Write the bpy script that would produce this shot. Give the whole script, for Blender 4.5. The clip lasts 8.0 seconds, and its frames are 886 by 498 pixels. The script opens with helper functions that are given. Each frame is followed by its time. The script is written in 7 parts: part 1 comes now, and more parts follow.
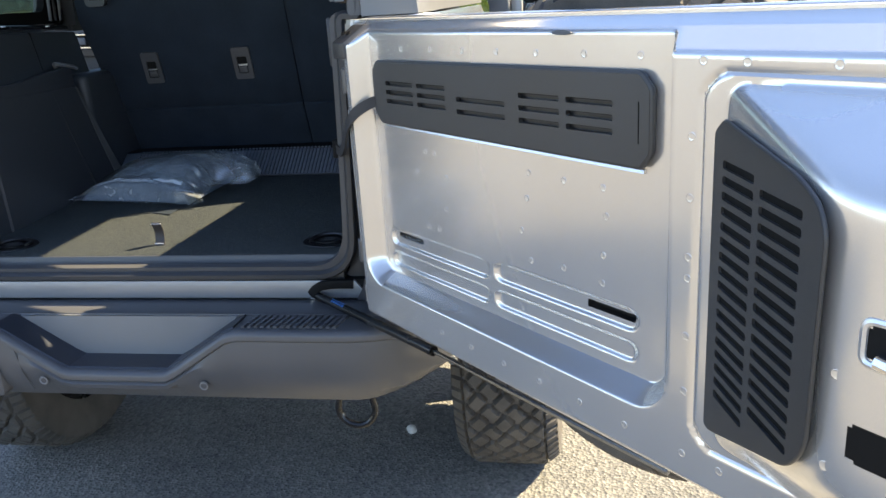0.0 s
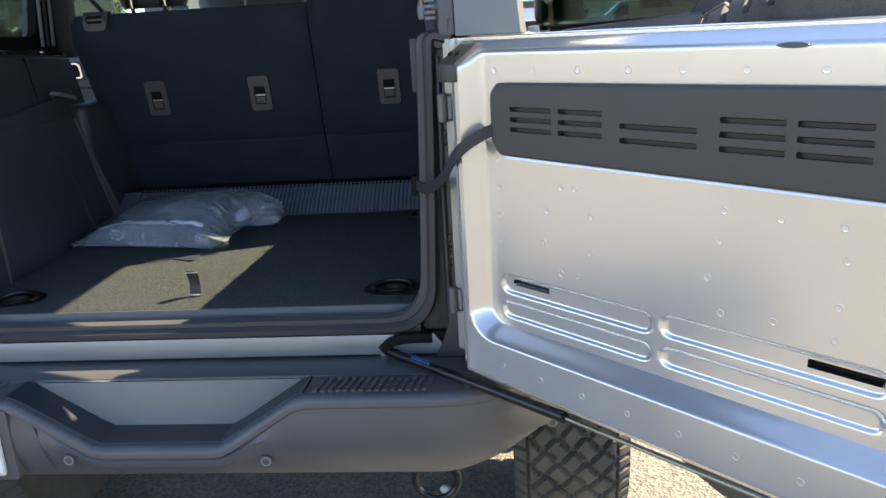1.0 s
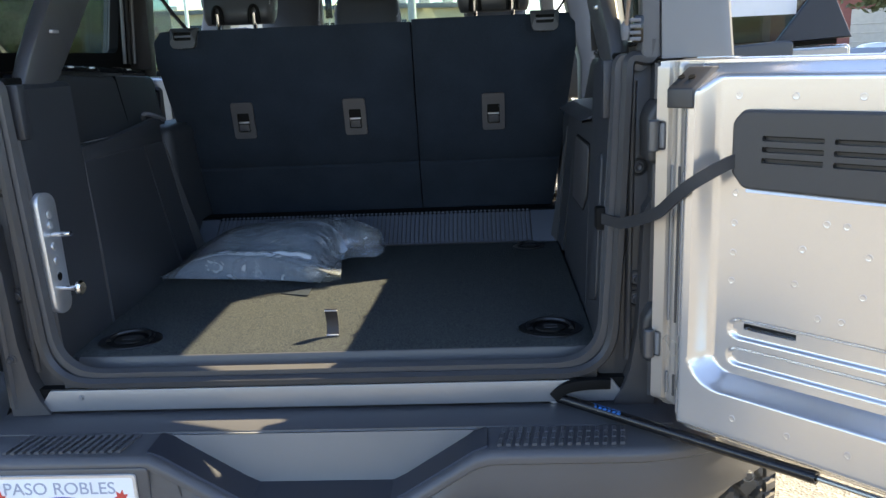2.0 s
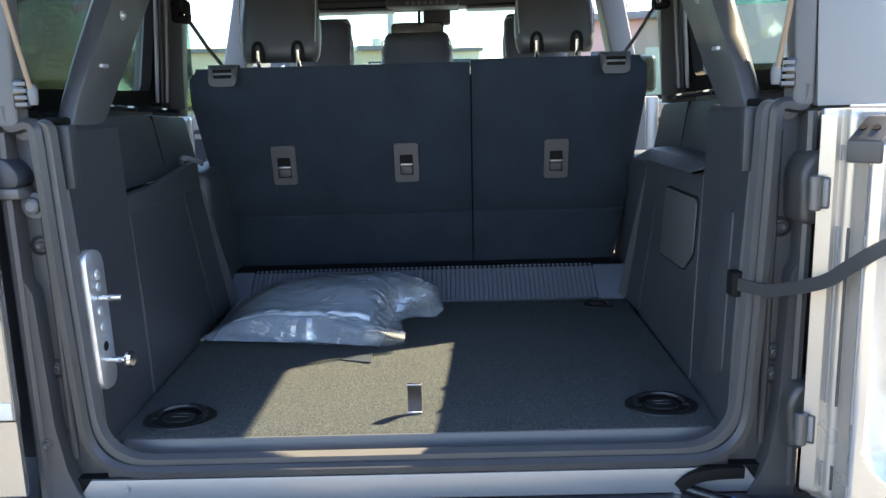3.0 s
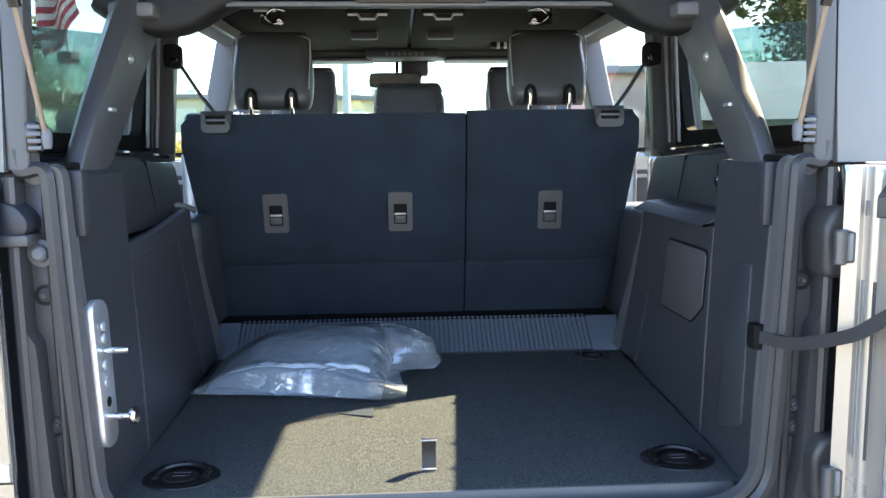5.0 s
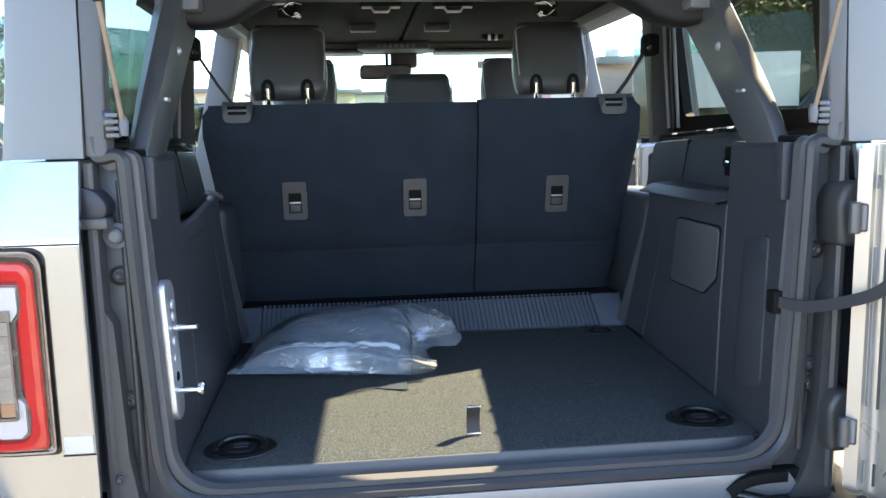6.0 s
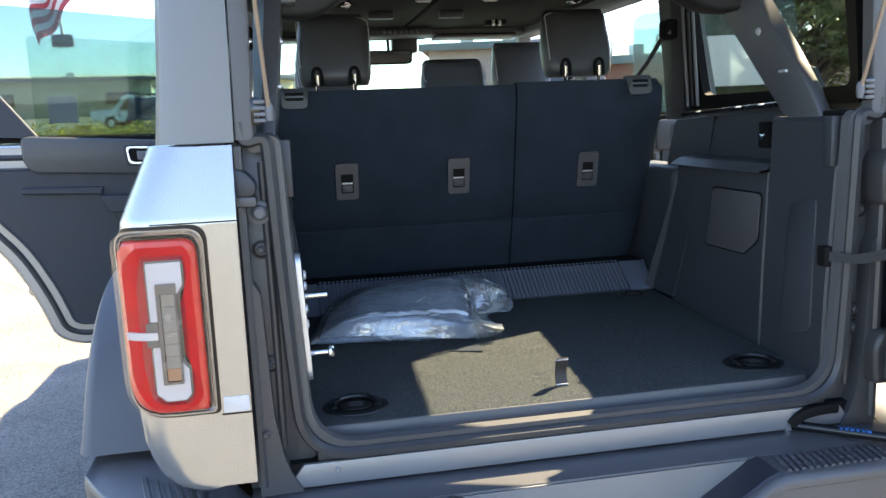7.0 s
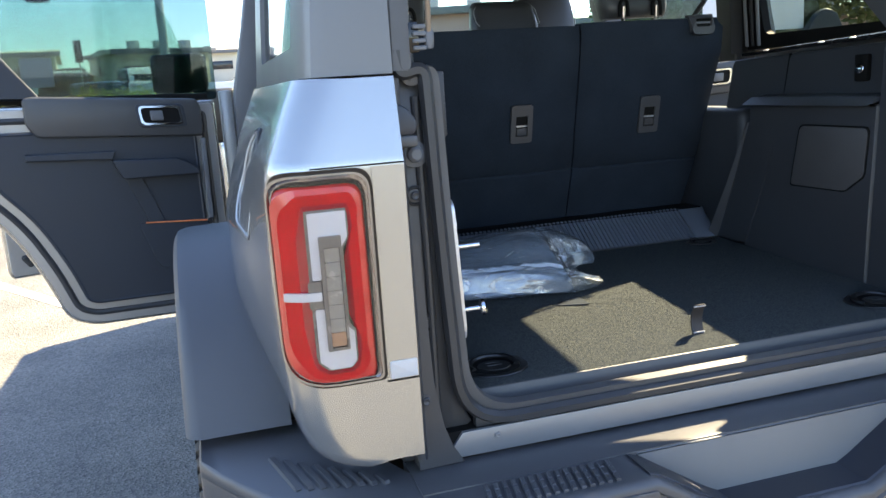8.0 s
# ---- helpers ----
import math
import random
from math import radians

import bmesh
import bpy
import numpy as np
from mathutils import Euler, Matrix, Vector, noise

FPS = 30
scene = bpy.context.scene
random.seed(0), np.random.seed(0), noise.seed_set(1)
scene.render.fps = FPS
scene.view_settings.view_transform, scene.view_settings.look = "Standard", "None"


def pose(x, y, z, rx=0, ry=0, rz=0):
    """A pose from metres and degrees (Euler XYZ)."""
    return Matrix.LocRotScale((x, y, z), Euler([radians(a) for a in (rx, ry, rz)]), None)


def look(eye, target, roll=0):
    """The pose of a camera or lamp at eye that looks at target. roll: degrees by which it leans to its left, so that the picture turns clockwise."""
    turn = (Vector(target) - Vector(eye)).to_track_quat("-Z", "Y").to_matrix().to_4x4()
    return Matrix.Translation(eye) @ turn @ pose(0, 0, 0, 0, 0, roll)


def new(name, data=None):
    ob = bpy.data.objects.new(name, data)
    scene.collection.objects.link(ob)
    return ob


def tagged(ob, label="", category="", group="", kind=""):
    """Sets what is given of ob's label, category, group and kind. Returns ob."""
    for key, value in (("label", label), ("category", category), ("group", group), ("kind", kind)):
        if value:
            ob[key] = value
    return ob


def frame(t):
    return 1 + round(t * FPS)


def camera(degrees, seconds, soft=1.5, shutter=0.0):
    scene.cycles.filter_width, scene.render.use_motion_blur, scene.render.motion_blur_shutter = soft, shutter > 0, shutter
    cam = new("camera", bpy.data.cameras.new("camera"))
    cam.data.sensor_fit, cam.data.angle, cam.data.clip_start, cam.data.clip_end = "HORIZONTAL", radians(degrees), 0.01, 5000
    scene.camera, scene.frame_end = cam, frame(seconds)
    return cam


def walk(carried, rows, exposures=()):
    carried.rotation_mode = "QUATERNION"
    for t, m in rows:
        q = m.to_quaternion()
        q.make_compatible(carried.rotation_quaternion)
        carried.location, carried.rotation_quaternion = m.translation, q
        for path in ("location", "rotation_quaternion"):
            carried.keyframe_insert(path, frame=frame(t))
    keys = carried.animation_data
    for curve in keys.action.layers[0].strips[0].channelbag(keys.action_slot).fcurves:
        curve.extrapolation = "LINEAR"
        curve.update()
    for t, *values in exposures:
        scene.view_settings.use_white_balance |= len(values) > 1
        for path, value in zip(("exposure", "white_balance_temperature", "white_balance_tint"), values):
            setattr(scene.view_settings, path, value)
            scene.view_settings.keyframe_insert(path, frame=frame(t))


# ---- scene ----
cam = camera(58.4, 8.0)
PATH = [
    (0, (1.232, -1.939, 1.696), (0.887, -0.065, 1.089), -3.8),
    (0.5, (1.054, -1.886, 1.684), (0.804, 0.014, 1.111), -3.7),
    (1, (0.834, -1.756, 1.675), (0.647, 0.163, 1.144), -3.4),
    (1.5, (0.617, -1.684, 1.686), (0.471, 0.245, 1.178), -3.0),
    (2, (0.355, -1.634, 1.686), (0.257, 0.306, 1.211), -2.4),
    (2.2, (0.27, -1.591, 1.682), (0.199, 0.354, 1.225), -2.1),
    (3.3, (0.042, -1.389, 1.702), (0.033, 0.58, 1.346), -1.4),
    (3.5, (0.018, -1.383, 1.705), (0.026, 0.587, 1.361), -1.2),
    (4, (-0.028, -1.386, 1.711), (0.022, 0.59, 1.405), -0.9),
    (4.5, (-0.046, -1.39, 1.711), (0.042, 0.589, 1.433), -0.6),
    (4.7, (-0.049, -1.391, 1.706), (0.049, 0.589, 1.445), -0.6),
    (5.8, (-0.176, -1.452, 1.69), (-0.005, 0.523, 1.428), -1.0),
    (6, (-0.242, -1.489, 1.686), (-0.03, 0.48, 1.407), -1.2),
    (6.5, (-0.401, -1.593, 1.688), (-0.118, 0.365, 1.393), -1.8),
    (7, (-0.611, -1.611, 1.69), (-0.252, 0.33, 1.367), -2.3),
    (7.5, (-0.86, -1.539, 1.669), (-0.425, 0.38, 1.31), -2.9),
    (8, (-1.034, -1.364, 1.636), (-0.495, 0.519, 1.233), -3.7),
]
walk(cam, [(t, look(eye, target, roll)) for t, eye, target, roll in PATH],
     exposures=[(0.0, 2.27, 7000, 16), (1.5, 2.31, 7000, 16), (2.2, 2.47, 7000, 16), (3.3, 3.27, 7000, 16), (5.0, 3.43, 7000, 16), (6.5, 3.06, 7000, 16), (8.0, 2.60, 7000, 16)])

# ---- sky, sun and exposure ----
SUN = Vector((1.05, 0.53, 1.0)).normalized()
world = bpy.data.worlds.new("world")
scene.world = world
world.use_nodes = True
wn = world.node_tree.nodes
wn.clear()
sky = wn.new("ShaderNodeTexSky")
sky.sky_type, sky.sun_disc = "NISHITA", False
sky.sun_elevation = math.asin(SUN.z)
sky.sun_rotation = math.atan2(SUN.x, SUN.y)
sky.air_density, sky.dust_density, sky.ozone_density = 1.0, 0.4, 3.2
wbg = wn.new("ShaderNodeBackground")
wbg.inputs["Strength"].default_value = 0.112
wout = wn.new("ShaderNodeOutputWorld")
world.node_tree.links.new(sky.outputs[0], wbg.inputs["Color"])
world.node_tree.links.new(wbg.outputs[0], wout.inputs["Surface"])

sun_data = bpy.data.lights.new("sun", "SUN")
sun_data.energy, sun_data.angle, sun_data.color = 4.7, radians(0.55), (1.0, 0.89, 0.60)
sun = new("sun", sun_data)
sun.matrix_world = look(SUN * 20, (0, 0, 0))


# ---- materials ----
def mat(name, col, rough=0.5, metal=0.0, var=0.12, scale=6.0, fine=180.0, bump=0.15, dist=0.0006, coat=0.0,
        rvar=0.1, spec=0.5, second=None, transmission=0.0, ior=1.5, emit=None, alpha=1.0):
    m = bpy.data.materials.new(name)
    m.use_nodes = True
    nt = m.node_tree
    b = nt.nodes["Principled BSDF"]
    L = nt.links.new
    co = nt.nodes.new("ShaderNodeTexCoord")
    big = nt.nodes.new("ShaderNodeTexNoise")
    big.inputs["Scale"].default_value, big.inputs["Detail"].default_value = scale, 5.0
    L(co.outputs["Object"], big.inputs["Vector"])
    small = nt.nodes.new("ShaderNodeTexNoise")
    small.inputs["Scale"].default_value, small.inputs["Detail"].default_value = fine, 3.0
    L(co.outputs["Object"], small.inputs["Vector"])
    ramp = nt.nodes.new("ShaderNodeValToRGB")
    lo = [max(0.0, c * (1 - var)) for c in col]
    hi = [min(1.0, c * (1 + var)) for c in (second or col)]
    ramp.color_ramp.elements[0].color, ramp.color_ramp.elements[1].color = (*lo, 1), (*hi, 1)
    ramp.color_ramp.elements[0].position, ramp.color_ramp.elements[1].position = 0.3, 0.72
    mixer = nt.nodes.new("ShaderNodeMath")
    mixer.operation = "MULTIPLY_ADD"
    mixer.inputs[1].default_value = 0.45
    half = nt.nodes.new("ShaderNodeMath")
    half.operation = "MULTIPLY"
    half.inputs[1].default_value = 0.55
    L(big.outputs["Fac"], half.inputs[0])
    L(small.outputs["Fac"], mixer.inputs[0])
    L(half.outputs[0], mixer.inputs[2])
    L(mixer.outputs[0], ramp.inputs["Fac"])
    L(ramp.outputs["Color"], b.inputs["Base Color"])
    rr = nt.nodes.new("ShaderNodeMapRange")
    rr.inputs["To Min"].default_value, rr.inputs["To Max"].default_value = max(0.02, rough - rvar), min(1.0, rough + rvar)
    L(big.outputs["Fac"], rr.inputs["Value"])
    L(rr.outputs[0], b.inputs["Roughness"])
    if bump:
        bp = nt.nodes.new("ShaderNodeBump")
        bp.inputs["Strength"].default_value, bp.inputs["Distance"].default_value = bump, dist
        L(small.outputs["Fac"], bp.inputs["Height"])
        L(bp.outputs["Normal"], b.inputs["Normal"])
    b.inputs["Metallic"].default_value = metal
    b.inputs["Coat Weight"].default_value = coat
    b.inputs["Coat Roughness"].default_value = 0.06
    b.inputs["Specular IOR Level"].default_value = spec
    b.inputs["Transmission Weight"].default_value = transmission
    b.inputs["IOR"].default_value = ior
    b.inputs["Alpha"].default_value = alpha
    if emit:
        b.inputs["Emission Color"].default_value, b.inputs["Emission Strength"].default_value = (*emit[0], 1), emit[1]
    return m


def glass(name, tint, rough=0.0, base=0.03):
    """A thin pane: tinted straight-through light with a share of mirror."""
    m = bpy.data.materials.new(name)
    m.use_nodes = True
    nt = m.node_tree
    nt.nodes.clear()
    out = nt.nodes.new("ShaderNodeOutputMaterial")
    mix = nt.nodes.new("ShaderNodeMixShader")
    tr = nt.nodes.new("ShaderNodeBsdfTransparent")
    gl = nt.nodes.new("ShaderNodeBsdfGlossy")
    lw = nt.nodes.new("ShaderNodeLayerWeight")
    lw.inputs["Blend"].default_value = 0.5
    pw = nt.nodes.new("ShaderNodeMath")
    pw.operation = "POWER"
    pw.inputs[1].default_value = 4.0
    fr = nt.nodes.new("ShaderNodeMath")
    fr.operation, fr.use_clamp = "MULTIPLY_ADD", True
    fr.inputs[1].default_value, fr.inputs[2].default_value = 0.7, base
    nt.links.new(lw.outputs["Facing"], pw.inputs[0])
    nt.links.new(pw.outputs[0], fr.inputs[0])
    tr.inputs["Color"].default_value = (*tint, 1)
    gl.inputs["Roughness"].default_value = rough
    nt.links.new(fr.outputs[0], mix.inputs["Fac"])
    nt.links.new(tr.outputs[0], mix.inputs[1])
    nt.links.new(gl.outputs[0], mix.inputs[2])
    nt.links.new(mix.outputs[0], out.inputs["Surface"])
    return m


# silver paint copy with shade put into its colour
SILLSHADE = mat("shaded_silver_sill_paint", (0.225, 0.232, 0.247), 0.34, 0.5, 0.06, 4.0, 700.0, 0.04, 0.0002)
SILVER = mat("silver_paint", (0.42, 0.42, 0.412), 0.24, 0.8, 0.04, 3.0, 900.0, 0.03, 0.0002, coat=0.5, rvar=0.05)
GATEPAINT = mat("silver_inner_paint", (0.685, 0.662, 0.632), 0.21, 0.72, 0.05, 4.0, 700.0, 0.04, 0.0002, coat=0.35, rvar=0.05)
# gate paint copy, darkened and warmed in colour to tone down bright edges
EDGESHADE = mat("shaded_gate_edge_paint", (0.52, 0.48, 0.43), 0.30, 0.58, 0.06, 4.0, 700.0, 0.04, 0.0002)
RIBGREY = mat("blue_grey_rib_plastic", (0.094, 0.108, 0.135), 0.45, 0.0, 0.12, 5.0, 1200.0, 0.3, 0.0004)
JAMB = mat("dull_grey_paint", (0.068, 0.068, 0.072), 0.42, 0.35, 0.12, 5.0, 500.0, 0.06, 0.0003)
BARGREY = mat("dark_grey_bar_paint", (0.115, 0.118, 0.124), 0.32, 0.45, 0.06, 4.0, 700.0, 0.05, 0.0003)
HARDTOP = mat("grey_hardtop", (0.155, 0.153, 0.150), 0.40, 0.33, 0.05, 3.0, 900.0, 0.05, 0.0002, coat=0.1)
BUMPER = mat("grained_bumper_plastic", (0.072, 0.0725, 0.077), 0.36, 0.0, 0.16, 5.0, 1100.0, 0.35, 0.0005)
FLARE = mat("grained_flare_plastic", (0.068, 0.070, 0.076), 0.48, 0.0, 0.15, 4.0, 1100.0, 0.3, 0.0005)
TRIM = mat("grained_trim_plastic", (0.034, 0.037, 0.043), 0.50, 0.0, 0.22, 4.0, 650.0, 0.4, 0.0006)
TRIMGREY = mat("grey_trim_plastic", (0.118, 0.124, 0.135), 0.45, 0.0, 0.12, 5.0, 1200.0, 0.3, 0.0004)
GRILLE = mat("charcoal_vent_plastic", (0.042, 0.041, 0.041), 0.42, 0.0, 0.12, 6.0, 1300.0, 0.35, 0.0004)
SCUFF = mat("charcoal_scuff_plastic", (0.075, 0.075, 0.078), 0.42, 0.0, 0.10, 6.0, 1100.0, 0.3, 0.0004)
SEAL = mat("rubber_seal", (0.034, 0.035, 0.038), 0.42, 0.0, 0.2, 8.0, 600.0, 0.2, 0.0004)
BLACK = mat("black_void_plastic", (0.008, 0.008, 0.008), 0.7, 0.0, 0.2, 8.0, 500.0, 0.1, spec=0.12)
GLOSS = mat("gloss_black_plastic", (0.008, 0.008, 0.009), 0.09, 0.0, 0.2, 8.0, 500.0, 0.0, rvar=0.03)
CARPET = mat("charcoal_carpet", (0.011, 0.019, 0.034), 0.95, 0.0, 0.30, 260.0, 620.0, 1.0, 0.004, spec=0.02, second=(0.081, 0.087, 0.081))
SEATBACK = mat("black_seat_carpet", (0.019, 0.0265, 0.037), 0.95, 0.0, 0.30, 9.0, 330.0, 0.8, 0.0016, spec=0.15)
LEATHER = mat("black_leather", (0.052, 0.054, 0.058), 0.36, 0.0, 0.15, 8.0, 900.0, 0.3, 0.0006)
LATCHGREY = mat("dark_grey_latch_plastic", (0.062, 0.063, 0.067), 0.42, 0.0, 0.1, 6.0, 1100.0, 0.25, 0.0003)
CUP = mat("black_cup_plastic", (0.011, 0.011, 0.012), 0.34, 0.0, 0.2, 8.0, 500.0, 0.05)
# trim plastic for the doors, with blue sky light put into its colour
SKYTRIM = mat("sky_tinted_door_plastic", (0.018, 0.024, 0.035), 0.5, 0.0, 0.12, 4.0, 1300.0, 0.3, 0.0004)
STITCH = mat("grey_stitching", (0.30, 0.30, 0.30), 0.7, 0.0, 0.2, 50.0, 900.0, 0.3)
ZINC = mat("zinc_plated_steel", (0.62, 0.63, 0.65), 0.36, 0.75, 0.15, 20.0, 500.0, 0.08, 0.0003)
CHROME = mat("bright_chrome", (0.75, 0.76, 0.78), 0.10, 1.0, 0.05, 20.0, 400.0, 0.02)
STEELBLACK = mat("black_steel", (0.012, 0.012, 0.013), 0.25, 0.2, 0.2, 20.0, 400.0, 0.05)
DARKROD = mat("dark_polished_rod", (0.16, 0.165, 0.17), 0.16, 0.9, 0.1, 20.0, 400.0, 0.02)
TYRE = mat("tyre_rubber", (0.028, 0.026, 0.024), 0.8, 0.0, 0.35, 9.0, 500.0, 0.4, 0.0008, second=(0.085, 0.075, 0.064))
WEBBING = mat("black_webbing", (0.026, 0.026, 0.028), 0.6, 0.0, 0.2, 60.0, 1200.0, 0.5, 0.0006)
RED = mat("red_lens", (0.46, 0.001, 0.006), 0.10, 0.0, 0.10, 14.0, 300.0, 0.02, spec=0.12, second=(0.60, 0.004, 0.010))
LAMPBLACK = mat("black_lamp_frame", (0.010, 0.010, 0.013), 0.07, 0.35, 0.1, 8.0, 500.0, 0.0, rvar=0.02, spec=0.6)
LAMPCHROME = mat("smoked_chrome", (0.30, 0.31, 0.34), 0.08, 1.0, 0.1, 14.0, 300.0, 0.02)
STEPGREY = mat("grey_step_plastic", (0.215, 0.22, 0.228), 0.42, 0.0, 0.1, 5.0, 1100.0, 0.3, 0.0004)
DOORPAINT = mat("dull_silver_door_paint", (0.36, 0.355, 0.35), 0.36, 0.5, 0.06, 4.0, 600.0, 0.04, 0.0002)
REDDARK = mat("deep_red_lens", (0.22, 0.006, 0.008), 0.12, 0.0, 0.1, 14.0, 300.0, 0.05, coat=0.8)
SEGMENT = mat("beige_lamp_segment", (0.25, 0.235, 0.205), 0.25, 0.1, 0.15, 60.0, 300.0, 0.1, coat=0.5)
WHITELENS = mat("white_reflector", (0.52, 0.53, 0.55), 0.22, 0.15, 0.06, 14.0, 300.0, 0.1, coat=0.6)
LAMPGREY = mat("grey_lamp_bezel", (0.14, 0.135, 0.13), 0.25, 0.4, 0.1, 14.0, 300.0, 0.1, coat=0.6)
AMBER = mat("amber_lens", (0.34, 0.18, 0.10), 0.2, 0.0, 0.1, 14.0, 300.0, 0.1, coat=0.6)
CLEAR = glass("clear_lens", (0.97, 0.955, 0.95), base=0.018)
PANE = glass("clear_window_glass", (0.74, 0.85, 0.80))
TINT = glass("grey_window_glass", (0.61, 0.66, 0.61))
WHITE = mat("white_plate", (0.78, 0.80, 0.82), 0.35, 0.0, 0.05, 10.0, 300.0, 0.02)
BLUE = mat("blue_enamel", (0.03, 0.06, 0.36), 0.3, 0.0, 0.1, 10.0, 300.0, 0.02)
BLUETAPE = mat("blue_label", (0.015, 0.12, 0.36), 0.5, 0.0, 0.25, 60.0, 300.0, 0.05)
GREYINK = mat("grey_ink", (0.33, 0.36, 0.45), 0.5, 0.0, 0.1, 40.0, 300.0, 0.0)
LEAFRED = mat("red_ink", (0.62, 0.07, 0.05), 0.5, 0.0, 0.25, 80.0, 300.0, 0.0)
ORANGE = mat("orange_trim", (0.75, 0.22, 0.08), 0.45, 0.0, 0.1, 40.0, 300.0, 0.0)
ROD = mat("bronze_strut_rod", (0.24, 0.19, 0.15), 0.35, 0.5, 0.1, 20.0, 400.0, 0.02)
TREAD = mat("dark_step_plastic", (0.024, 0.027, 0.036), 0.42, 0.0, 0.15, 5.0, 1100.0, 0.3, 0.0005)
LOOPWEB = mat("satin_grey_webbing", (0.024, 0.021, 0.022), 0.55, 0.0, 0.2, 60.0, 900.0, 0.4, 0.0004)
LOOPHEM = mat("pale_webbing_hem", (0.42, 0.41, 0.42), 0.5, 0.0, 0.2, 60.0, 900.0, 0.3, 0.0004)
COVERGREY = mat("perforated_cover_plastic", (0.070, 0.069, 0.072), 0.42, 0.0, 0.18, 5.0, 420.0, 0.6, 0.0008)
# two copies of the lens red, one lightened and one shaded by colour
REDLIT = mat("lit_red_lens_rim", (0.52, 0.014, 0.015), 0.14, 0.0, 0.12, 20.0, 300.0, 0.03, coat=0.5, second=(0.63, 0.040, 0.032))
REDSHADE = mat("shaded_red_lens_wall", (0.34, 0.002, 0.012), 0.08, 0.0, 0.15, 20.0, 300.0, 0.02, coat=0.6)
GREYBUNDLE = mat("grey_cloth_bundle", (0.135, 0.178, 0.228), 0.8, 0.0, 0.3, 14.0, 500.0, 0.4, 0.001)
PADBLACK = mat("black_moulded_pad", (0.016, 0.0165, 0.018), 0.55, 0.0, 0.18, 5.0, 700.0, 0.35, 0.0005, spec=0.3)
PILLARBLACK = mat("black_pillar_plastic", (0.020, 0.020, 0.021), 0.38, 0.0, 0.18, 5.0, 900.0, 0.25, 0.0004)
CABINGLASS = glass("green_tinted_glass", (0.40, 0.50, 0.50))
HEADLINER = mat("black_headliner", (0.0065, 0.0068, 0.0075), 0.9, 0.0, 0.2, 6.0, 900.0, 0.4, spec=0.1)


def asphalt_material():
    m = bpy.data.materials.new("worn_asphalt")
    m.use_nodes = True
    nt = m.node_tree
    b = nt.nodes["Principled BSDF"]
    L = nt.links.new
    co = nt.nodes.new("ShaderNodeTexCoord")
    vor = nt.nodes.new("ShaderNodeTexVoronoi")
    vor.inputs["Scale"].default_value = 85.0
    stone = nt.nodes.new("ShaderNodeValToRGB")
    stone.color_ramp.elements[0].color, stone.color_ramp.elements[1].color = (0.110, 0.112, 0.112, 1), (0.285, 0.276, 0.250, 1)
    big = nt.nodes.new("ShaderNodeTexNoise")
    big.inputs["Scale"].default_value, big.inputs["Detail"].default_value = 1.3, 8.0
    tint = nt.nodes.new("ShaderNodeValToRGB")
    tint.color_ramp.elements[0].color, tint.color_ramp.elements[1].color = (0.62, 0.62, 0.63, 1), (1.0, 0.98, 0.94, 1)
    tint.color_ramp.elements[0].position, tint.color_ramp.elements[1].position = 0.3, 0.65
    mul = nt.nodes.new("ShaderNodeMix")
    mul.data_type, mul.blend_type = "RGBA", "MULTIPLY"
    mul.inputs["Factor"].default_value = 1.0
    fine = nt.nodes.new("ShaderNodeTexNoise")
    fine.inputs["Scale"].default_value, fine.inputs["Detail"].default_value = 45.0, 6.0
    for n in (vor, big, fine):
        L(co.outputs["Object"], n.inputs["Vector"])
    L(vor.outputs["Color"], stone.inputs["Fac"])
    L(big.outputs["Fac"], tint.inputs["Fac"])
    L(stone.outputs["Color"], mul.inputs["A"])
    L(tint.outputs["Color"], mul.inputs["B"])
    L(mul.outputs["Result"], b.inputs["Base Color"])
    b.inputs["Roughness"].default_value = 0.9
    b.inputs["Specular IOR Level"].default_value = 0.25
    b1 = nt.nodes.new("ShaderNodeBump")
    b1.inputs["Strength"].default_value, b1.inputs["Distance"].default_value = 0.9, 0.006
    L(vor.outputs["Distance"], b1.inputs["Height"])
    b2 = nt.nodes.new("ShaderNodeBump")
    b2.inputs["Strength"].default_value, b2.inputs["Distance"].default_value = 0.5, 0.006
    L(fine.outputs["Fac"], b2.inputs["Height"])
    L(b1.outputs["Normal"], b2.inputs["Normal"])
    L(b2.outputs["Normal"], b.inputs["Normal"])
    return m


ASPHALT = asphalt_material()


# ---- shape helpers ----
def part(name, bm, material, parent=None, label="", sharp=32, flat=False):
    me = bpy.data.meshes.new(name)
    bmesh.ops.recalc_face_normals(bm, faces=bm.faces)
    bm.to_mesh(me)
    bm.free()
    for m in (material if isinstance(material, (list, tuple)) else [material]):
        me.materials.append(m)
    if not flat:
        me.shade_smooth()
        me.set_sharp_from_angle(angle=radians(sharp))
    ob = new(name, me)
    if parent:
        ob.parent = parent
    if label:
        ob["label"] = label
    return ob


def thing(name, at, label, category, kind="", group=""):
    ob = new(name)
    ob.location = at
    ob.empty_display_size = 0.1
    tagged(ob, label, category, group, kind)
    return ob


def put_in(ob, parent):
    """Makes ob, whose mesh is in world places, a part of an empty that stands elsewhere."""
    ob.parent = parent
    bpy.context.view_layer.update()
    ob.matrix_parent_inverse = parent.matrix_world.inverted()
    return ob


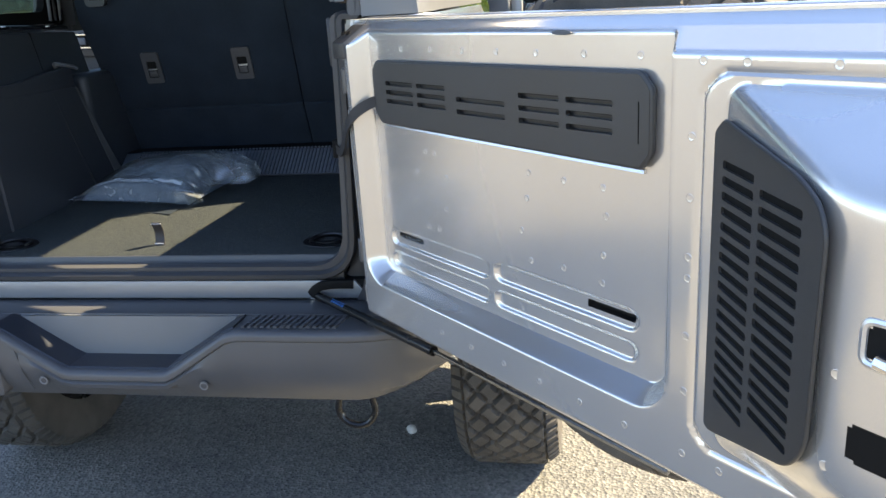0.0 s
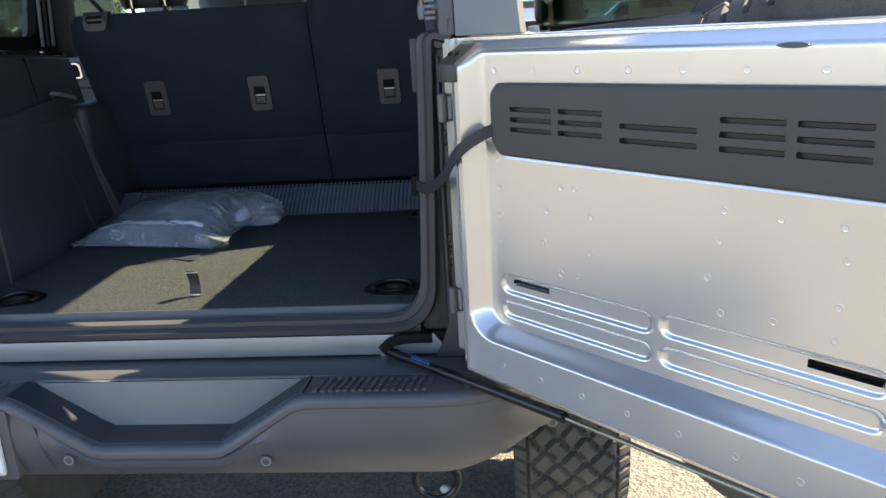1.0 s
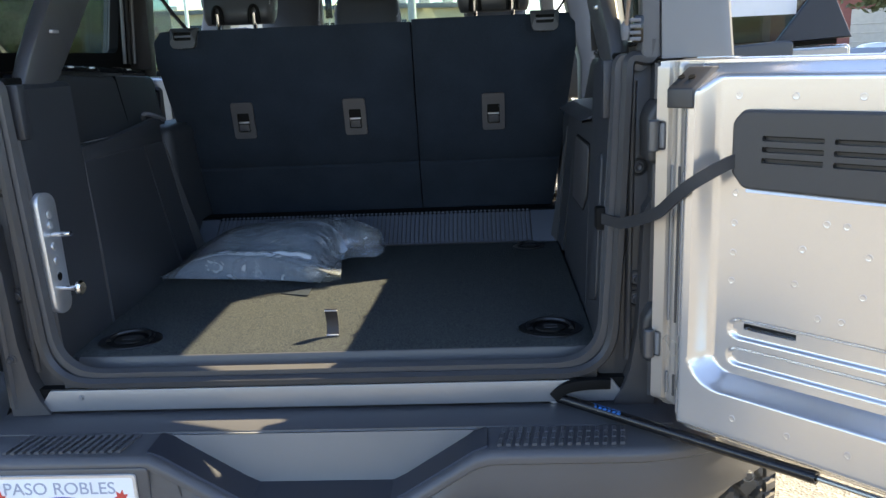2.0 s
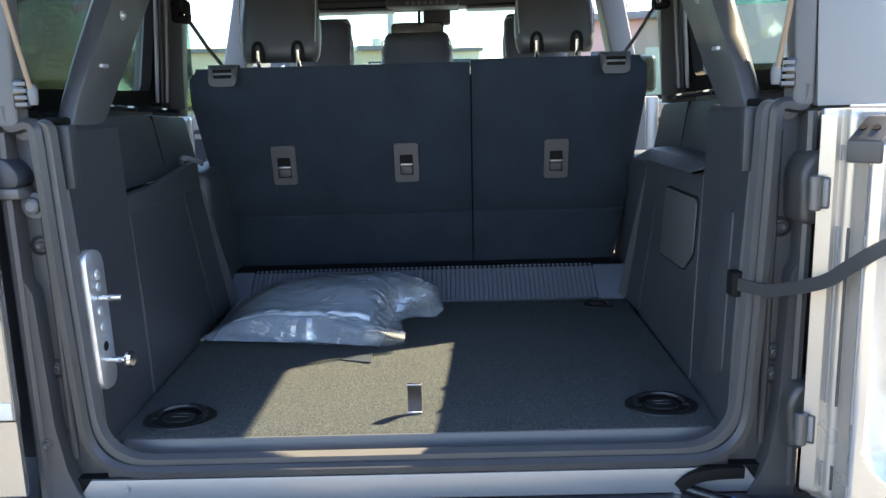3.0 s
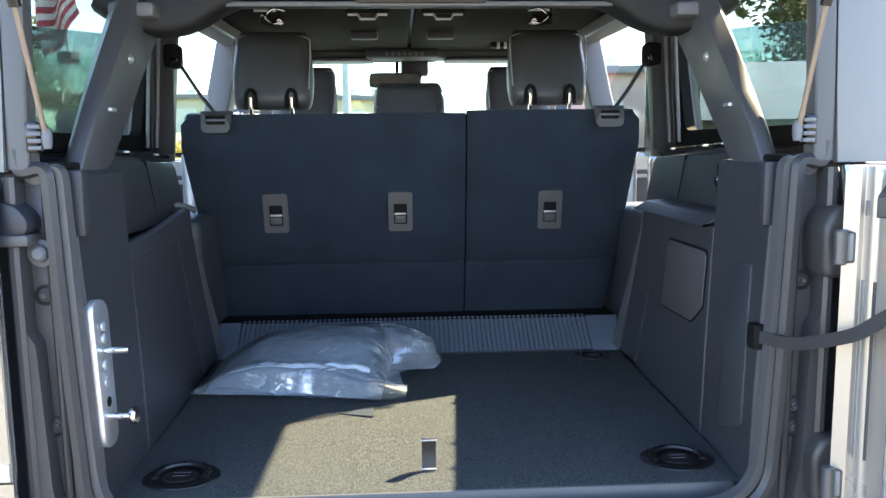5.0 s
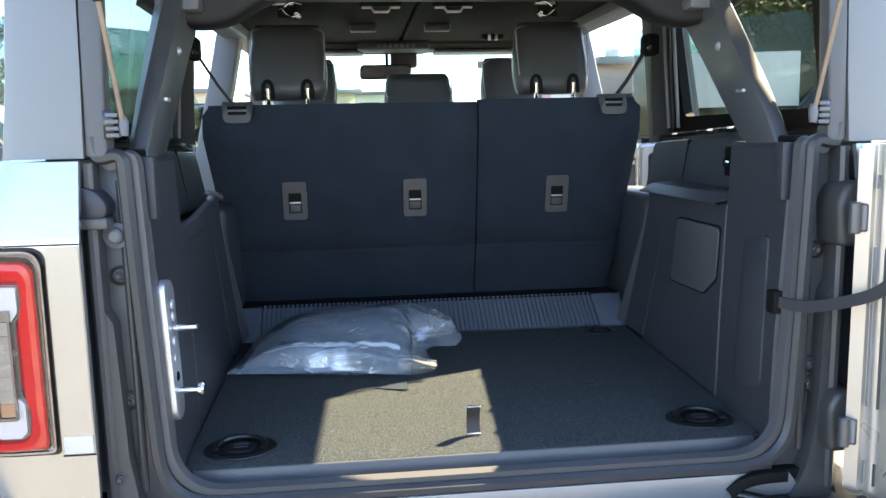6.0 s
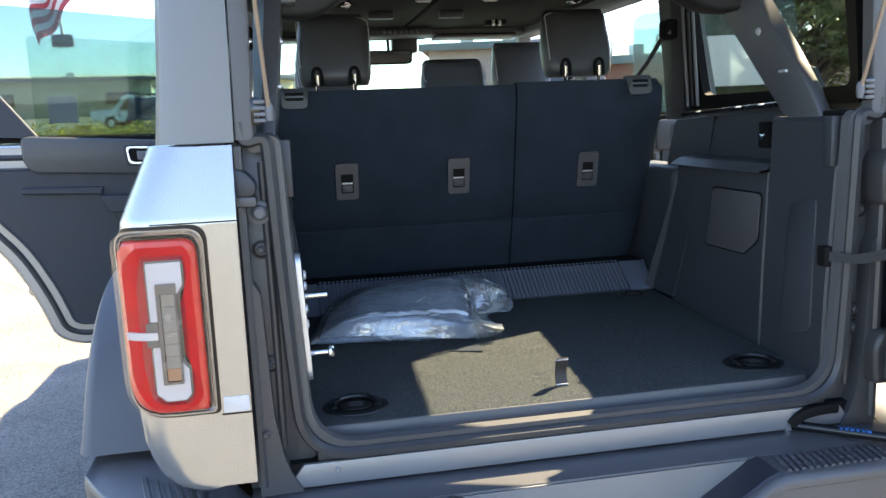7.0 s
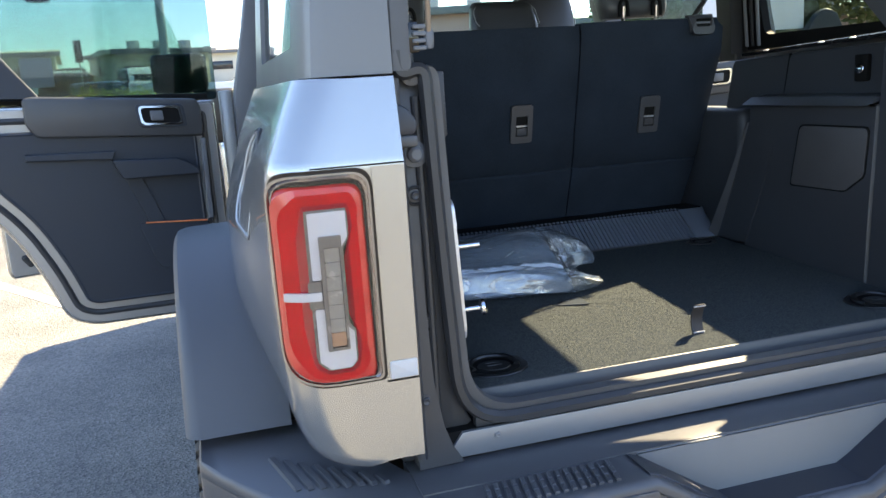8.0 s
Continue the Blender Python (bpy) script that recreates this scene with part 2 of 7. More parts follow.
def box(lo, hi, bev=0.004, seg=2, bm=None, m=None):
    bm = bm or bmesh.new()
    c = [(a + b) / 2 for a, b in zip(lo, hi)]
    d = [abs(b - a) for a, b in zip(lo, hi)]
    r = bmesh.ops.create_cube(bm, size=1.0, matrix=Matrix.Translation(c) @ Matrix.Diagonal((*d, 1)))
    vs = r["verts"]
    if bev:
        es = list({e for v in vs for e in v.link_edges})
        rb = bmesh.ops.bevel(bm, geom=es, offset=min(bev, min(d) * 0.45), segments=seg, profile=0.5, affect="EDGES")
        vs = list({v for f in rb["faces"] for v in f.verts} | {v for v in vs if v.is_valid})
    if m is not None:
        bmesh.ops.transform(bm, matrix=m, verts=vs)
    return bm


def round_poly(pts, r, seg=4):
    """The corners of a polygon rounded; r: one radius or one for each corner."""
    out, n = [], len(pts)
    rs = r if isinstance(r, (list, tuple)) else [r] * n
    for i in range(n):
        p, a, b = Vector(pts[i]), Vector(pts[i - 1]), Vector(pts[(i + 1) % n])
        u, v = (a - p), (b - p)
        k = min(rs[i], u.length * 0.48, v.length * 0.48)
        if k < 1e-5:
            out.append(tuple(p))
            continue
        s, e = p + u.normalized() * k, p + v.normalized() * k
        for j in range(seg + 1):
            t = j / seg
            out.append(tuple(s * (1 - t) ** 2 + p * 2 * t * (1 - t) + e * t * t))
    return out


def rect(x0, x1, z0, z1, r=0.0, seg=4):
    p = [(x0, z0), (x1, z0), (x1, z1), (x0, z1)]
    return round_poly(p, r, seg) if r else p


AX = {"xz": lambda a, b, c: (a, c, b), "yz": lambda a, b, c: (c, a, b), "xy": lambda a, b, c: (a, b, c)}


def prism(poly, c0, c1, plane="xz", bev=0.0, seg=2, bm=None, mi=0):
    """A polygon given in a plane, drawn out from c0 to c1 along the third axis."""
    f = AX[plane] if isinstance(plane, str) else plane
    bm = bm or bmesh.new()
    lo = [bm.verts.new(f(a, b, c0)) for a, b in poly]
    hi = [bm.verts.new(f(a, b, c1)) for a, b in poly]
    n = len(poly)
    fs = [bm.faces.new(lo), bm.faces.new(hi)]
    cap = set(fs[0].edges) | set(fs[1].edges)
    for i in range(n):
        fs.append(bm.faces.new((lo[i], lo[(i + 1) % n], hi[(i + 1) % n], hi[i])))
    for q in fs:
        q.material_index = mi
    if bev:
        bmesh.ops.recalc_face_normals(bm, faces=fs)
        bmesh.ops.bevel(bm, geom=list(cap), offset=bev, segments=seg, profile=0.5, affect="EDGES")
    return bm


def holed(outer, holes, c0, c1, f):
    """A plate with holes: outlines in two coordinates, mapped by f(a, b, c) with c from c0 (back) to c1 (front)."""
    bm = bmesh.new()
    edges = []
    for loop in (outer, *holes):
        vs = [bm.verts.new((a, b, 0)) for a, b in loop]
        edges += [bm.edges.new((vs[i], vs[(i + 1) % len(vs)])) for i in range(len(vs))]
    bmesh.ops.triangle_fill(bm, use_beauty=True, use_dissolve=False, edges=edges)
    top = list(bm.faces)
    ext = bmesh.ops.extrude_face_region(bm, geom=top, use_keep_orig=True)
    moved = {v for v in ext["geom"] if isinstance(v, bmesh.types.BMVert)}
    for v in bm.verts:
        v.co = Vector(f(v.co.x, v.co.y, c1 if v in moved else c0))
    return bm


def sweep(points, profile, closed=False, up=(0, 0, 1), bm=None, cap=True, scale=None):
    """A profile of (side, up) pairs carried along a line of points."""
    bm = bm or bmesh.new()
    P = [Vector(p) for p in points]
    n, rings = len(P), []
    for i in range(n):
        a = P[i - 1] if (i or closed) else P[i]
        b = P[(i + 1) % n] if (i < n - 1 or closed) else P[i]
        t = (b - a).normalized()
        u = Vector(up)
        side = t.cross(u)
        if side.length < 1e-4:
            side = t.cross(Vector((1, 0, 0)))
        side.normalize()
        w = side.cross(t).normalized()
        k = scale[i] if scale else 1.0
        rings.append([bm.verts.new(P[i] + side * s * k + w * h * k) for s, h in profile])
    m = len(profile)
    for i in range(n if closed else n - 1):
        A, B = rings[i], rings[(i + 1) % n]
        for j in range(m):
            bm.faces.new((A[j], A[(j + 1) % m], B[(j + 1) % m], B[j]))
    if cap and not closed:
        bm.faces.new(rings[0])
        bm.faces.new(rings[-1])
    return bm


def circle(r, n=12, sy=1.0):
    return [(r * math.cos(2 * math.pi * i / n), sy * r * math.sin(2 * math.pi * i / n)) for i in range(n)]


def curve(pts, n=8):
    """A smooth line through the points."""
    P = [Vector(p) for p in pts]
    out = []
    for i in range(len(P) - 1):
        a, b, c, d = P[max(i - 1, 0)], P[i], P[i + 1], P[min(i + 2, len(P) - 1)]
        for j in range(n):
            t = j / n
            out.append(0.5 * ((2 * b) + (c - a) * t + (2 * a - 5 * b + 4 * c - d) * t * t + (3 * b - a - 3 * c + d) * t ** 3))
    return out + [P[-1]]


def loft(sections, closed=True, cap=True, bm=None):
    bm = bm or bmesh.new()
    R = [[bm.verts.new(p) for p in s] for s in sections]
    m = len(R[0])
    for A, B in zip(R, R[1:]):
        for j in range(m if closed else m - 1):
            bm.faces.new((A[j], A[(j + 1) % m], B[(j + 1) % m], B[j]))
    if cap and closed:
        bm.faces.new(R[0])
        bm.faces.new(R[-1])
    return bm


def disc_stack(rings, n=20, m=None, bm=None):
    """A turned shape: (radius, height) pairs about z, then set by the matrix m."""
    bm = bm or bmesh.new()
    m = m or Matrix()
    R = [[bm.verts.new(m @ Vector((r * math.cos(2 * math.pi * i / n), r * math.sin(2 * math.pi * i / n), h))) for i in range(n)]
         for r, h in rings]
    for A, B in zip(R, R[1:]):
        for j in range(n):
            bm.faces.new((A[j], A[(j + 1) % n], B[(j + 1) % n], B[j]))
    bm.faces.new(R[0])
    bm.faces.new(R[-1])
    return bm


def toward(at, axis):
    """The pose at a place whose z points along axis."""
    return Matrix.Translation(at) @ Vector(axis).to_track_quat("Z", "Y").to_matrix().to_4x4()


def shell(poly_pts, thick):
    """Thickness for an open sheet of faces."""
    bmesh.ops.recalc_face_normals(poly_pts, faces=poly_pts.faces)
    bmesh.ops.solidify(poly_pts, geom=list(poly_pts.faces), thickness=thick)
    return poly_pts


def smooth(a, b, x):
    t = max(0.0, min(1.0, (x - a) / (b - a)))
    return t * t * (3 - 2 * t)


def bolt(parent, at, axis, r=0.011, material=JAMB, name="bolt"):
    bm = disc_stack([(r * 1.5, 0), (r * 1.5, r * 0.25), (r * 1.05, r * 0.3), (r, r * 0.8), (r * 0.75, r * 0.95), (r * 0.4, r * 0.75)], 12, toward(at, axis))
    return part(name, bm, material, parent)


def bolt_head(r):
    return disc_stack([(r * 1.5, 0), (r * 1.5, r * 0.3), (r, r * 0.35), (r * 0.8, r * 0.8)], 10)


# ---- ground ----
def ground_height(x, y):
    """The lot is level round the vehicle and climbs gently away ahead of it."""
    return 0.036 * max(0.0, y - 5.0) * smooth(14.0, -3.0, x) + 0.011 * max(0.0, y - 5.0) if y < 160 else ground_height(x, 159.9)


def build_ground():
    xs = [-900, -400, -200, -100, -60] + [-40 + 2 * i for i in range(41)] + [60, 100, 200, 400, 900]
    ys = [-900, -300, -100, -40, -20, -10, -5] + [0.5 * i for i in range(0, 30)] + [15 + 3 * i for i in range(49)] + [200, 400, 900]
    bm = bmesh.new()
    V = [[bm.verts.new((x, y, ground_height(x, y))) for x in xs] for y in ys]
    for j in range(len(ys) - 1):
        for i in range(len(xs) - 1):
            bm.faces.new((V[j][i], V[j][i + 1], V[j + 1][i + 1], V[j + 1][i]))
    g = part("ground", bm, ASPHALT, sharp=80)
    tagged(g, "worn grey asphalt parking lot in sun and shade", "ground", kind="structure")


build_ground()


# ---- the vehicle ----
suv = thing("sport_utility_vehicle", (0, 0, 0), "silver four-door off-road vehicle with its tailgate and doors open", "car")
P = lambda name, bm, m, parent=None, label="", **k: part(name, bm, m, parent or suv, label, **k)
SIDES = (("left", -1), ("right", 1))


# quarter panels, with the rounded rear corner
def quarter_panel(s):
    def xo(z):
        pts = [(0.988, 0.862), (0.994, 0.884), (1.005, 0.900), (1.03, 0.917), (1.08, 0.931), (1.2, 0.940), (1.35, 0.942), (1.48, 0.940), (1.515, 0.936),
               (1.535, 0.928), (1.60, 0.900), (1.655, 0.876)]
        for (a, p), (b, q) in zip(pts, pts[1:]):
            if z <= b:
                return p + (q - p) * (z - a) / (b - a)
        return pts[-1][1]
    sections = []
    zs = [0.988, 0.991, 0.996, 1.004, 1.02, 1.05, 1.08, 1.13, 1.2, 1.28, 1.35, 1.42, 1.48, 1.505, 1.515, 1.525, 1.54, 1.57, 1.60, 1.63, 1.655]
    for z in zs:
        x1 = xo(z)
        yr = -0.058 if z < 1.515 else -0.058 + 0.030 * (z - 1.515) / 0.14
        row = [(s * 0.722, yr, z)]
        row += [(s * (0.722 + (x1 - 0.06 - 0.722) * k / 4), yr, z) for k in range(1, 5)]
        for k in range(1, 7):
            a = math.pi / 2 * k / 6
            row.append((s * (x1 - 0.06 + 0.06 * math.sin(a)), yr + 0.075 * (1 - math.cos(a)), z))
        bulge = 0.055 * math.sin(math.pi * min(1, max(0, (z - 1.0) / 0.5)))
        for k in range(1, 9):
            row.append((s * (x1 + bulge * smooth(0.3, 4, k)), yr + 0.075 + (0.98 - yr - 0.075) * k / 8, z))
        sections.append(row)
    bm = loft(sections, closed=False, cap=False)
    bmesh.ops.remove_doubles(bm, verts=bm.verts, dist=1e-5)
    shell(bm, -0.012)
    q = P("quarter_panel", bm, SILVER, label="smooth silver metallic rear quarter panel")
    # narrow cover between lamp and opening, and its lower seam
    strip = prism(rect(min(s * 0.7785, s * 0.7235), max(s * 0.7785, s * 0.7235), 1.139, 1.513, 0.002), -0.0735, -0.050, "xz", 0.0)
    P("corner_cover", strip, SILVER, q, flat=True)
    P("panel_seam", sweep([(s * 0.7225, -0.0695, 1.5160), (s * 0.84, -0.0695, 1.5160), (s * 0.880, -0.0690, 1.5160)], circle(0.0016, 6)), BLACK, q)
    P("panel_seam", sweep([(s * 0.7225, -0.0700, 1.1365), (s * 0.7785, -0.0700, 1.1365)], circle(0.0022, 6)), BLACK, q)
    # white plate paints the sky's reflection onto the metal below the cover
    P("corner_sky_glint", prism(rect(min(s * 0.774, s * 0.7245), max(s * 0.774, s * 0.7245), 1.1405, 1.172, 0.002), -0.0760, -0.060, "xz", 0.001), WHITELENS, q)
    return q


quarters = {n: quarter_panel(s) for n, s in SIDES}
# fuel filler door outline on the left flank
def flank_x(y, z):
    x1 = 0.940 if z < 1.5 else 0.940 - 0.42 * (z - 1.515)
    k = 8 * (y - 0.017) / 0.963
    return x1 + 0.055 * math.sin(math.pi * min(1, max(0, (z - 1.0) / 0.5))) * smooth(0.3, 4, k)


filler = round_poly([(0.265, 1.352), (0.44, 1.372), (0.475, 1.44), (0.43, 1.562), (0.275, 1.575)], [0.02, 0.04, 0.06, 0.04, 0.02], 6)
on_flank = lambda k: [(-flank_x(y, z) - k, y, z) for y, z in filler]
P("fuel_door_gap", sweep(on_flank(0.0125), circle(0.0030, 6), closed=True, up=(1, 0, 0)), JAMB, quarters["left"])
P("fuel_door_edge", sweep([(x, 0.354 + (y - 0.354) * 0.96, 1.464 + (z - 1.464) * 0.96) for x, y, z in on_flank(0.0135)], circle(0.0024, 6), closed=True, up=(1, 0, 0)), WHITELENS, quarters["left"])


# fender flares
def flare(s):
    secs = []
    for k in range(0, 29):
        a = math.radians(28.4 + 180 * k / 28)
        cy, cz = 0.84, 0.62
        ry, rz = 0.66, 0.69
        y, z = cy - ry * math.cos(a), cz + rz * math.sin(a)
        inn = 0.84
        yi, zi = cy - ry * inn * math.cos(a), cz + rz * inn * math.sin(a)
        secs.append([(s * 0.93, y, z), (s * 1.115, y + 0.0, z - 0.008), (s * 1.136, y + 0.010 * math.cos(a), z - 0.014), (s * 1.147, y + 0.028 * math.cos(a), z - 0.032), (s * 1.150, yi - 0.03 * math.cos(a), zi + 0.03),
                     (s * 1.13, yi, zi), (s * 0.93, yi, zi)])
    bm = loft(secs)
    for v in bm.verts:
        if v.co.z < 0.948 and v.co.y < 0.6:
            v.co.z = 0.948
    return P("fender_flare", bm, FLARE, label="dark grey moulded plastic wheel arch flare", sharp=40)


for n, s in SIDES:
    flare(s)
    # dark wheel housing
    secs = []
    for k in range(15):
        a = 0.32 + (math.pi - 0.32) * k / 14
        secs.append([(s * 0.66, 0.84 - 0.58 * math.cos(a), 0.55 + 0.62 * math.sin(a)), (s * 1.0, 0.84 - 0.58 * math.cos(a), 0.55 + 0.62 * math.sin(a))])
    bm = loft(secs, closed=False, cap=False)
    shell(bm, 0.01)
    P("wheel_housing", bm, BLACK)


# wheels
def tyre_mesh(R, W):
    """About the x axis, with a lozenge-cut tread."""
    bm = bmesh.new()
    rows, per = 34, 12
    n = rows * per
    cols = [(-0.50, 0.60), (-0.52, 0.72), (-0.535, 0.84), (-0.53, 0.91)] + [(-0.52 + 1.04 * i / 52, None) for i in range(53)] + [(0.53, 0.91), (0.535, 0.84), (0.52, 0.72), (0.50, 0.60)]

    def height(a, v):
        u = a / 0.26
        w = v + 0.07 * math.sin(2 * math.pi * u)
        gap = lambda q: abs(q - round(q))
        crown = 1.0 - 0.075 * max(0.0, abs(a) - 0.34) ** 1.5 / 0.076
        if abs(a) < 0.385:
            cut = min(gap(u + w), gap(u - w)) < 0.095
        else:
            cut = gap(v * 2 + (0.25 if a > 0 else 0.0)) < 0.11 or abs(a) < 0.41
        return crown * (0.966 if cut else 1.0)
    rings = []
    for i in range(n):
        t = 2 * math.pi * i / n
        rings.append([bm.verts.new((W * a, R * h * math.cos(t), R * h * math.sin(t))) for a, h in ((a, h if h else height(a, i / per)) for a, h in cols)])
    for i in range(n):
        A, B = rings[i], rings[(i + 1) % n]
        for j in range(len(cols) - 1):
            bm.faces.new((A[j], A[j + 1], B[j + 1], B[j]))
    return bm


def rim_mesh(R, W):
    bm = disc_stack([(R * 0.60, -W * 0.48), (R * 0.62, -W * 0.44), (R * 0.52, -W * 0.40), (R * 0.50, W * 0.40), (R * 0.62, W * 0.44), (R * 0.60, W * 0.48),
                     (R * 0.54, W * 0.42), (R * 0.50, W * 0.25), (R * 0.2, W * 0.18), (R * 0.16, W * 0.30), (R * 0.05, W * 0.31)], 40)
    for k in range(6):
        a = 2 * math.pi * k / 6
        box((R * 0.14, -0.03, W * 0.16), (R * 0.55, 0.03, W * 0.36), 0.008, 2, bm, Matrix.Rotation(a, 4, "Z"))
    bmesh.ops.rotate(bm, verts=bm.verts, matrix=Matrix.Rotation(radians(90), 3, "Y"))
    return bm


WHEEL_R, WHEEL_W = 0.475, 0.325
tyre_me = None
for n, s, y in (("a", -1, 0.81), ("b", 1, 0.81), ("c", -1, 4.0), ("d", 1, 4.0)):
    if tyre_me is None:
        t = P("tyre", tyre_mesh(WHEEL_R, WHEEL_W), TYRE, sharp=20)
        tyre_me = t.data
        r = P("rim", rim_mesh(WHEEL_R, WHEEL_W), STEELBLACK)
        rim_me = r.data
    else:
        t, r = new("tyre", tyre_me), new("rim", rim_me)
    w = new("wheel")
    w.parent = suv
    w.location = (s * 0.975, y, 0.47)
    w.rotation_euler = (0.3 * s + y, 0, 0 if s > 0 else math.pi)
    t.parent = r.parent = w
    w["label"] = "black wheel with lugged all-terrain tyre"


# door jambs beside the opening: recessed dull paint, stepped, with bolts
def jamb(s):
    poly = [(0.600, 0.99), (0.640, 0.962), (0.720, 0.930), (0.742, 0.930), (0.742, 1.66), (0.655, 1.668), (0.645, 1.65), (0.638, 1.15), (0.626, 1.04)]
    bm = prism([(s * a, b) for a, b in poly], 0.024, 0.06, "xz", 0.004)
    j = P("door_jamb", bm, JAMB, label="dull grey recessed door jamb with bolts")
    # raised rib along the jamb, and the return to the outer skin
    bm = sweep([(s * 0.714, 0.014, 0.95), (s * 0.714, 0.012, 1.2), (s * 0.716, 0.012, 1.5), (s * 0.717, 0.016, 1.652)], [(-0.010, -0.03), (0.010, -0.03), (0.010, 0.03), (0.004, 0.036), (-0.004, 0.036), (-0.010, 0.03)], up=(0, -1, 0))
    P("rib", bm, JAMB, j)
    bm = sweep([(s * 0.668, 0.024, 1.02), (s * 0.668, 0.022, 1.3), (s * 0.672, 0.022, 1.62)], circle(0.008, 10), up=(0, -1, 0))
    P("bead", bm, JAMB, j)
    # lower corner gusset
    bm = prism([(s * 0.632, 0.930), (s * 0.7205, 0.928), (s * 0.7205, 1.41), (s * 0.692, 1.36), (s * 0.682, 1.10), (s * 0.668, 1.01), (s * 0.652, 0.965)], -0.016, 0.0235, "xz")
    P("lower_gusset", bm, JAMB, j)
    for z in (1.444, 1.203, 1.159 if s > 0 else 1.06):
        bm = disc_stack([(0.019, 0.0), (0.019, 0.003), (0.015, 0.004), (0.0135, 0.001)], 16, toward((s * 0.684, 0.021, z), (0, -1, 0)))
        P("grommet", bm, PADBLACK, j)
        bolt(j, (s * 0.684, 0.022, z), (0, -1, 0), 0.0085, JAMB)
    for z in (1.065,):
        bolt(j, (s * 0.700, -0.0165, z), (0, -1, 0), 0.008, JAMB)
    # upper bumper block and buffer
    if s < 0:
        bm = prism(round_poly([(-0.735, 1.553), (-0.686, 1.556), (-0.682, 1.580), (-0.702, 1.606), (-0.735, 1.615)], 0.012), -0.03, 0.03, "xz", 0.006)
        P("upper_bracket", bm, TREAD, j, "dark rubber door wedge")
        P("bracket_ledge", box((-0.735, -0.033, 1.536), (-0.684, 0.026, 1.556), 0.005), SCUFF, j)
        bm = disc_stack([(0.024, 0.0), (0.024, 0.005), (0.016, 0.007), (0.014, 0.016), (0.009, 0.02)], 18, toward((-0.682, 0.014, 1.520), (0, -1, 0)))
        P("rubber_buffer", bm, TRIMGREY, j, "round steel and rubber door buffer")
    return j


jambs = {n: jamb(s) for n, s in SIDES}


# weatherstrip round the opening
def seal_line(dx=0.0, dz=0.0, y=0.0):
    pts = []
    for a, b in round_poly([(-0.705 - dx, 1.70), (-0.705 - dx, 1.658 + dz), (-0.657 - dx, 1.672), (-0.646 - dx, 1.35), (-0.628 - dx, 0.998 - dz),
                            (0.628 + dx, 0.998 - dz), (0.646 + dx, 1.35), (0.657 + dx, 1.672), (0.705 + dx, 1.658 + dz), (0.705 + dx, 1.70)],
                           [0, 0.02, 0.03, 0.5, 0.11, 0.11, 0.5, 0.03, 0.02, 0], 10):
        pts.append((a, y, b))
    return pts


bm = sweep(seal_line(), [(-0.010, -0.014), (0.010, -0.014), (0.013, 0.002), (0.008, 0.013), (-0.004, 0.014), (-0.012, 0.004)], up=(0, -1, 0))
seal = P("weatherstrip", bm, SEAL, label="black rubber weatherstrip round the rear opening")
bm = sweep(seal_line(-0.017, -0.016, 0.006), [(-0.012, -0.012), (0.008, -0.012), (0.010, 0.004), (-0.008, 0.008)], up=(0, -1, 0))
P("inner_lip", bm, SCUFF, seal)

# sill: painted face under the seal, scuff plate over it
# sill face takes the darkened silver in place of shade
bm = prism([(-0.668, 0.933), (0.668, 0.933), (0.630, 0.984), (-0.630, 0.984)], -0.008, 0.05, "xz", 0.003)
sill = P("rear_sill", bm, SILLSHADE, label="silver painted rear sill")
for x in (-0.56, 0.52):
    bolt(sill, (x, -0.008, 0.967), (0, -1, 0), 0.005, SILLSHADE)
secs = []
for x in (-0.590, -0.585, 0.585, 0.590):
    d = 0.004 if abs(x) > 0.587 else 0.0
    secs.append([(x, 0.010, 0.950), (x, 0.010, 0.962), (x, 0.050, 0.962), (x, 0.056, 0.990), (x, 0.0600, 1.030 - d), (x, 0.0620, 1.035 - d), (x, 0.0660, 1.0372 - d), (x, 0.076, 1.02), (x, 0.07, 0.950)])
scuff = P("scuff_plate", loft(secs), SCUFF, label="grey plastic scuff plate along the load edge", sharp=20)
bm = box((-0.60, 0.0, 0.985), (0.60, 0.02, 1.008), 0.004)
P("lower_seal_band", bm, SEAL, seal)

# cargo floor with carpet
FLOOR = lambda y: 1.037 + 0.035 * y
secs = []
for x, d in ((-0.612, 0.006), (-0.606, 0.0), (0.606, 0.0), (0.612, 0.006)):
    secs.append([(x, 0.0645, FLOOR(0.07) - d - 0.003), (x, 0.070, FLOOR(0.078) - d), (x, 0.985, FLOOR(0.985) - d), (x, 0.99, FLOOR(0.99) - 0.03), (x, 0.07, 1.0)])
cargo = P("cargo_floor", loft(secs), CARPET, label="charcoal carpeted cargo floor with a pull loop")
bm = prism([(-0.66, 0.0), (0.66, 0.0), (0.66, 1.6), (-0.66, 1.6)], 0.93, 0.985, "xy")
P("floor_pan", bm, BLACK)


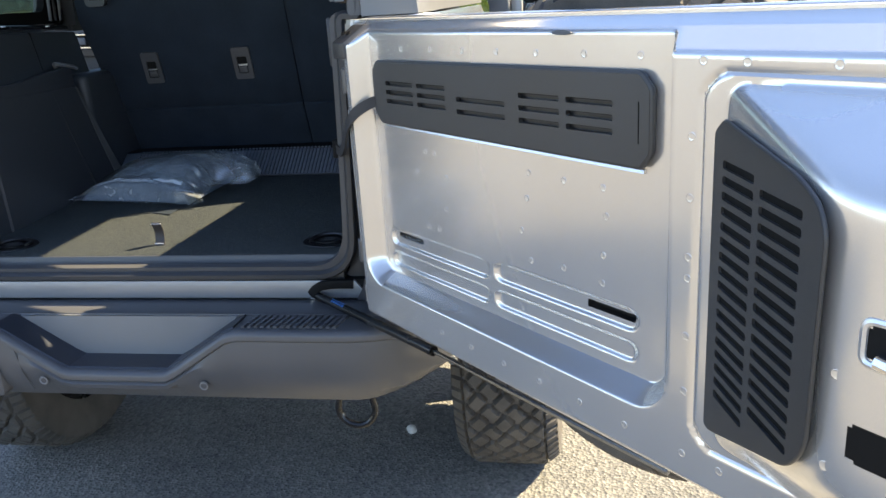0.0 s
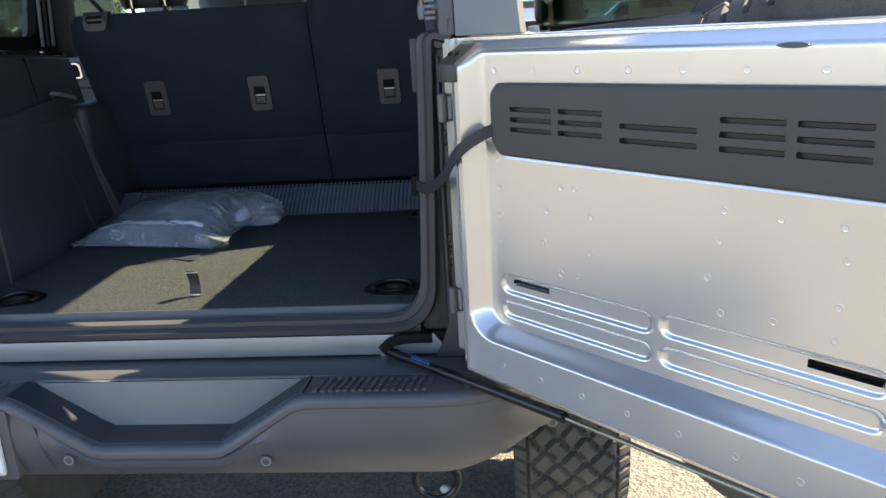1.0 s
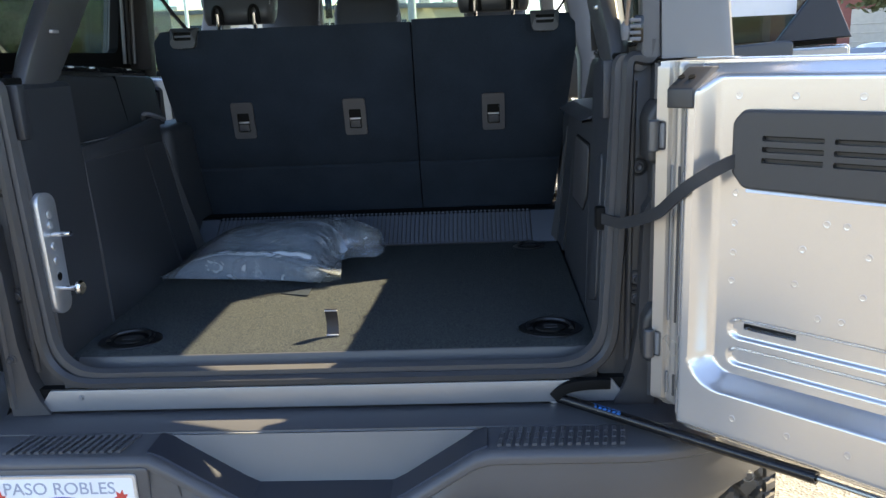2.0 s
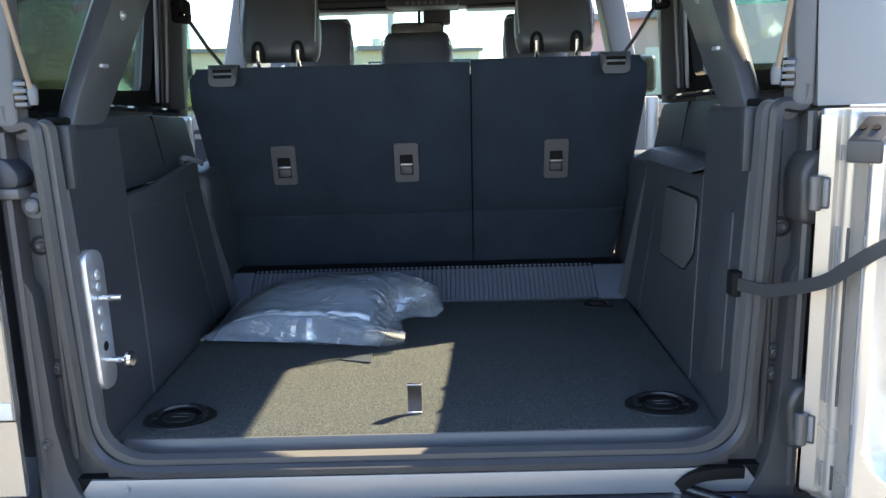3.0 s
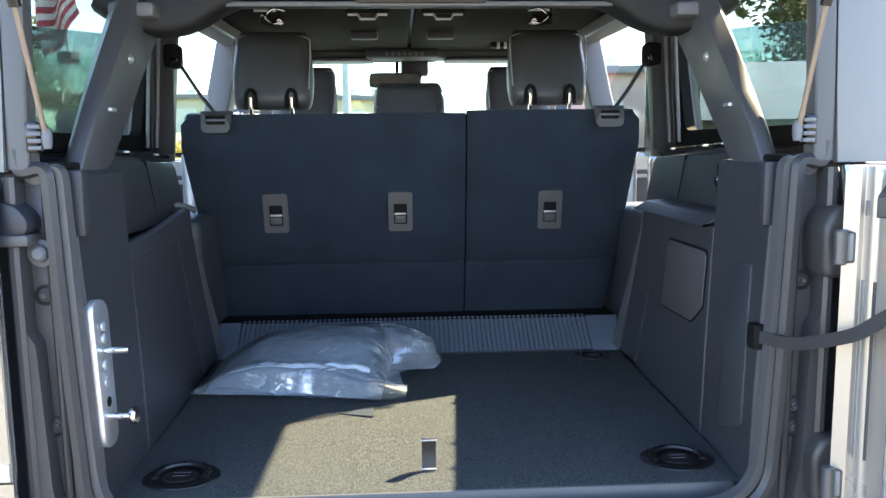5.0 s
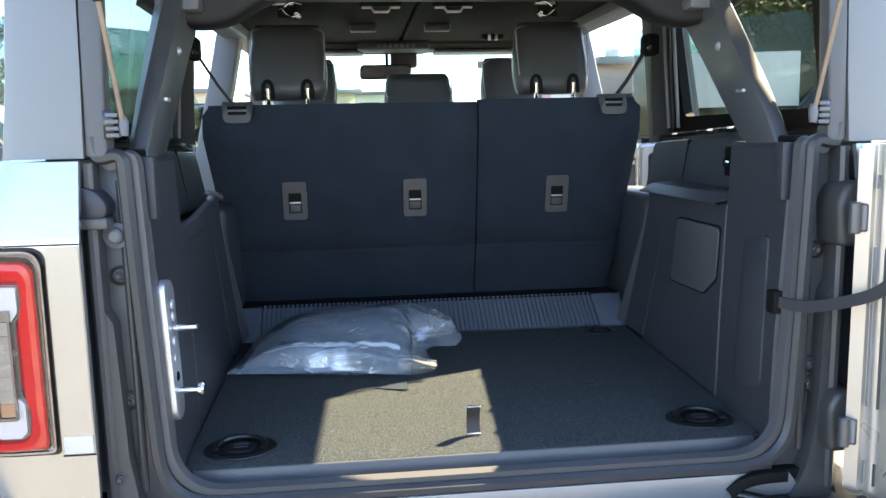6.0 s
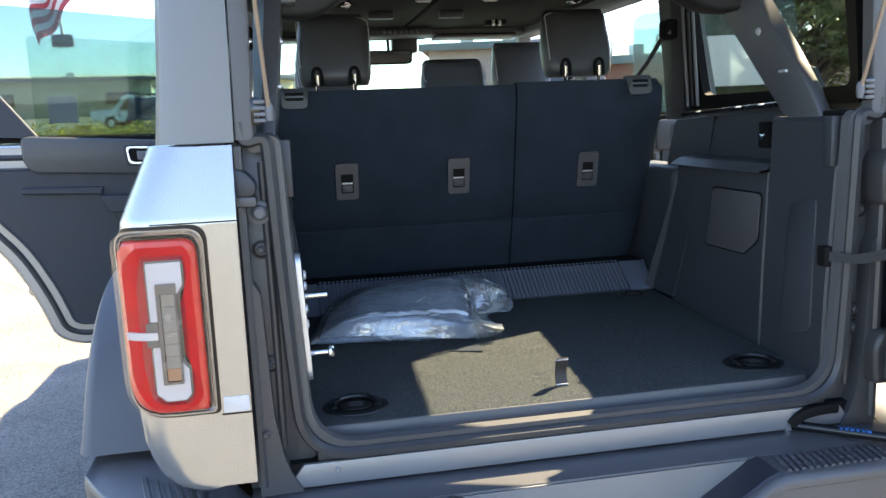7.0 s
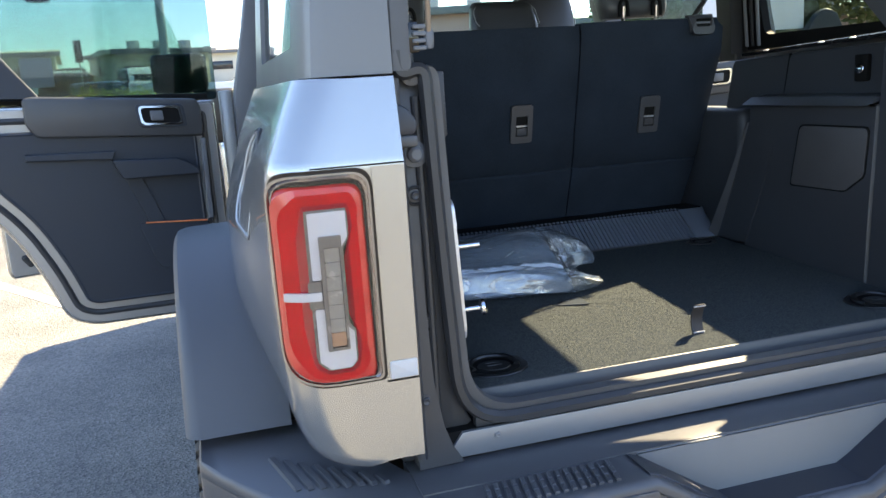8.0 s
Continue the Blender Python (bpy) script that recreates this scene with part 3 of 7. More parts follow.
# recessed tie-down cups in the floor
def tie_down(x, y, r=0.058, turn=0.0):
    z = FLOOR(y)
    flat = Matrix.Translation((x, y, z)) @ Matrix.Diagonal((1, 0.85, 1, 1))
    base = disc_stack([(r * 1.28, 0.0008), (r * 1.25, 0.003), (r * 1.02, 0.0034), (r * 1.0, 0.002)], 32, flat)
    P("tie_down_cup", base, CUP, cargo, "black plastic tie-down cup")
    P("tie_down_recess", disc_stack([(r * 0.97, 0.001), (r * 0.97, 0.0036), (r * 0.90, 0.0037)], 28, flat), BLACK, cargo)
    arch = [(x + 0.86 * r * math.cos(a), y + 0.72 * r * math.sin(a), z + 0.006 + 0.004 * math.sin(a)) for a in [math.radians(-22 + 224 * i / 20) for i in range(21)]]
    P("tie_down_ring", sweep(arch, circle(0.115 * r, 8, 0.8)), CUP, cargo, "black folding ring")
    pad = [(x + 0.60 * r * math.cos(a), y - 0.10 * r + 0.50 * r * math.sin(a)) for a in [math.radians(-160 + 320 * i / 24 + 90) for i in range(25)]]
    P("tie_down_hub", prism(pad, z + 0.0025, z + 0.0062, "xy", 0.001, 1), CUP, cargo)
    for k in (-0.14, 0.12):
        P("hub_mark", box((x - 0.25 * r, y + k * r - 0.0012, z + 0.006), (x + 0.28 * r, y + k * r + 0.0012, z + 0.0074), 0.0005, 1), LATCHGREY, cargo)


for x, y, r in ((-0.505, 0.155, 0.060), (0.512, 0.165, 0.060), (0.508, 0.890, 0.040), (-0.508, 0.890, 0.040)):
    tie_down(x, y, r)
# pull loop of webbing
loop = [(-0.007, 0.146 + 0.010 * math.sin(t * 3.0) - 0.004 * t, FLOOR(0.15) + 0.066 * t) for t in [i / 10 for i in range(11)]]
loop += [(-0.007, 0.152 - 0.016 * math.sin(t * math.pi), FLOOR(0.15) + 0.066 + 0.006 * math.sin(t * math.pi)) for t in (0.25, 0.5, 0.75)]
P("pull_loop", sweep(loop, [(-0.0145, -0.0016), (0.0145, -0.0016), (0.0145, 0.0016), (-0.0145, 0.0016)], up=(0, -1, 0)), LOOPWEB, cargo, "upright grey webbing pull loop")
for zz in (0.004, 0.0655):
    P("loop_hem", box((-0.0220, 0.1385 + 0.012 * (zz < 0.03) * 0.2, FLOOR(0.15) + zz), (0.0080, 0.1435, FLOOR(0.15) + zz + 0.0035), 0.001, 1), LOOPHEM, cargo)
# stitched corner mark of the carpet lid
bm = prism([(-0.212, 0.474), (-0.129, 0.443), (-0.130, 0.522)], 0.0, 0.0016, lambda a, b, c: (a, b, FLOOR(b) + c + 0.0006 + 0.0025 * smooth(-0.21, -0.13, a)))
P("carpet_fold", bm, SEATBACK, cargo, "turned-up corner of the carpet lid")

# ribbed threshold between floor and seat
RT = lambda t: (0.945 + 0.116 * t, 1.072 + 0.084 * t)
secs = []
for x in (-0.645, 0.625):
    (y0, z0), (y1, z1) = RT(0.0), RT(1.0)
    secs.append([(x, y0, z0), (x, y1, z1), (x, y1 + 0.02, z1 - 0.01), (x, y0 + 0.03, z0 - 0.03)])
rib_plate = P("ribbed_threshold", loft(secs), GRILLE, label="grey ribbed plastic threshold below the seat back")
for i in range(74):
    x = -0.545 + 1.06 * i / 73
    bm = sweep([(x, RT(t)[0], RT(t)[1]) for t in (0.02, 0.94)], [(-0.0062, -0.002), (0.0062, -0.002), (0.0058, 0.0036), (0.0045, 0.0046), (-0.0045, 0.0046), (-0.0058, 0.0036)], up=(0, -0.6, 0.8))
    P("rib", bm, RIBGREY, rib_plate)
for x0, x1 in ((-0.626, -0.5555), (0.5255, 0.603)):
    secs = []
    for t in (0.0, 0.04, 0.96, 1.0):
        y, z = RT(t)
        lo, hi = x0 - (0.024 * t if x0 < 0 else 0.0), x1 + (0.024 * t if x0 > 0 else 0.0)
        k = 0.003 if t in (0.0, 1.0) else 0.005
        secs.append([(lo, y, z - 0.002), (lo, y - k * 0.6, z + k * 0.8), (hi, y - k * 0.6, z + k * 0.8), (hi, y, z - 0.002)])
    P("end_plate", loft(secs), RIBGREY, rib_plate)
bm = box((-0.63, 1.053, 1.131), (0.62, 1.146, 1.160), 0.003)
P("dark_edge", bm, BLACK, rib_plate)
for i in range(74):
    x = -0.545 + 1.06 * i / 73
    P("edge_clip", box((x - 0.0038, 1.050, 1.1565), (x + 0.0038, 1.059, 1.1622), 0.0015, 1), RIBGREY, rib_plate)
# added black box stops light leaking between seat and threshold
P("under_seat_light_block", box((-0.68, 1.15, 1.02), (0.68, 1.30, 1.143), 0.0), BLACK, rib_plate)


# rear seat backs, leaning back towards the cargo space
def seat_y(z):
    return 0.980 + (1.79 - z) * 0.225 if z > 1.33 else 1.0835 + (1.33 - z) * 0.36


def seat_back(name, x0, x1, zt, lean0, lean1):
    """A padded panel; lean0, lean1: how far its outer foot is drawn in."""
    zs = [1.150, 1.160, 1.19, 1.26, 1.325, 1.333, 1.341, 1.45, 1.6, 1.7, zt - 0.03, zt - 0.012, zt - 0.003, zt]
    secs = []
    for z in zs:
        f = (z - 1.150) / (zt - 1.150)
        a, b = x0 + lean0 * (1 - f), x1 - lean1 * (1 - f)
        top = smooth(zt - 0.05, zt, z)
        a, b = a + 0.035 * top * (lean0 > 0), b - 0.035 * top * (lean1 > 0)
        y = seat_y(z) + 0.018 * top
        dent = 0.008 if abs(z - 1.333) < 0.003 else 0.0
        yb = y + 0.13 - 0.07 * top
        row = []
        for k in range(13):
            u = k / 12
            edge = 0.020 * (max(0, abs(u - 0.5) * 2 - 0.94) / 0.06) ** 2
            wob = 0.0025 * noise.noise((u * 5 + x0 * 3, z * 5, 2.0))
            row.append((a + (b - a) * u, y + edge + dent + wob, z))
        row += [(b, yb, z), (a, yb, z)]
        secs.append(row)
    return loft(secs)


seat60 = P("rear_seat_back", seat_back("a", -0.715, 0.1455, 1.795, 0.085, 0.0), SEATBACK, label="black carpet-backed wide section of the rear seat", sharp=50)
# added black backing stops daylight showing through the seat split
P("seat_gap_filler", box((0.138, 1.165, 1.155), (0.157, 1.20, 1.76), 0.004), BLACK, seat60)
seat40 = P("rear_seat_back", seat_back("b", 0.1498, 0.690, 1.802, 0.0, 0.080), SEATBACK, label="black carpet-backed narrow section of the rear seat", sharp=50)


def escutcheon(parent, x, zc=1.4985):
    y = seat_y(zc) - 0.002
    tilt = Matrix.Translation((x, y, zc)) @ Matrix.Rotation(radians(12.7), 4, "X")
    f = lambda a, b, c: tuple(tilt @ Vector((a, -c, b)))
    outer = round_poly([(-0.037, -0.062), (0.037, -0.062), (0.037, 0.062), (-0.037, 0.062)], 0.010)
    hole = round_poly([(-0.0205, -0.040), (0.0205, -0.040), (0.0205, 0.026), (-0.0205, 0.026)], 0.004)
    P("latch_frame", holed(outer, [hole], 0.0, 0.007, f), LATCHGREY, parent, "grey plastic latch frame")
    P("latch_recess", prism(hole, -0.004, 0.001, f), BLACK, parent)
    P("latch_lever", prism(round_poly([(-0.017, -0.036), (0.017, -0.036), (0.017, -0.012), (-0.017, -0.012)], 0.003), 0.001, 0.009, f, 0.002), LATCHGREY, parent)
    P("latch_bar", prism([(-0.018, -0.009), (0.018, -0.009), (0.018, -0.004), (-0.018, -0.004)], 0.001, 0.007, f, 0.001), ZINC, parent)


escutcheon(seat60, -0.435)
escutcheon(seat60, -0.056)
escutcheon(seat40, 0.407)


def seat_release(parent, x, z):
    y = seat_y(z) + 0.0
    f = lambda a, b, c: (x + a, y - c + (0.0 if b < 0.02 else 0.02), z + b)
    outer = round_poly([(-0.046, 0.030), (0.046, 0.030), (0.040, -0.034), (-0.040, -0.034)], [0.004, 0.004, 0.018, 0.018])
    hole = round_poly([(-0.030, 0.016), (0.030, 0.016), (0.028, -0.010), (-0.028, -0.010)], 0.004)
    P("release_frame", holed(outer, [hole], -0.012, 0.010, f), LATCHGREY, parent, "grey plastic seat release handle")
    P("release_lever", prism(hole, -0.01, 0.002, f), BLACK, parent)
    P("release_bar", prism([(-0.028, 0.000), (0.028, 0.000), (0.028, 0.006), (-0.028, 0.006)], 0.001, 0.006, f, 0.001), TRIMGREY, parent)


seat_release(seat60, -0.590, 1.775)
seat_release(seat40, 0.575, 1.782)


def headrest(x, w, z0, z1, y0, depth=0.11, posts=True, name="headrest"):
    secs = []
    for k in range(13):
        t = k / 12
        z = z0 + (z1 - z0) * t
        wid = w * (0.93 + 0.07 * math.sin(math.pi * min(1, t * 1.3)) - 0.02 * t)
        crown = 1.0 - 0.10 * smooth(0.86, 1.0, t) ** 2 - 0.04 * smooth(0.10, 0.0, t)
        hw, dd = wid / 2 * crown, depth / 2 * (1 - 0.45 * smooth(0.85, 1, t) - 0.4 * smooth(0.12, 0, t))
        yc = y0 + 0.05 * t
        row = []
        for i in range(24):
            a = 2 * math.pi * i / 24
            c, sn = math.cos(a), math.sin(a)
            row.append((x + hw * math.copysign(abs(c) ** 0.42, c), yc + dd * math.copysign(abs(sn) ** 0.5, sn), z))
        secs.append(row)
    h = P(name, loft(secs), LEATHER, label="black leather headrest with grey stitching", sharp=60)
    line = [(x - w * 0.49 * 0.93, y0 - depth * 0.36, z0 + 0.06), (x - w * 0.475, y0 + 0.03 - depth * 0.40, z1 - 0.06), (x - w * 0.42, y0 + 0.05 - depth * 0.36, z1 - 0.018), (x, y0 + 0.05 - depth * 0.33, z1 - 0.010),
            (x + w * 0.42, y0 + 0.05 - depth * 0.36, z1 - 0.018), (x + w * 0.475, y0 + 0.03 - depth * 0.40, z1 - 0.06), (x + w * 0.49 * 0.93, y0 - depth * 0.36, z0 + 0.06)]
    P("stitching", sweep(curve(line, 6), circle(0.0021, 6)), STITCH, h)
    if posts:
        for d in (-0.062, 0.062):
            y = y0 - depth * 0.47
            P("headrest_post", sweep([(x + d, y + 0.012, z0 - 0.05), (x + d, y + 0.002, z0 + 0.0), (x + d, y, z0 + 0.035)], circle(0.007, 10), up=(1, 0, 0)), CHROME, h, "chrome headrest post")
            loop2 = [(x + d - 0.016, y - 0.002, z0 + 0.002), (x + d - 0.013, y - 0.003, z0 + 0.045), (x + d, y - 0.003, z0 + 0.058), (x + d + 0.013, y - 0.003, z0 + 0.045), (x + d + 0.016, y - 0.002, z0 + 0.002)]
            P("post_slot", sweep(curve(loop2, 4), circle(0.006, 8), up=(0, 1, 0)), BLACK, h)
    return h


headrest(-0.447, 0.252, 1.815, 2.055, 1.16)
headrest(0.418, 0.252, 1.822, 2.060, 1.16)
headrest(-0.020, 0.235, 1.76, 1.902, 1.23, 0.10, False)


# front seats ahead of them
def front_seat(x):
    secs = []
    for z, hw, y in ((0.9, 0.25, 2.05), (1.3, 0.26, 2.0), (1.6, 0.25, 1.94), (1.74, 0.20, 1.91), (1.78, 0.14, 1.91)):
        secs.append([(x + hw * math.copysign(abs(math.cos(a)) ** 0.5, math.cos(a)), y + 0.07 * math.copysign(abs(math.sin(a)) ** 0.6, math.sin(a)), z) for a in [2 * math.pi * i / 20 for i in range(20)]])
    P("front_seat_back", loft(secs), LEATHER, label="black leather front seat back", sharp=60)
    headrest(x, 0.27, 1.79, 2.02, 1.93, 0.10, False)


front_seat(-0.44)
front_seat(0.44)

# ---- interior side trims ----
def side_trim(s):
    n = "side_trim"
    # lower wall: from the floor up to the ledge, leaning out
    def wall(y0, y1, zt, x_top, m=TRIM):
        secs = []
        for y in (y0, y0 + 0.006, y1 - 0.006, y1):
            d = 0.006 if y in (y0, y1) else 0.0
            xb = 0.604 + 0.010 * smooth(0.05, 0.4, y)
            secs.append([(s * (xb + d), y, 1.02), (s * (xb + 0.006 + d), y, 1.25), (s * (x_top + d), y, zt - 0.012), (s * (x_top + 0.012), y, zt), (s * 0.80, y, zt), (s * 0.80, y, 1.02)])
        return loft(secs)
    rear = P("pillar_trim", wall(0.028, 0.298, 1.662, 0.632), TRIM, label="black grained plastic rear pillar trim", sharp=20)
    # vertical inset panel on the pillar trim
    f = lambda a, b, c: (s * (0.604 + 0.010 * smooth(0.05, 0.4, a) + (0.006 * (b - 1.02) / 0.23 if b < 1.25 else 0.006 + 0.020 * (b - 1.25) / 0.40) - c), a, b)
    bm = prism(round_poly([(0.075, 1.14), (0.205, 1.10), (0.195, 1.445), (0.085, 1.47)], 0.02), -0.004, 0.004, f, 0.003)
    if s > 0:
        P("inset_panel", bm, TRIM, rear)
    bm = box((s * 0.612, 0.030, 1.545), (s * 0.637, 0.062, 1.662), 0.004)
    P("grab_tab", bm, TRIM, rear)
    front = P(n, wall(0.2995, 0.81, 1.525 if s > 0 else 1.475, 0.630), TRIM, label="black grained plastic cargo side trim", sharp=20)
    # front edge that falls forward to the floor, with a paler chamfer
    secs = []
    for z, y, w in ((1.075, 0.935, 0.030), (1.25, 0.87, 0.018), (1.46, 0.806, 0.003)):
        xb = 0.606 + 0.022 * smooth(1.05, 1.5, z)
        secs.append([(s * (xb + 0.001), y - 0.14, z), (s * xb, y, z), (s * (xb + 0.006), y + w, z), (s * 0.72, y + w, z), (s * 0.72, y - 0.14, z)])
    P("front_edge", loft(secs), TRIM, front, sharp=15)
    secs = []
    for z, y, w in ((1.075, 0.935, 0.032), (1.25, 0.87, 0.020), (1.46, 0.806, 0.004)):
        xb = 0.606 + 0.022 * smooth(1.05, 1.5, z)
        secs.append([(s * (xb - 0.003), y, z), (s * (xb - 0.001 - 0.6 * w), y + w, z), (s * (xb + 0.012), y + w + 0.002, z), (s * (xb + 0.006), y, z)])
    P("edge_chamfer", loft(secs), LATCHGREY, front, "grey chamfered trim edge", sharp=15)
    if s > 0:
        # ledge, closed panel above, removable cover
        bm = prism(round_poly([(0.60, 1.515), (0.72, 1.52), (0.72, 1.546), (0.64, 1.538), (0.622, 1.528)], 0.004), 0.304, 0.815, "xz", 0.004)
        P("ledge", bm, TRIM, front)
        f2 = lambda a, b, c: (0.620 + 0.010 * (b - 1.25) / 0.263 - c, a, b)
        poly = round_poly([(0.318, 1.461), (0.578, 1.461), (0.604, 1.279), (0.388, 1.281), (0.324, 1.328)], [0.02, 0.02, 0.012, 0.012, 0.012])
        P("cover_gap", prism(poly, -0.003, 0.0035, f2), BLACK, front)
        inner = [(0.46 + (a - 0.46) * 0.965, 1.365 + (b - 1.365) * 0.95) for a, b in poly]
        P("speaker_cover", prism(inner, -0.003, 0.006, f2, 0.002), COVERGREY, front, "perforated black speaker cover")
    else:
        # open bin along the top with a hook
        lip = prism(round_poly([(0.300, 1.46), (0.81, 1.46), (0.80, 1.537), (0.66, 1.524), (0.48, 1.506), (0.36, 1.503), (0.300, 1.503)], 0.01), -0.652, -0.628, "yz", 0.005)
        P("bin_lip", lip, TRIM, front)
        P("bin_floor", box((-0.80, 0.31, 1.474), (-0.65, 0.80, 1.4775), 0.0), BLACK, front, "open storage bin")
        bm = sweep(curve([(-0.66, 0.76, 1.535), (-0.645, 0.74, 1.55), (-0.625, 0.80, 1.535), (-0.63, 0.84, 1.525)], 5), circle(0.007, 8))
        P("bag_hook", bm, TRIMGREY, front)
    # upper panel to the window sill
    secs = []
    for y, d in ((0.30, 0.0), (0.306, 0.0), (1.02, 0.0)):
        xo = 0.008 * smooth(0.3, 1.0, y)
        secs.append([(s * (0.690 + xo), y, 1.50), (s * (0.716 + xo), y, 1.662 - 3 * xo), (s * (0.724 + xo), y, 1.678 - 3 * xo), (s * 0.80, y, 1.684 - 3 * xo), (s * 0.80, y, 1.50)])
    up = P("upper_trim", loft(secs), TRIM, label="black plastic panel below the quarter window", sharp=20)
    for y in (0.33, 0.74):
        bm = box((s * (0.7005 + 0.0), y, 1.53), (s * (0.709), y + 0.0035, 1.665), 0.0)
        for v in bm.verts:
            v.co.x += s * 0.164 * (v.co.z - 1.53) * 0.96
        P("panel_gap", bm, BLACK, up)
    if s > 0:
        bm = box((0.690, 0.405, 1.575), (0.708, 0.450, 1.648), 0.005)
        P("socket_frame", bm, BLACK, up)
        bm = disc_stack([(0.013, 0), (0.013, 0.005), (0.006, 0.008)], 14, toward((0.689, 0.427, 1.609), (-1, -0.2, 0.1)))
        P("socket_cap", bm, CHROME, up, "chrome socket cap")
    # metal window-ledge rail with fasteners
    bm = sweep([(s * 0.742, 0.30, 1.6995), (s * 0.743, 0.62, 1.6875), (s * 0.740, 0.98, 1.673)], [(-0.012, -0.006), (0.012, -0.006), (0.012, 0.004), (0.0, 0.008), (-0.012, 0.004)])
    rail = P("window_ledge_rail", bm, STEELBLACK, up, "glossy black ledge rail")
    for y in (0.36, 0.5, 0.62, 0.86):
        bm = disc_stack([(0.011, 0), (0.011, 0.003), (0.006, 0.005)], 10, toward((s * 0.732, y, 1.6985 - 0.038 * (y - 0.36)), (0, 0, 1)))
        P("fastener", bm, ZINC, up)


for n, s in SIDES:
    side_trim(s)


# striker plate on the left pillar
f = lambda a, b, c: (-0.604 - 0.012 * smooth(1.1, 1.5, b) + c, a, b)
bm = prism(round_poly([(0.022, 1.152), (0.090, 1.148), (0.102, 1.420), (0.026, 1.432)], 0.034, 8), -0.012, 0.007, f, 0.003)
striker = P("striker_plate", bm, ZINC, label="bright zinc striker plate with two pins")
for y, z, ln, fl in ((0.058, 1.332, 0.046, 0), (0.060, 1.206, 0.050, 1)):
    rings = [(0.0065, 0.0), (0.0065, ln * 0.8), (0.0065, ln)] if not fl else [(0.0065, 0.0), (0.0065, ln * 0.8), (0.016, ln * 0.88), (0.017, ln), (0.012, ln + 0.004)]
    P("striker_pin", disc_stack(rings, 14, toward((-0.602, y, z), (1, -0.15, 0.05))), CHROME, striker, "steel striker pin")
for z in (1.378, 1.355, 1.305, 1.272, 1.235):
    P("striker_bolt", disc_stack([(0.010, 0), (0.010, 0.004), (0.006, 0.006)], 12, toward((-0.604, 0.057, z), (1, 0, 0))), ZINC if z != 1.235 else BLACK, striker)


# ---- sport bars, hardtop, roof ----
def bar_leg(s):
    """A boxed leg that rises forward from the belt line to the cross bar."""
    line = [(0.646, 0.128, 1.652), (0.646, 0.165, 1.70), (0.645, 0.228, 1.78), (0.643, 0.312, 1.88), (0.640, 0.388, 1.97), (0.634, 0.48, 2.08)]
    secs = []
    for k, (x, y, z) in enumerate(line):
        w = 0.040 - 0.001 * k
        deep = 0.088 + 0.007 * k
        wi = -0.002 - 0.007 * k
        ring = [(wi, -0.022, 0.018), (wi + (w - wi) * 0.58, -0.027, 0.023), (w, -0.004, 0.003), (w, deep, -0.029), (wi, deep, -0.029)]
        # the outer corner (ring x > 0 is outboard) is folded forward
        secs.append([(s * (x + a), y + b, z + c * (k > 0)) for a, b, c in ring])
    bm = loft(secs)
    bmesh.ops.bevel(bm, geom=[e for e in bm.edges if abs((e.verts[0].co - e.verts[1].co).normalized().z) > 0.5], offset=0.005, segments=2, profile=0.5, affect="EDGES")
    leg = P("sport_bar_leg", bm, BARGREY, label="grey painted slanting sport bar leg with bolts", sharp=40)
    back = (-s * 0.1, -0.76, 0.64)
    for y, z in ((0.368, 1.978), (0.290, 1.893)):
        bolt(leg, (s * 0.650, y, z), back, 0.0075, ZINC)
    P("access_hole", disc_stack([(0.008, 0), (0.008, 0.003)], 12, toward((s * 0.650, 0.3285, 1.936), back)), BLACK, leg)
    bolt(leg, (s * 0.619, 0.345, 1.885), (-s, 0, 0), 0.007, ZINC)
    P("foot_clip", box((s * 0.629 - 0.006, 0.230, 1.772), (s * 0.629 + 0.006, 0.262, 1.780), 0.002), ZINC, leg)


for n, s in SIDES:
    bar_leg(s)
    # padded corner, falling from the cross bar
    line = [(s * 0.70, 0.45, 2.045), (s * 0.628, 0.47, 2.002), (s * 0.546, 0.486, 2.004), (s * 0.47, 0.49, 2.045), (s * 0.37, 0.49, 2.09)]
    bm = sweep(curve(line, 6), round_poly([(-0.055, -0.048), (0.055, -0.048), (0.055, 0.048), (-0.055, 0.048)], 0.02, 3))
    P("bar_corner_pad", bm, PADBLACK, label="black moulded pad over the bar corner", sharp=45)
    bm = box((s * 0.617 - 0.055, 0.378, 1.977), (s * 0.617 + 0.043, 0.45, 2.01), 0.010)
    P("pad_cap", bm, TRIMGREY)

bm = box((-0.52, 0.45, 2.024), (0.52, 0.57, 2.20), 0.012)
P("roof_cross_bar", bm, PADBLACK, label="black cross bar under the rear of the roof")
bm = sweep([(-0.435, 0.448, 2.015), (0.435, 0.448, 2.015)], circle(0.006, 8))
P("cross_bar_edge", bm, TRIMGREY)
bm = prism(round_poly([(-0.175, 2.041), (0.175, 2.041), (0.142, 2.015), (-0.142, 2.015)], 0.004), 0.435, 0.46, "xz", 0.003)
P("cross_bar_cap", bm, GLOSS)


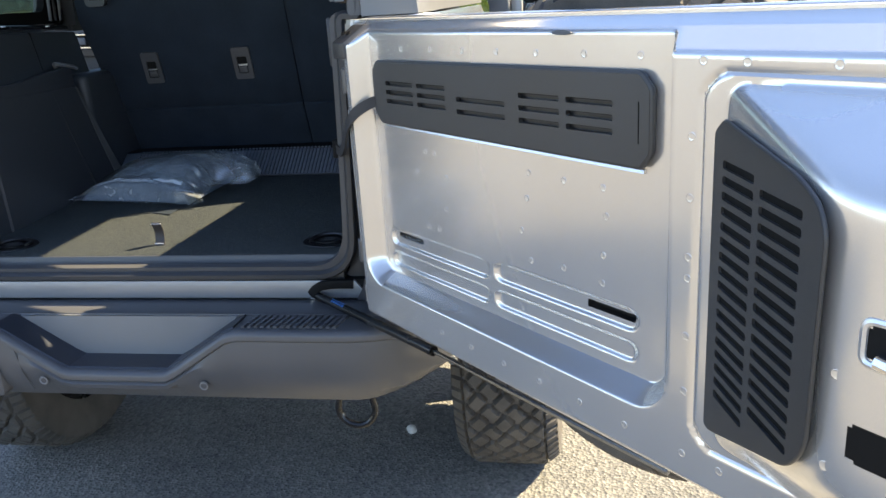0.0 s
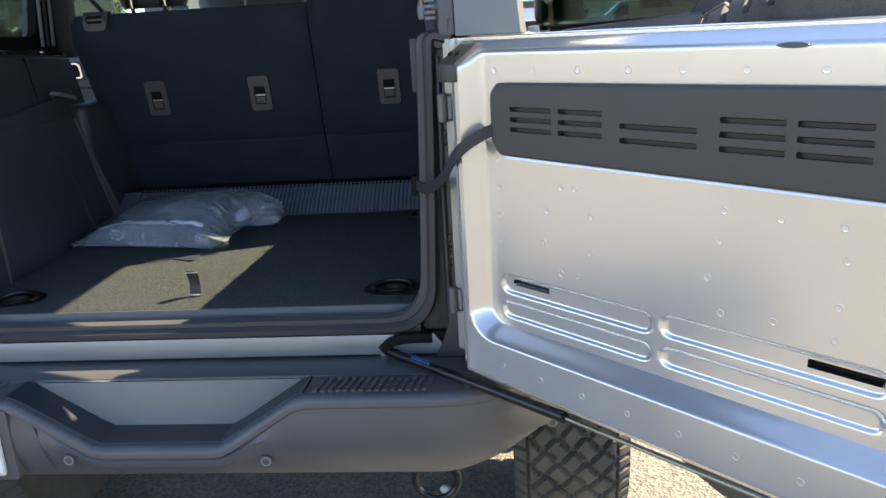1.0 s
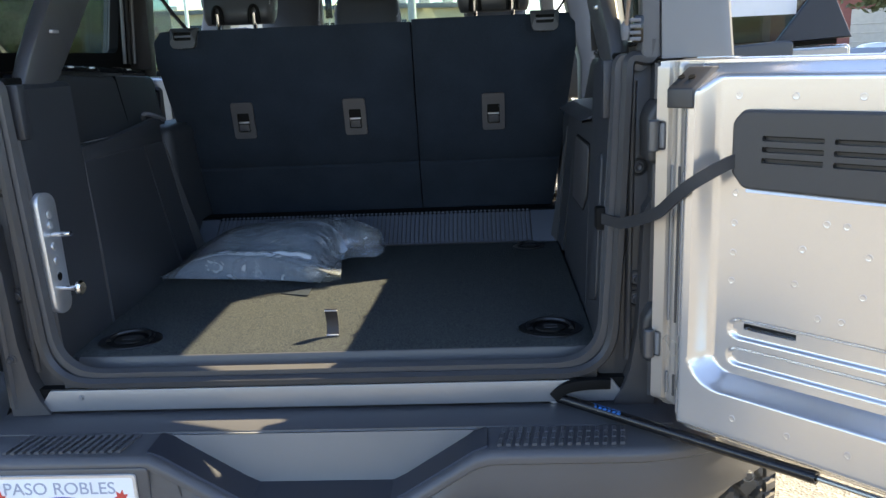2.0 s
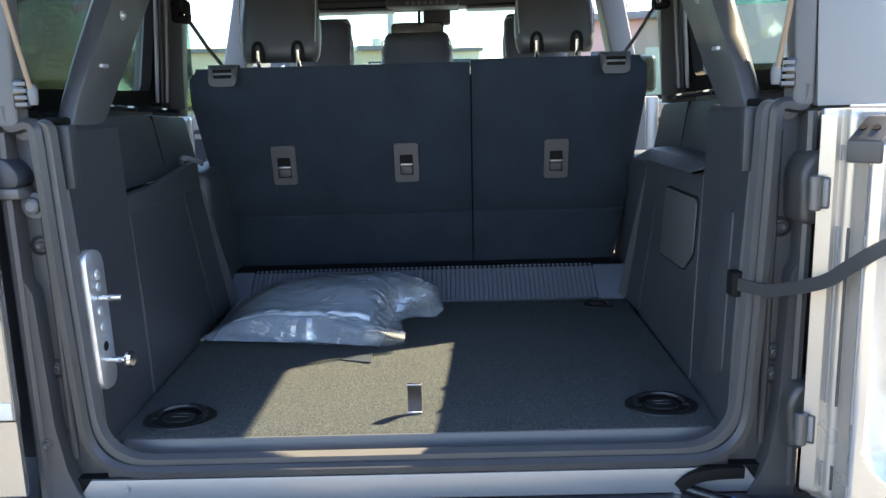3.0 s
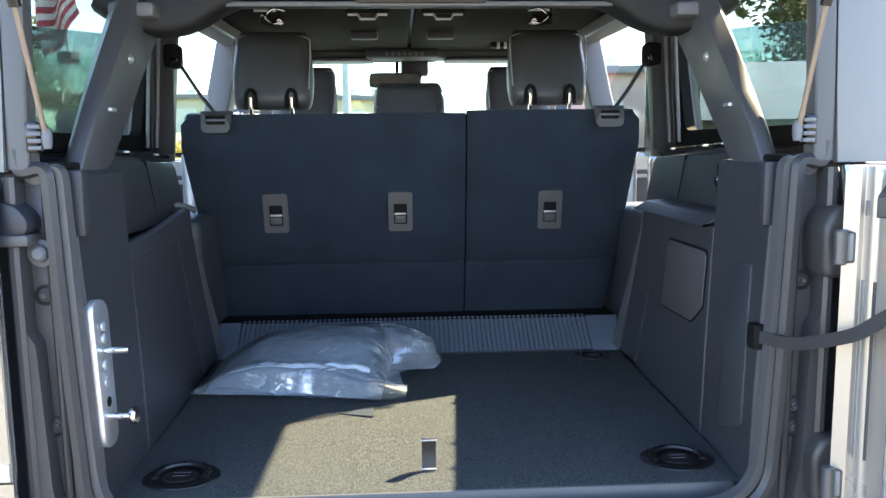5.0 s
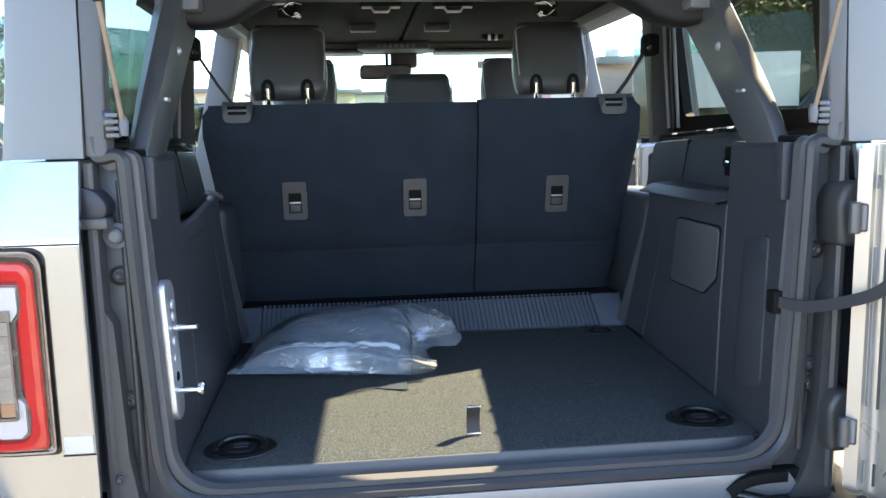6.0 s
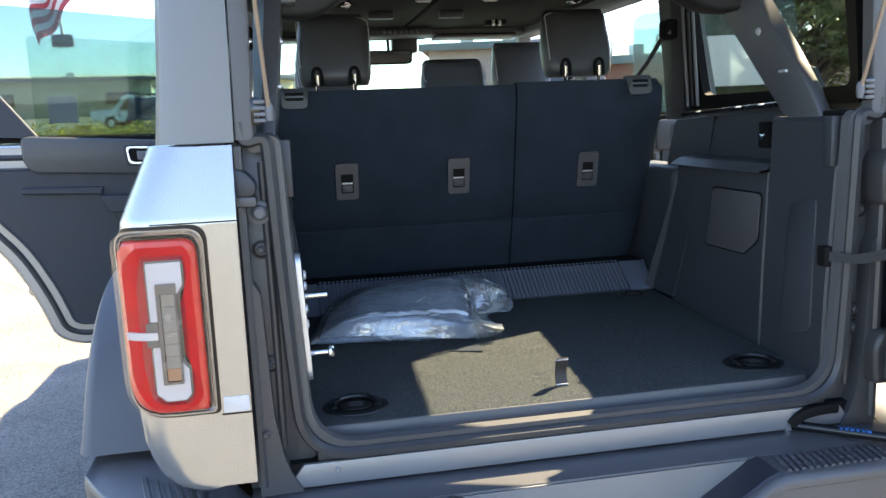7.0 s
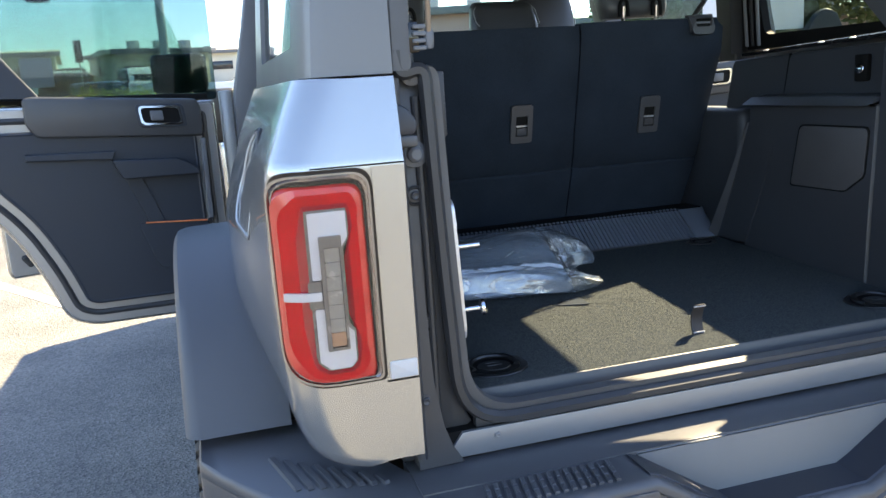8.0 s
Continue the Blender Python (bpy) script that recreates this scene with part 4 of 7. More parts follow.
def hardtop(s):
    # rear post, with the corner and the frame of the quarter window
    secs = []
    for z, t in ((1.662, 0.0), (1.80, 0.35), (1.95, 0.6), (2.20, 1.0)):
        xi, xo, yr = 0.7185 - 0.006 * t, 0.868 - 0.035 * t, -0.022 + 0.03 * t
        secs.append([(s * xi, yr, z), (s * (xo - 0.035), yr - 0.002, z), (s * (xo - 0.012), yr + 0.008, z), (s * xo, yr + 0.035, z), (s * xo, yr + 0.20, z),
                     (s * (xo - 0.025), yr + 0.20, z), (s * (xo - 0.035), yr + 0.05, z), (s * xi, yr + 0.035, z)])
    post = P("hardtop_post", loft(secs), HARDTOP, label="smooth silver-grey hardtop rear post", sharp=30)
    # inner gasket frame of the hatch opening
    bm = sweep([(s * 0.700, 0.006, 1.665), (s * 0.694, 0.010, 1.9), (s * 0.688, 0.025, 2.20)], round_poly([(-0.019, -0.02), (0.019, -0.02), (0.019, 0.02), (-0.019, 0.02)], 0.008, 3), up=(0, -1, 0))
    P("hatch_frame", bm, SCUFF, post, "dark grey hatch frame moulding")
    # side frame round the quarter glass: opening y 0.40 to 1.08, z 1.715 to 2.02
    xs = lambda z: 0.866 - 0.09 * (z - 1.66)
    fr = lambda a, b, c: (s * (xs(b) - c), a, b)
    outer = [(0.16, 1.663), (1.20, 1.663), (1.20, 2.20), (0.16, 2.20)]
    hole = round_poly([(0.205, 1.724), (0.975, 1.724), (1.05, 2.16), (0.225, 2.16)], [0.03, 0.03, 0.11, 0.03], 8)
    P("quarter_frame", holed(outer, [hole], 0.0, 0.03, fr), HARDTOP, post)
    trimhole = round_poly([(0.216, 1.735), (0.957, 1.735), (1.020, 2.15), (0.236, 2.15)], [0.03, 0.03, 0.13, 0.03], 8)
    outer2 = [(0.188, 1.690), (1.12, 1.690), (1.12, 2.185), (0.188, 2.185)]
    P("window_gasket", holed(outer2, [trimhole], 0.031, 0.06, fr), BLACK, post, "black window gasket")
    g = P("quarter_glass", prism(hole, 0.012, 0.016, fr), TINT, post, "grey tinted quarter glass")
    g.visible_shadow = False
    # hatch strut and toothed catch
    foot, top = Vector((s * 0.648, -0.012, 1.712)), Vector((s * 0.675, -0.157, 2.26))
    strut = P("hatch_strut", sweep([foot, foot.lerp(top, 0.40)], circle(0.0045, 10), up=(1, 0, 0)), ROD, label="slim hatch gas strut")
    P("strut_cylinder", sweep([foot.lerp(top, 0.385), top], circle(0.010, 12), up=(1, 0, 0)), STEELBLACK, strut)
    P("strut_ball", disc_stack([(0.007, -0.012), (0.009, 0), (0.009, 0.014), (0.005, 0.024)], 12, Matrix.Translation(foot)), TRIMGREY, strut)
    catch = P("hatch_catch", box((s * 0.676 - 0.011, -0.012, 1.694), (s * 0.676 + 0.011, 0.012, 1.746), 0.003), GLOSS, label="toothed black hatch catch")
    for k in range(4):
        zc = 1.7015 + 0.0118 * k
        a, b = sorted((s * 0.655, s * 0.677))
        P("tooth", box((a, -0.021, zc - 0.0036), (b, -0.006, zc + 0.0036), 0.0015), TRIMGREY, catch)
    # belt-line cap behind the bar foot
    P("corner_cap", box((s * 0.664 - 0.022, 0.04, 1.660), (s * 0.664 + 0.022, 0.11, 1.676), 0.006), BLACK)


for n, s in SIDES:
    hardtop(s)

# rear glass, lifted above the opening on its struts
LIFTGLASS = glass("dark_privacy_glass", (0.30, 0.37, 0.45))
fg = lambda a, b, c: (a, 0.02 - b, 2.225 + 0.23 * b + c)
lift = P("lift_up_rear_glass", prism(round_poly([(-0.70, 0.02), (0.70, 0.02), (0.66, 0.56), (-0.66, 0.56)], [0.01, 0.01, 0.06, 0.06], 5), 0.0, 0.005, fg), LIFTGLASS, label="dark tinted rear glass lifted open on two struts")
P("glass_band", holed(round_poly([(-0.705, 0.015), (0.705, 0.015), (0.665, 0.565), (-0.665, 0.565)], [0.01, 0.01, 0.06, 0.06], 5), [round_poly([(-0.63, 0.09), (0.63, 0.09), (0.60, 0.50), (-0.60, 0.50)], 0.05, 5)], -0.004, -0.001, fg), GLOSS, lift, "black painted glass border")
for x in (-0.45, 0.45):
    P("glass_hinge", box((x - 0.035, -0.03, 2.205), (x + 0.035, 0.05, 2.245), 0.006), STEELBLACK, lift)

# roof shell and inner panels
bm = prism(round_poly([(-0.83, 2.195), (0.83, 2.195), (0.81, 2.27), (0.72, 2.31), (-0.72, 2.31), (-0.81, 2.27)], 0.02), 0.0, 2.95, "xz", 0.01)
roof = P("hardtop_roof", bm, HARDTOP, label="silver-grey removable hardtop roof")
for x0, x1, y0, y1 in ((-0.70, -0.006, 1.20, 2.62), (0.006, 0.70, 1.20, 2.62)):
    P("roof_panel_lining", box((x0, y0, 2.158), (x1, y1, 2.192), 0.012), HEADLINER, roof, "black roof panel lining")
P("rear_roof_lining", box((-0.70, 0.44, 2.165), (0.70, 1.185, 2.192), 0.012), HEADLINER, roof)
P("header_beam", box((-0.70, 2.62, 2.128), (0.70, 2.80, 2.20), 0.015), TRIM, roof)
P("mid_beam", box((-0.70, 1.12, 2.130), (0.70, 1.22, 2.19), 0.015), TRIM, roof)


def roof_latch(x, y, z, w=0.075):
    line = [(x - w, y, z), (x - w * 0.5, y, z), (x - w * 0.35, y - 0.005, z - 0.014), (x + w * 0.35, y - 0.005, z - 0.014), (x + w * 0.5, y, z), (x + w, y, z)]
    l = P("roof_latch", sweep(line, circle(0.0045, 8)), ZINC, label="bright metal roof panel latch")
    P("latch_base", box((x - w * 1.1, y, z + 0.004), (x + w * 1.1, y + 0.02, z + 0.018), 0.003), BLACK, l)


for x in (-0.145, 0.085):
    roof_latch(x, 1.09, 2.094, 0.060)
for x in (-0.19, 0.12):
    P("panel_clamp", box((x - 0.055, 1.90, 2.128), (x + 0.055, 1.95, 2.160), 0.008), TRIM, label="black roof panel clamp")
for s in (-1, 1):
    xc = -0.433 if s < 0 else 0.385
    hk = P("hook_housing", box((xc - 0.030, 1.055, 2.060), (xc + 0.030, 1.10, 2.135), 0.006), BLACK, label="black roof hook housing with bright fittings")
    P("latch_hook", sweep(curve([(xc - 0.045 * s, 1.045, 2.098), (xc - 0.012 * s, 1.040, 2.102), (xc + 0.010 * s, 1.036, 2.080), (xc - 0.014 * s, 1.034, 2.060), (xc - 0.034 * s, 1.036, 2.066)], 5), circle(0.0042, 8), up=(0, 1, 0)), LAMPCHROME, hk)
    P("hook_plate", box((xc - 0.046, 1.046, 2.096), (xc + 0.020, 1.056, 2.106), 0.002), ZINC, hk)
    P("hook_cap", disc_stack([(0.013, 0), (0.013, 0.012), (0.008, 0.018)], 14, toward((xc - 0.030 * s, 1.055, 2.068), (0, -1, -0.2))), LAMPCHROME, hk)
    P("hook_screw", disc_stack([(0.006, 0), (0.006, 0.008)], 10, toward((xc + 0.022 * s, 1.055, 2.086), (0, -1, 0))), CHROME, hk)
    # roof rail, pillars and belts
    P("roof_rail_trim", sweep([(s * 0.745, 0.42, 2.145), (s * 0.745, 1.5, 2.15), (s * 0.71, 2.75, 2.15)], round_poly([(-0.05, -0.035), (0.05, -0.035), (0.05, 0.045), (-0.05, 0.045)], 0.02, 3)), TRIMGREY)
    bm = sweep([(s * 0.80, 1.10, 1.66), (s * 0.785, 1.10, 1.85), (s * 0.755, 1.10, 2.18)], round_poly([(-0.045, -0.05), (0.045, -0.05), (0.045, 0.05), (-0.045, 0.05)], 0.015, 3), up=(0, 1, 0))
    pil = P("middle_pillar_trim", bm, PILLARBLACK, label="black plastic pillar trim with seat belt")
    P("belt_guide", box((s * 0.728 - 0.024, 1.045, 1.935), (s * 0.728 + 0.024, 1.11, 2.005), 0.012, 3), BLACK, pil)
    P("guide_bolt", disc_stack([(0.009, 0), (0.009, 0.006), (0.006, 0.009)], 14, toward((s * 0.716, 1.045, 1.958), (-s * 0.3, -1, 0))), CHROME, pil, "bright belt anchor bolt")
    P("belt_tail", sweep([(s * 0.742, 1.042, 1.93), (s * 0.752, 1.042, 1.68)], [(-0.022, -0.002), (0.022, -0.002), (0.022, 0.002), (-0.022, 0.002)], up=(0, 1, 0)), WEBBING, pil, "grey seat belt")
    for dx, m in ((0.030, TRIMGREY), (0.052, PADBLACK), (0.074, TRIMGREY)):
        P("pillar_bead", sweep([(s * (0.762 + dx * 0.3), 1.04 - dx, 1.70), (s * (0.748 + dx * 0.3), 1.045 - dx, 1.92), (s * (0.735 + dx * 0.3), 1.05 - dx, 2.14)], circle(0.006, 8), up=(0, 1, 0)), m, pil)
    P("seat_belt", sweep([(s * 0.722, 1.085, 1.965), (s * 0.66, 1.10, 1.86), (s * 0.60, 1.12, 1.775)], [(-0.0035, -0.012), (0.0035, -0.012), (0.0035, 0.012), (-0.0035, 0.012)], up=(0, 1, 0)), WEBBING, pil, "grey seat belt")
    bm = sweep([(s * 0.87, 2.02, 0.75), (s * 0.86, 2.02, 1.64), (s * 0.80, 2.04, 1.9), (s * 0.745, 2.06, 2.17)], round_poly([(-0.05, -0.06), (0.05, -0.06), (0.05, 0.06), (-0.05, 0.06)], 0.015, 3), up=(0, 1, 0))
    P("front_pillar_trim", bm, TRIMGREY)
    P("pillar_skin", box((s * 0.940 - 0.026, 1.985, 0.76), (s * 0.940 + 0.026, 2.055, 1.672), 0.008), DOORPAINT)
    bm = sweep([(s * 0.80, 3.10, 1.45), (s * 0.77, 2.98, 1.75), (s * 0.72, 2.84, 2.19)], round_poly([(-0.035, -0.05), (0.035, -0.05), (0.035, 0.05), (-0.035, 0.05)], 0.015, 3), up=(0, 1, 0))
    P("windscreen_pillar", bm, TRIMGREY)
    # lower body side below the doors, front wing
    P("rocker_panel", box((s * 0.86 - 0.06, 1.35, 0.55), (s * 0.86 + 0.06, 3.45, 0.78), 0.03), SILVER)
    # wing drawn overlong so that its ground shadow reaches further
    P("front_wing", box((s * 0.80 - 0.16, 3.30, 0.80), (s * 0.80 + 0.16, 5.26, 1.42), 0.06, 4), SILVER)
    P("front_flare", sweep([(s * 1.02, 4.2 - 0.62 * math.cos(a), 0.62 + 0.62 * math.sin(a)) for a in [math.pi * i / 16 for i in range(17)]], round_poly([(-0.10, -0.05), (0.10, -0.05), (0.10, 0.05), (-0.10, 0.05)], 0.02, 3), up=(1, 0, 0)), FLARE)

# windscreen, bonnet, dashboard, mirror
ws = P("windscreen", prism([(-0.74, 0.0), (0.74, 0.0), (0.70, 1.0), (-0.70, 1.0)], 0.0, 0.005, lambda a, b, c: (a, 3.12 - 0.27 * b + c, 1.46 + 0.72 * b)), PANE)
ws.visible_shadow = False
# unseen front drawn overlong and raised to lengthen its ground shadow
P("bonnet", box((-0.82, 3.2, 1.28), (0.82, 5.30, 1.46), 0.04, 4), SILVER)
P("dashboard", box((-0.78, 2.85, 1.18), (0.78, 3.2, 1.46), 0.04, 4), TRIM)
P("front_end", box((-0.88, 5.00, 0.65), (0.88, 5.35, 1.41), 0.04, 4), TRIM)
mir = P("inside_mirror", prism(round_poly([(-0.205, 1.990), (0.060, 1.990), (0.066, 2.064), (-0.200, 2.064)], 0.024), 2.70, 2.73, "xz", 0.006), GLOSS, label="inside rear-view mirror")
P("mirror_face", prism(round_poly([(-0.197, 1.997), (0.052, 1.997), (0.057, 2.057), (-0.192, 2.057)], 0.021), 2.694, 2.6985, "xz"), CHROME, mir)
P("mirror_stem", sweep([(-0.06, 2.73, 2.05), (-0.06, 2.78, 2.15)], circle(0.008, 8), up=(1, 0, 0)), BLACK, mir)
grip = P("roof_grip", box((0.370, 2.27, 2.136), (0.470, 2.33, 2.165), 0.006), BLACK, label="black roof grip bracket")
for x in (0.400, 0.432):
    P("grip_clip", box((x - 0.006, 2.255, 2.130), (x + 0.006, 2.272, 2.168), 0.002), ZINC, grip)
con = P("overhead_console", box((-0.21, 2.50, 2.118), (0.14, 2.68, 2.16), 0.012), TRIM, label="black overhead console")
P("console_pod", box((-0.20, 2.60, 2.122), (0.14, 2.78, 2.127), 0.002), BLACK, con)
P("sensor_pod", box((-0.04, 2.74, 2.05), (0.10, 2.80, 2.14), 0.015), TRIM, con)
for k in range(7):
    P("console_slot", box((-0.115 + 0.028 * k, 2.496, 2.128), (-0.098 + 0.028 * k, 2.502, 2.144), 0.001), TRIMGREY, con)
for s in (-1, 1):
    P("sun_visor", box((s * 0.40 - 0.22, 2.60, 2.112), (s * 0.40 + 0.22, 2.76, 2.127), 0.008), TRIMGREY)
# floor and bulkhead under the cabin
P("cabin_floor", box((-0.80, 1.35, 0.55), (0.80, 3.3, 0.62), 0.01), BLACK)
# added blocks that keep stray sun off the ribbed threshold
for s in (-1, 1):
    P("seat_side_light_block", box((s * 0.71 - 0.07, 0.86, 1.0), (s * 0.71 + 0.09, 1.30, 1.50), 0.03, 3), TRIM)
P("underbody", box((-0.62, 0.1, 0.70), (0.62, 4.5, 0.93), 0.03), BLACK)
P("rear_axle", sweep([(-0.82, 0.81, 0.45), (0.82, 0.81, 0.45)], circle(0.05, 12)), BLACK)

# ---- rear bumper ----
def notch(x):
    """Height of the bumper's front top edge: stepped down in the middle."""
    a = abs(x - 0.008)
    return 0.927 - 0.119 * max(0.0, min(1.0, (0.335 - a) / 0.185))


def front_y(x):
    a = max(0.0, abs(x) - 0.62)
    return -0.212 + 0.42 * (a / 0.505) ** 2.3


def bottom_z(x):
    return 0.712 + 0.11 * max(0.0, (abs(x) - 0.66) / 0.30) ** 1.5 if abs(x) < 1.0 else 0.86


xs = sorted(set([-1.125, -1.12, -1.10, 1.10, 1.12, 1.125] + [round(-1.08 + 0.03 * i, 3) for i in range(73)]))
secs = []
for x in xs:
    e = 0.012 if abs(x) > 1.122 else 0.0
    yf, zt, zb = front_y(x) + e, notch(x) - e - 0.003, bottom_z(x) + e
    back = -0.098 if abs(x) < 0.70 else min(0.34, max(-0.098 + (abs(x) - 0.70) * 2.2, yf + 0.10))
    zmid = min(zt - 0.05, 0.80)
    secs.append([(x, back, zt), (x, yf + 0.013, zt), (x, yf + 0.006, zt - 0.0025), (x, yf - 0.0005, zt - 0.008), (x, yf - 0.003, zt - 0.015), (x, yf - 0.003, zt - 0.026), (x, yf + 0.004, zt - 0.0315), (x, yf - 0.003, (zt - 0.026 + zmid) / 2), (x, yf, zmid), (x, yf + 0.010, 0.76 if zb < 0.74 else zb + 0.02),
                 (x, yf + 0.045, zb), (x, yf + 0.075, zb - 0.004), (x, back + 0.02, zb + 0.02)])
bumper = P("rear_bumper", loft(secs), BUMPER, label="dark grey moulded plastic rear bumper with a step", sharp=35)
poly = [(-0.74, 0.927), (0.74, 0.927), (0.74, 0.78), (-0.74, 0.78)]
P("bumper_deck", prism(poly, -0.106, 0.045, "xz", 0.003), BUMPER, bumper)
P("step_panel", prism(round_poly([(-0.318, 0.9235), (0.334, 0.9235), (0.170, 0.800), (-0.154, 0.800)], [0.004, 0.004, 0.03, 0.03]), -0.1105, -0.104, "xz", 0.002), STEPGREY, bumper, "grey moulded step panel")
secs = []
for i in range(25):
    x = -0.338 + 0.692 * i / 24
    z = notch(x) - 0.0025
    secs.append([(x, -0.1085, z), (x, -0.1085, z + 0.0035), (x, front_y(x) + 0.020, z + 0.0035), (x, front_y(x) + 0.016, z)])
P("step_tread", loft(secs), TREAD, bumper, "dark blue-black step tread", sharp=20)
P("deck_lip", box((-0.62, 0.012, 0.9275), (0.62, 0.04, 0.939), 0.005), BUMPER, bumper)
for k in range(8):
    P("deck_clip", box((-0.54 + 0.15 * k, 0.004, 0.9275), (-0.50 + 0.15 * k, 0.013, 0.934), 0.002), BUMPER, bumper)
# grip ribs on the steps
for x0, x1 in ((-0.625, -0.385), (0.392, 0.635)):
    for i in range(15):
        x = x0 + (x1 - x0) * i / 14
        for y0, y1 in ((-0.116, -0.1392), (-0.1418, -0.1652), (-0.1678, -0.191)):
            a, b = x + 0.18 * (y0 + 0.116), x + 0.18 * (y1 + 0.116)
            bm = prism([(a - 0.0045, y0), (a + 0.0045, y0), (b + 0.0045, y1), (b - 0.0045, y1)], 0.923, 0.9295, "xy", 0.0012, 1)
            P("grip_rib", bm, BUMPER, bumper)
for s in (-1, 1):
    for i in range(8):
        a = i / 7
        x, y = s * (0.80 + 0.185 * a), 0.004 + 0.158 * a
        dx, dy = s * (0.012 + 0.026 * a), 0.036 + 0.12 * a
        bm = sweep([(x, y, 0.9225), (x - dx * 0.06, y - dy * 0.06, 0.926), (x - dx * 0.5, y - dy * 0.5, 0.9265), (x - dx * 0.94, y - dy * 0.94, 0.926), (x - dx, y - dy, 0.9225)], [(-0.0075, -0.004), (0.0075, -0.004), (0.0050, 0.0045), (-0.0050, 0.0045)])
        P("corner_rib", bm, BUMPER, bumper)
# seam beside the plate, sensors
P("face_seam", sweep([(-0.275, -0.212, 0.865), (-0.262, -0.2135, 0.80), (-0.245, -0.206, 0.745)], circle(0.0015, 6), up=(1, 0, 0)), GRILLE, bumper)
for x, z in ((0.258, 0.769), (-0.205, 0.776), (-0.90, 0.80), (0.90, 0.80)):
    y = front_y(x) - 0.002
    sn = P("parking_sensor", disc_stack([(0.0135, 0.0), (0.0135, 0.0025), (0.0105, 0.0035), (0.010, 0.002), (0.0082, 0.002), (0.0078, 0.0035), (0.004, 0.0038)], 20, toward((x, y + 0.003, z), (0, -1, -0.1))), BUMPER, bumper, "round parking sensor")
    P("sensor_ring", disc_stack([(0.0118, 0.003), (0.0118, 0.0048), (0.0094, 0.0048), (0.0094, 0.003)], 20, toward((x, y + 0.003, z), (0, -1, -0.1))), STEPGREY, bumper)
# towing loop and bracket
ring = [(0.623 + 0.052 * math.sin(a), -0.085, 0.642 - 0.052 * math.cos(a)) for a in [math.radians(-115 + 230 * i / 20) for i in range(21)]]
ring = [(ring[0][0], -0.085, 0.735)] + ring + [(ring[-1][0], -0.085, 0.735)]
P("tow_loop", sweep(ring, circle(0.009, 10), up=(0, 1, 0)), STEELBLACK, bumper, "dark steel towing loop")
P("lower_valance", box((-0.30, -0.10, 0.695), (0.05, 0.02, 0.715), 0.005), TRIMGREY, bumper)

# plate on the bumper
plate = P("number_plate", prism(rect(-0.668, -0.355, 0.745, 0.893, 0.008), -0.2235, -0.219, "xz", 0.001), WHITE, bumper, "white dealer plate with red leaves")
P("plate_surround", prism(rect(-0.70, -0.33, 0.728, 0.905, 0.012), -0.219, -0.18, "xz", 0.004), BUMPER, bumper)
P("plate_border", holed(rect(-0.6685, -0.3545, 0.7445, 0.8935, 0.008), [rect(-0.663, -0.360, 0.750, 0.888, 0.006)], -0.2255, -0.2237, lambda a, b, c: (a, c, b)), ZINC, plate)
oval = [(-0.512 + 0.060 * math.cos(a), 0.822 + 0.024 * math.sin(a)) for a in [2 * math.pi * i / 28 for i in range(28)]]
P("plate_oval", prism(oval, -0.2252, -0.2237, "xz"), BLUE, plate)
oval = [(-0.512 + 0.034 * math.cos(a), 0.822 + 0.009 * math.sin(a)) for a in [2 * math.pi * i / 20 for i in range(20)]]
P("plate_oval_mark", prism(oval, -0.2258, -0.2253, "xz"), WHITE, plate)
for x in (-0.388, -0.642):
    pts = [(x + (0.016 if i % 2 else 0.009) * math.cos(a), 0.842 + (0.019 if i % 2 else 0.010) * math.sin(a)) for i, a in enumerate([2 * math.pi * k / 14 for k in range(14)])]
    P("plate_leaf", prism(pts, -0.2252, -0.2237, "xz"), LEAFRED, plate)
txt = bpy.data.curves.new("plate_lettering", "FONT")
txt.body, txt.size, txt.align_x, txt.extrude = "PASO ROBLES", 0.038, "CENTER", 0.0004
tob = new("plate_lettering", txt)
tob.matrix_world = pose(-0.515, -0.2242, 0.852, 90, 0, 0)
bpy.context.view_layer.update()
wme = bpy.data.meshes.new_from_object(tob.evaluated_get(bpy.context.evaluated_depsgraph_get()))
wmat = tob.matrix_world.copy()
bpy.data.objects.remove(tob)
wme.transform(wmat)
wme.materials.clear()
wme.materials.append(GREYINK)
words = new("plate_lettering", wme)
words.parent = plate
for k in range(9):
    P("plate_bar", box((-0.64 + 0.028 * k, -0.2252, 0.755), (-0.62 + 0.028 * k, -0.2237, 0.766), 0.0), GREYINK, plate)


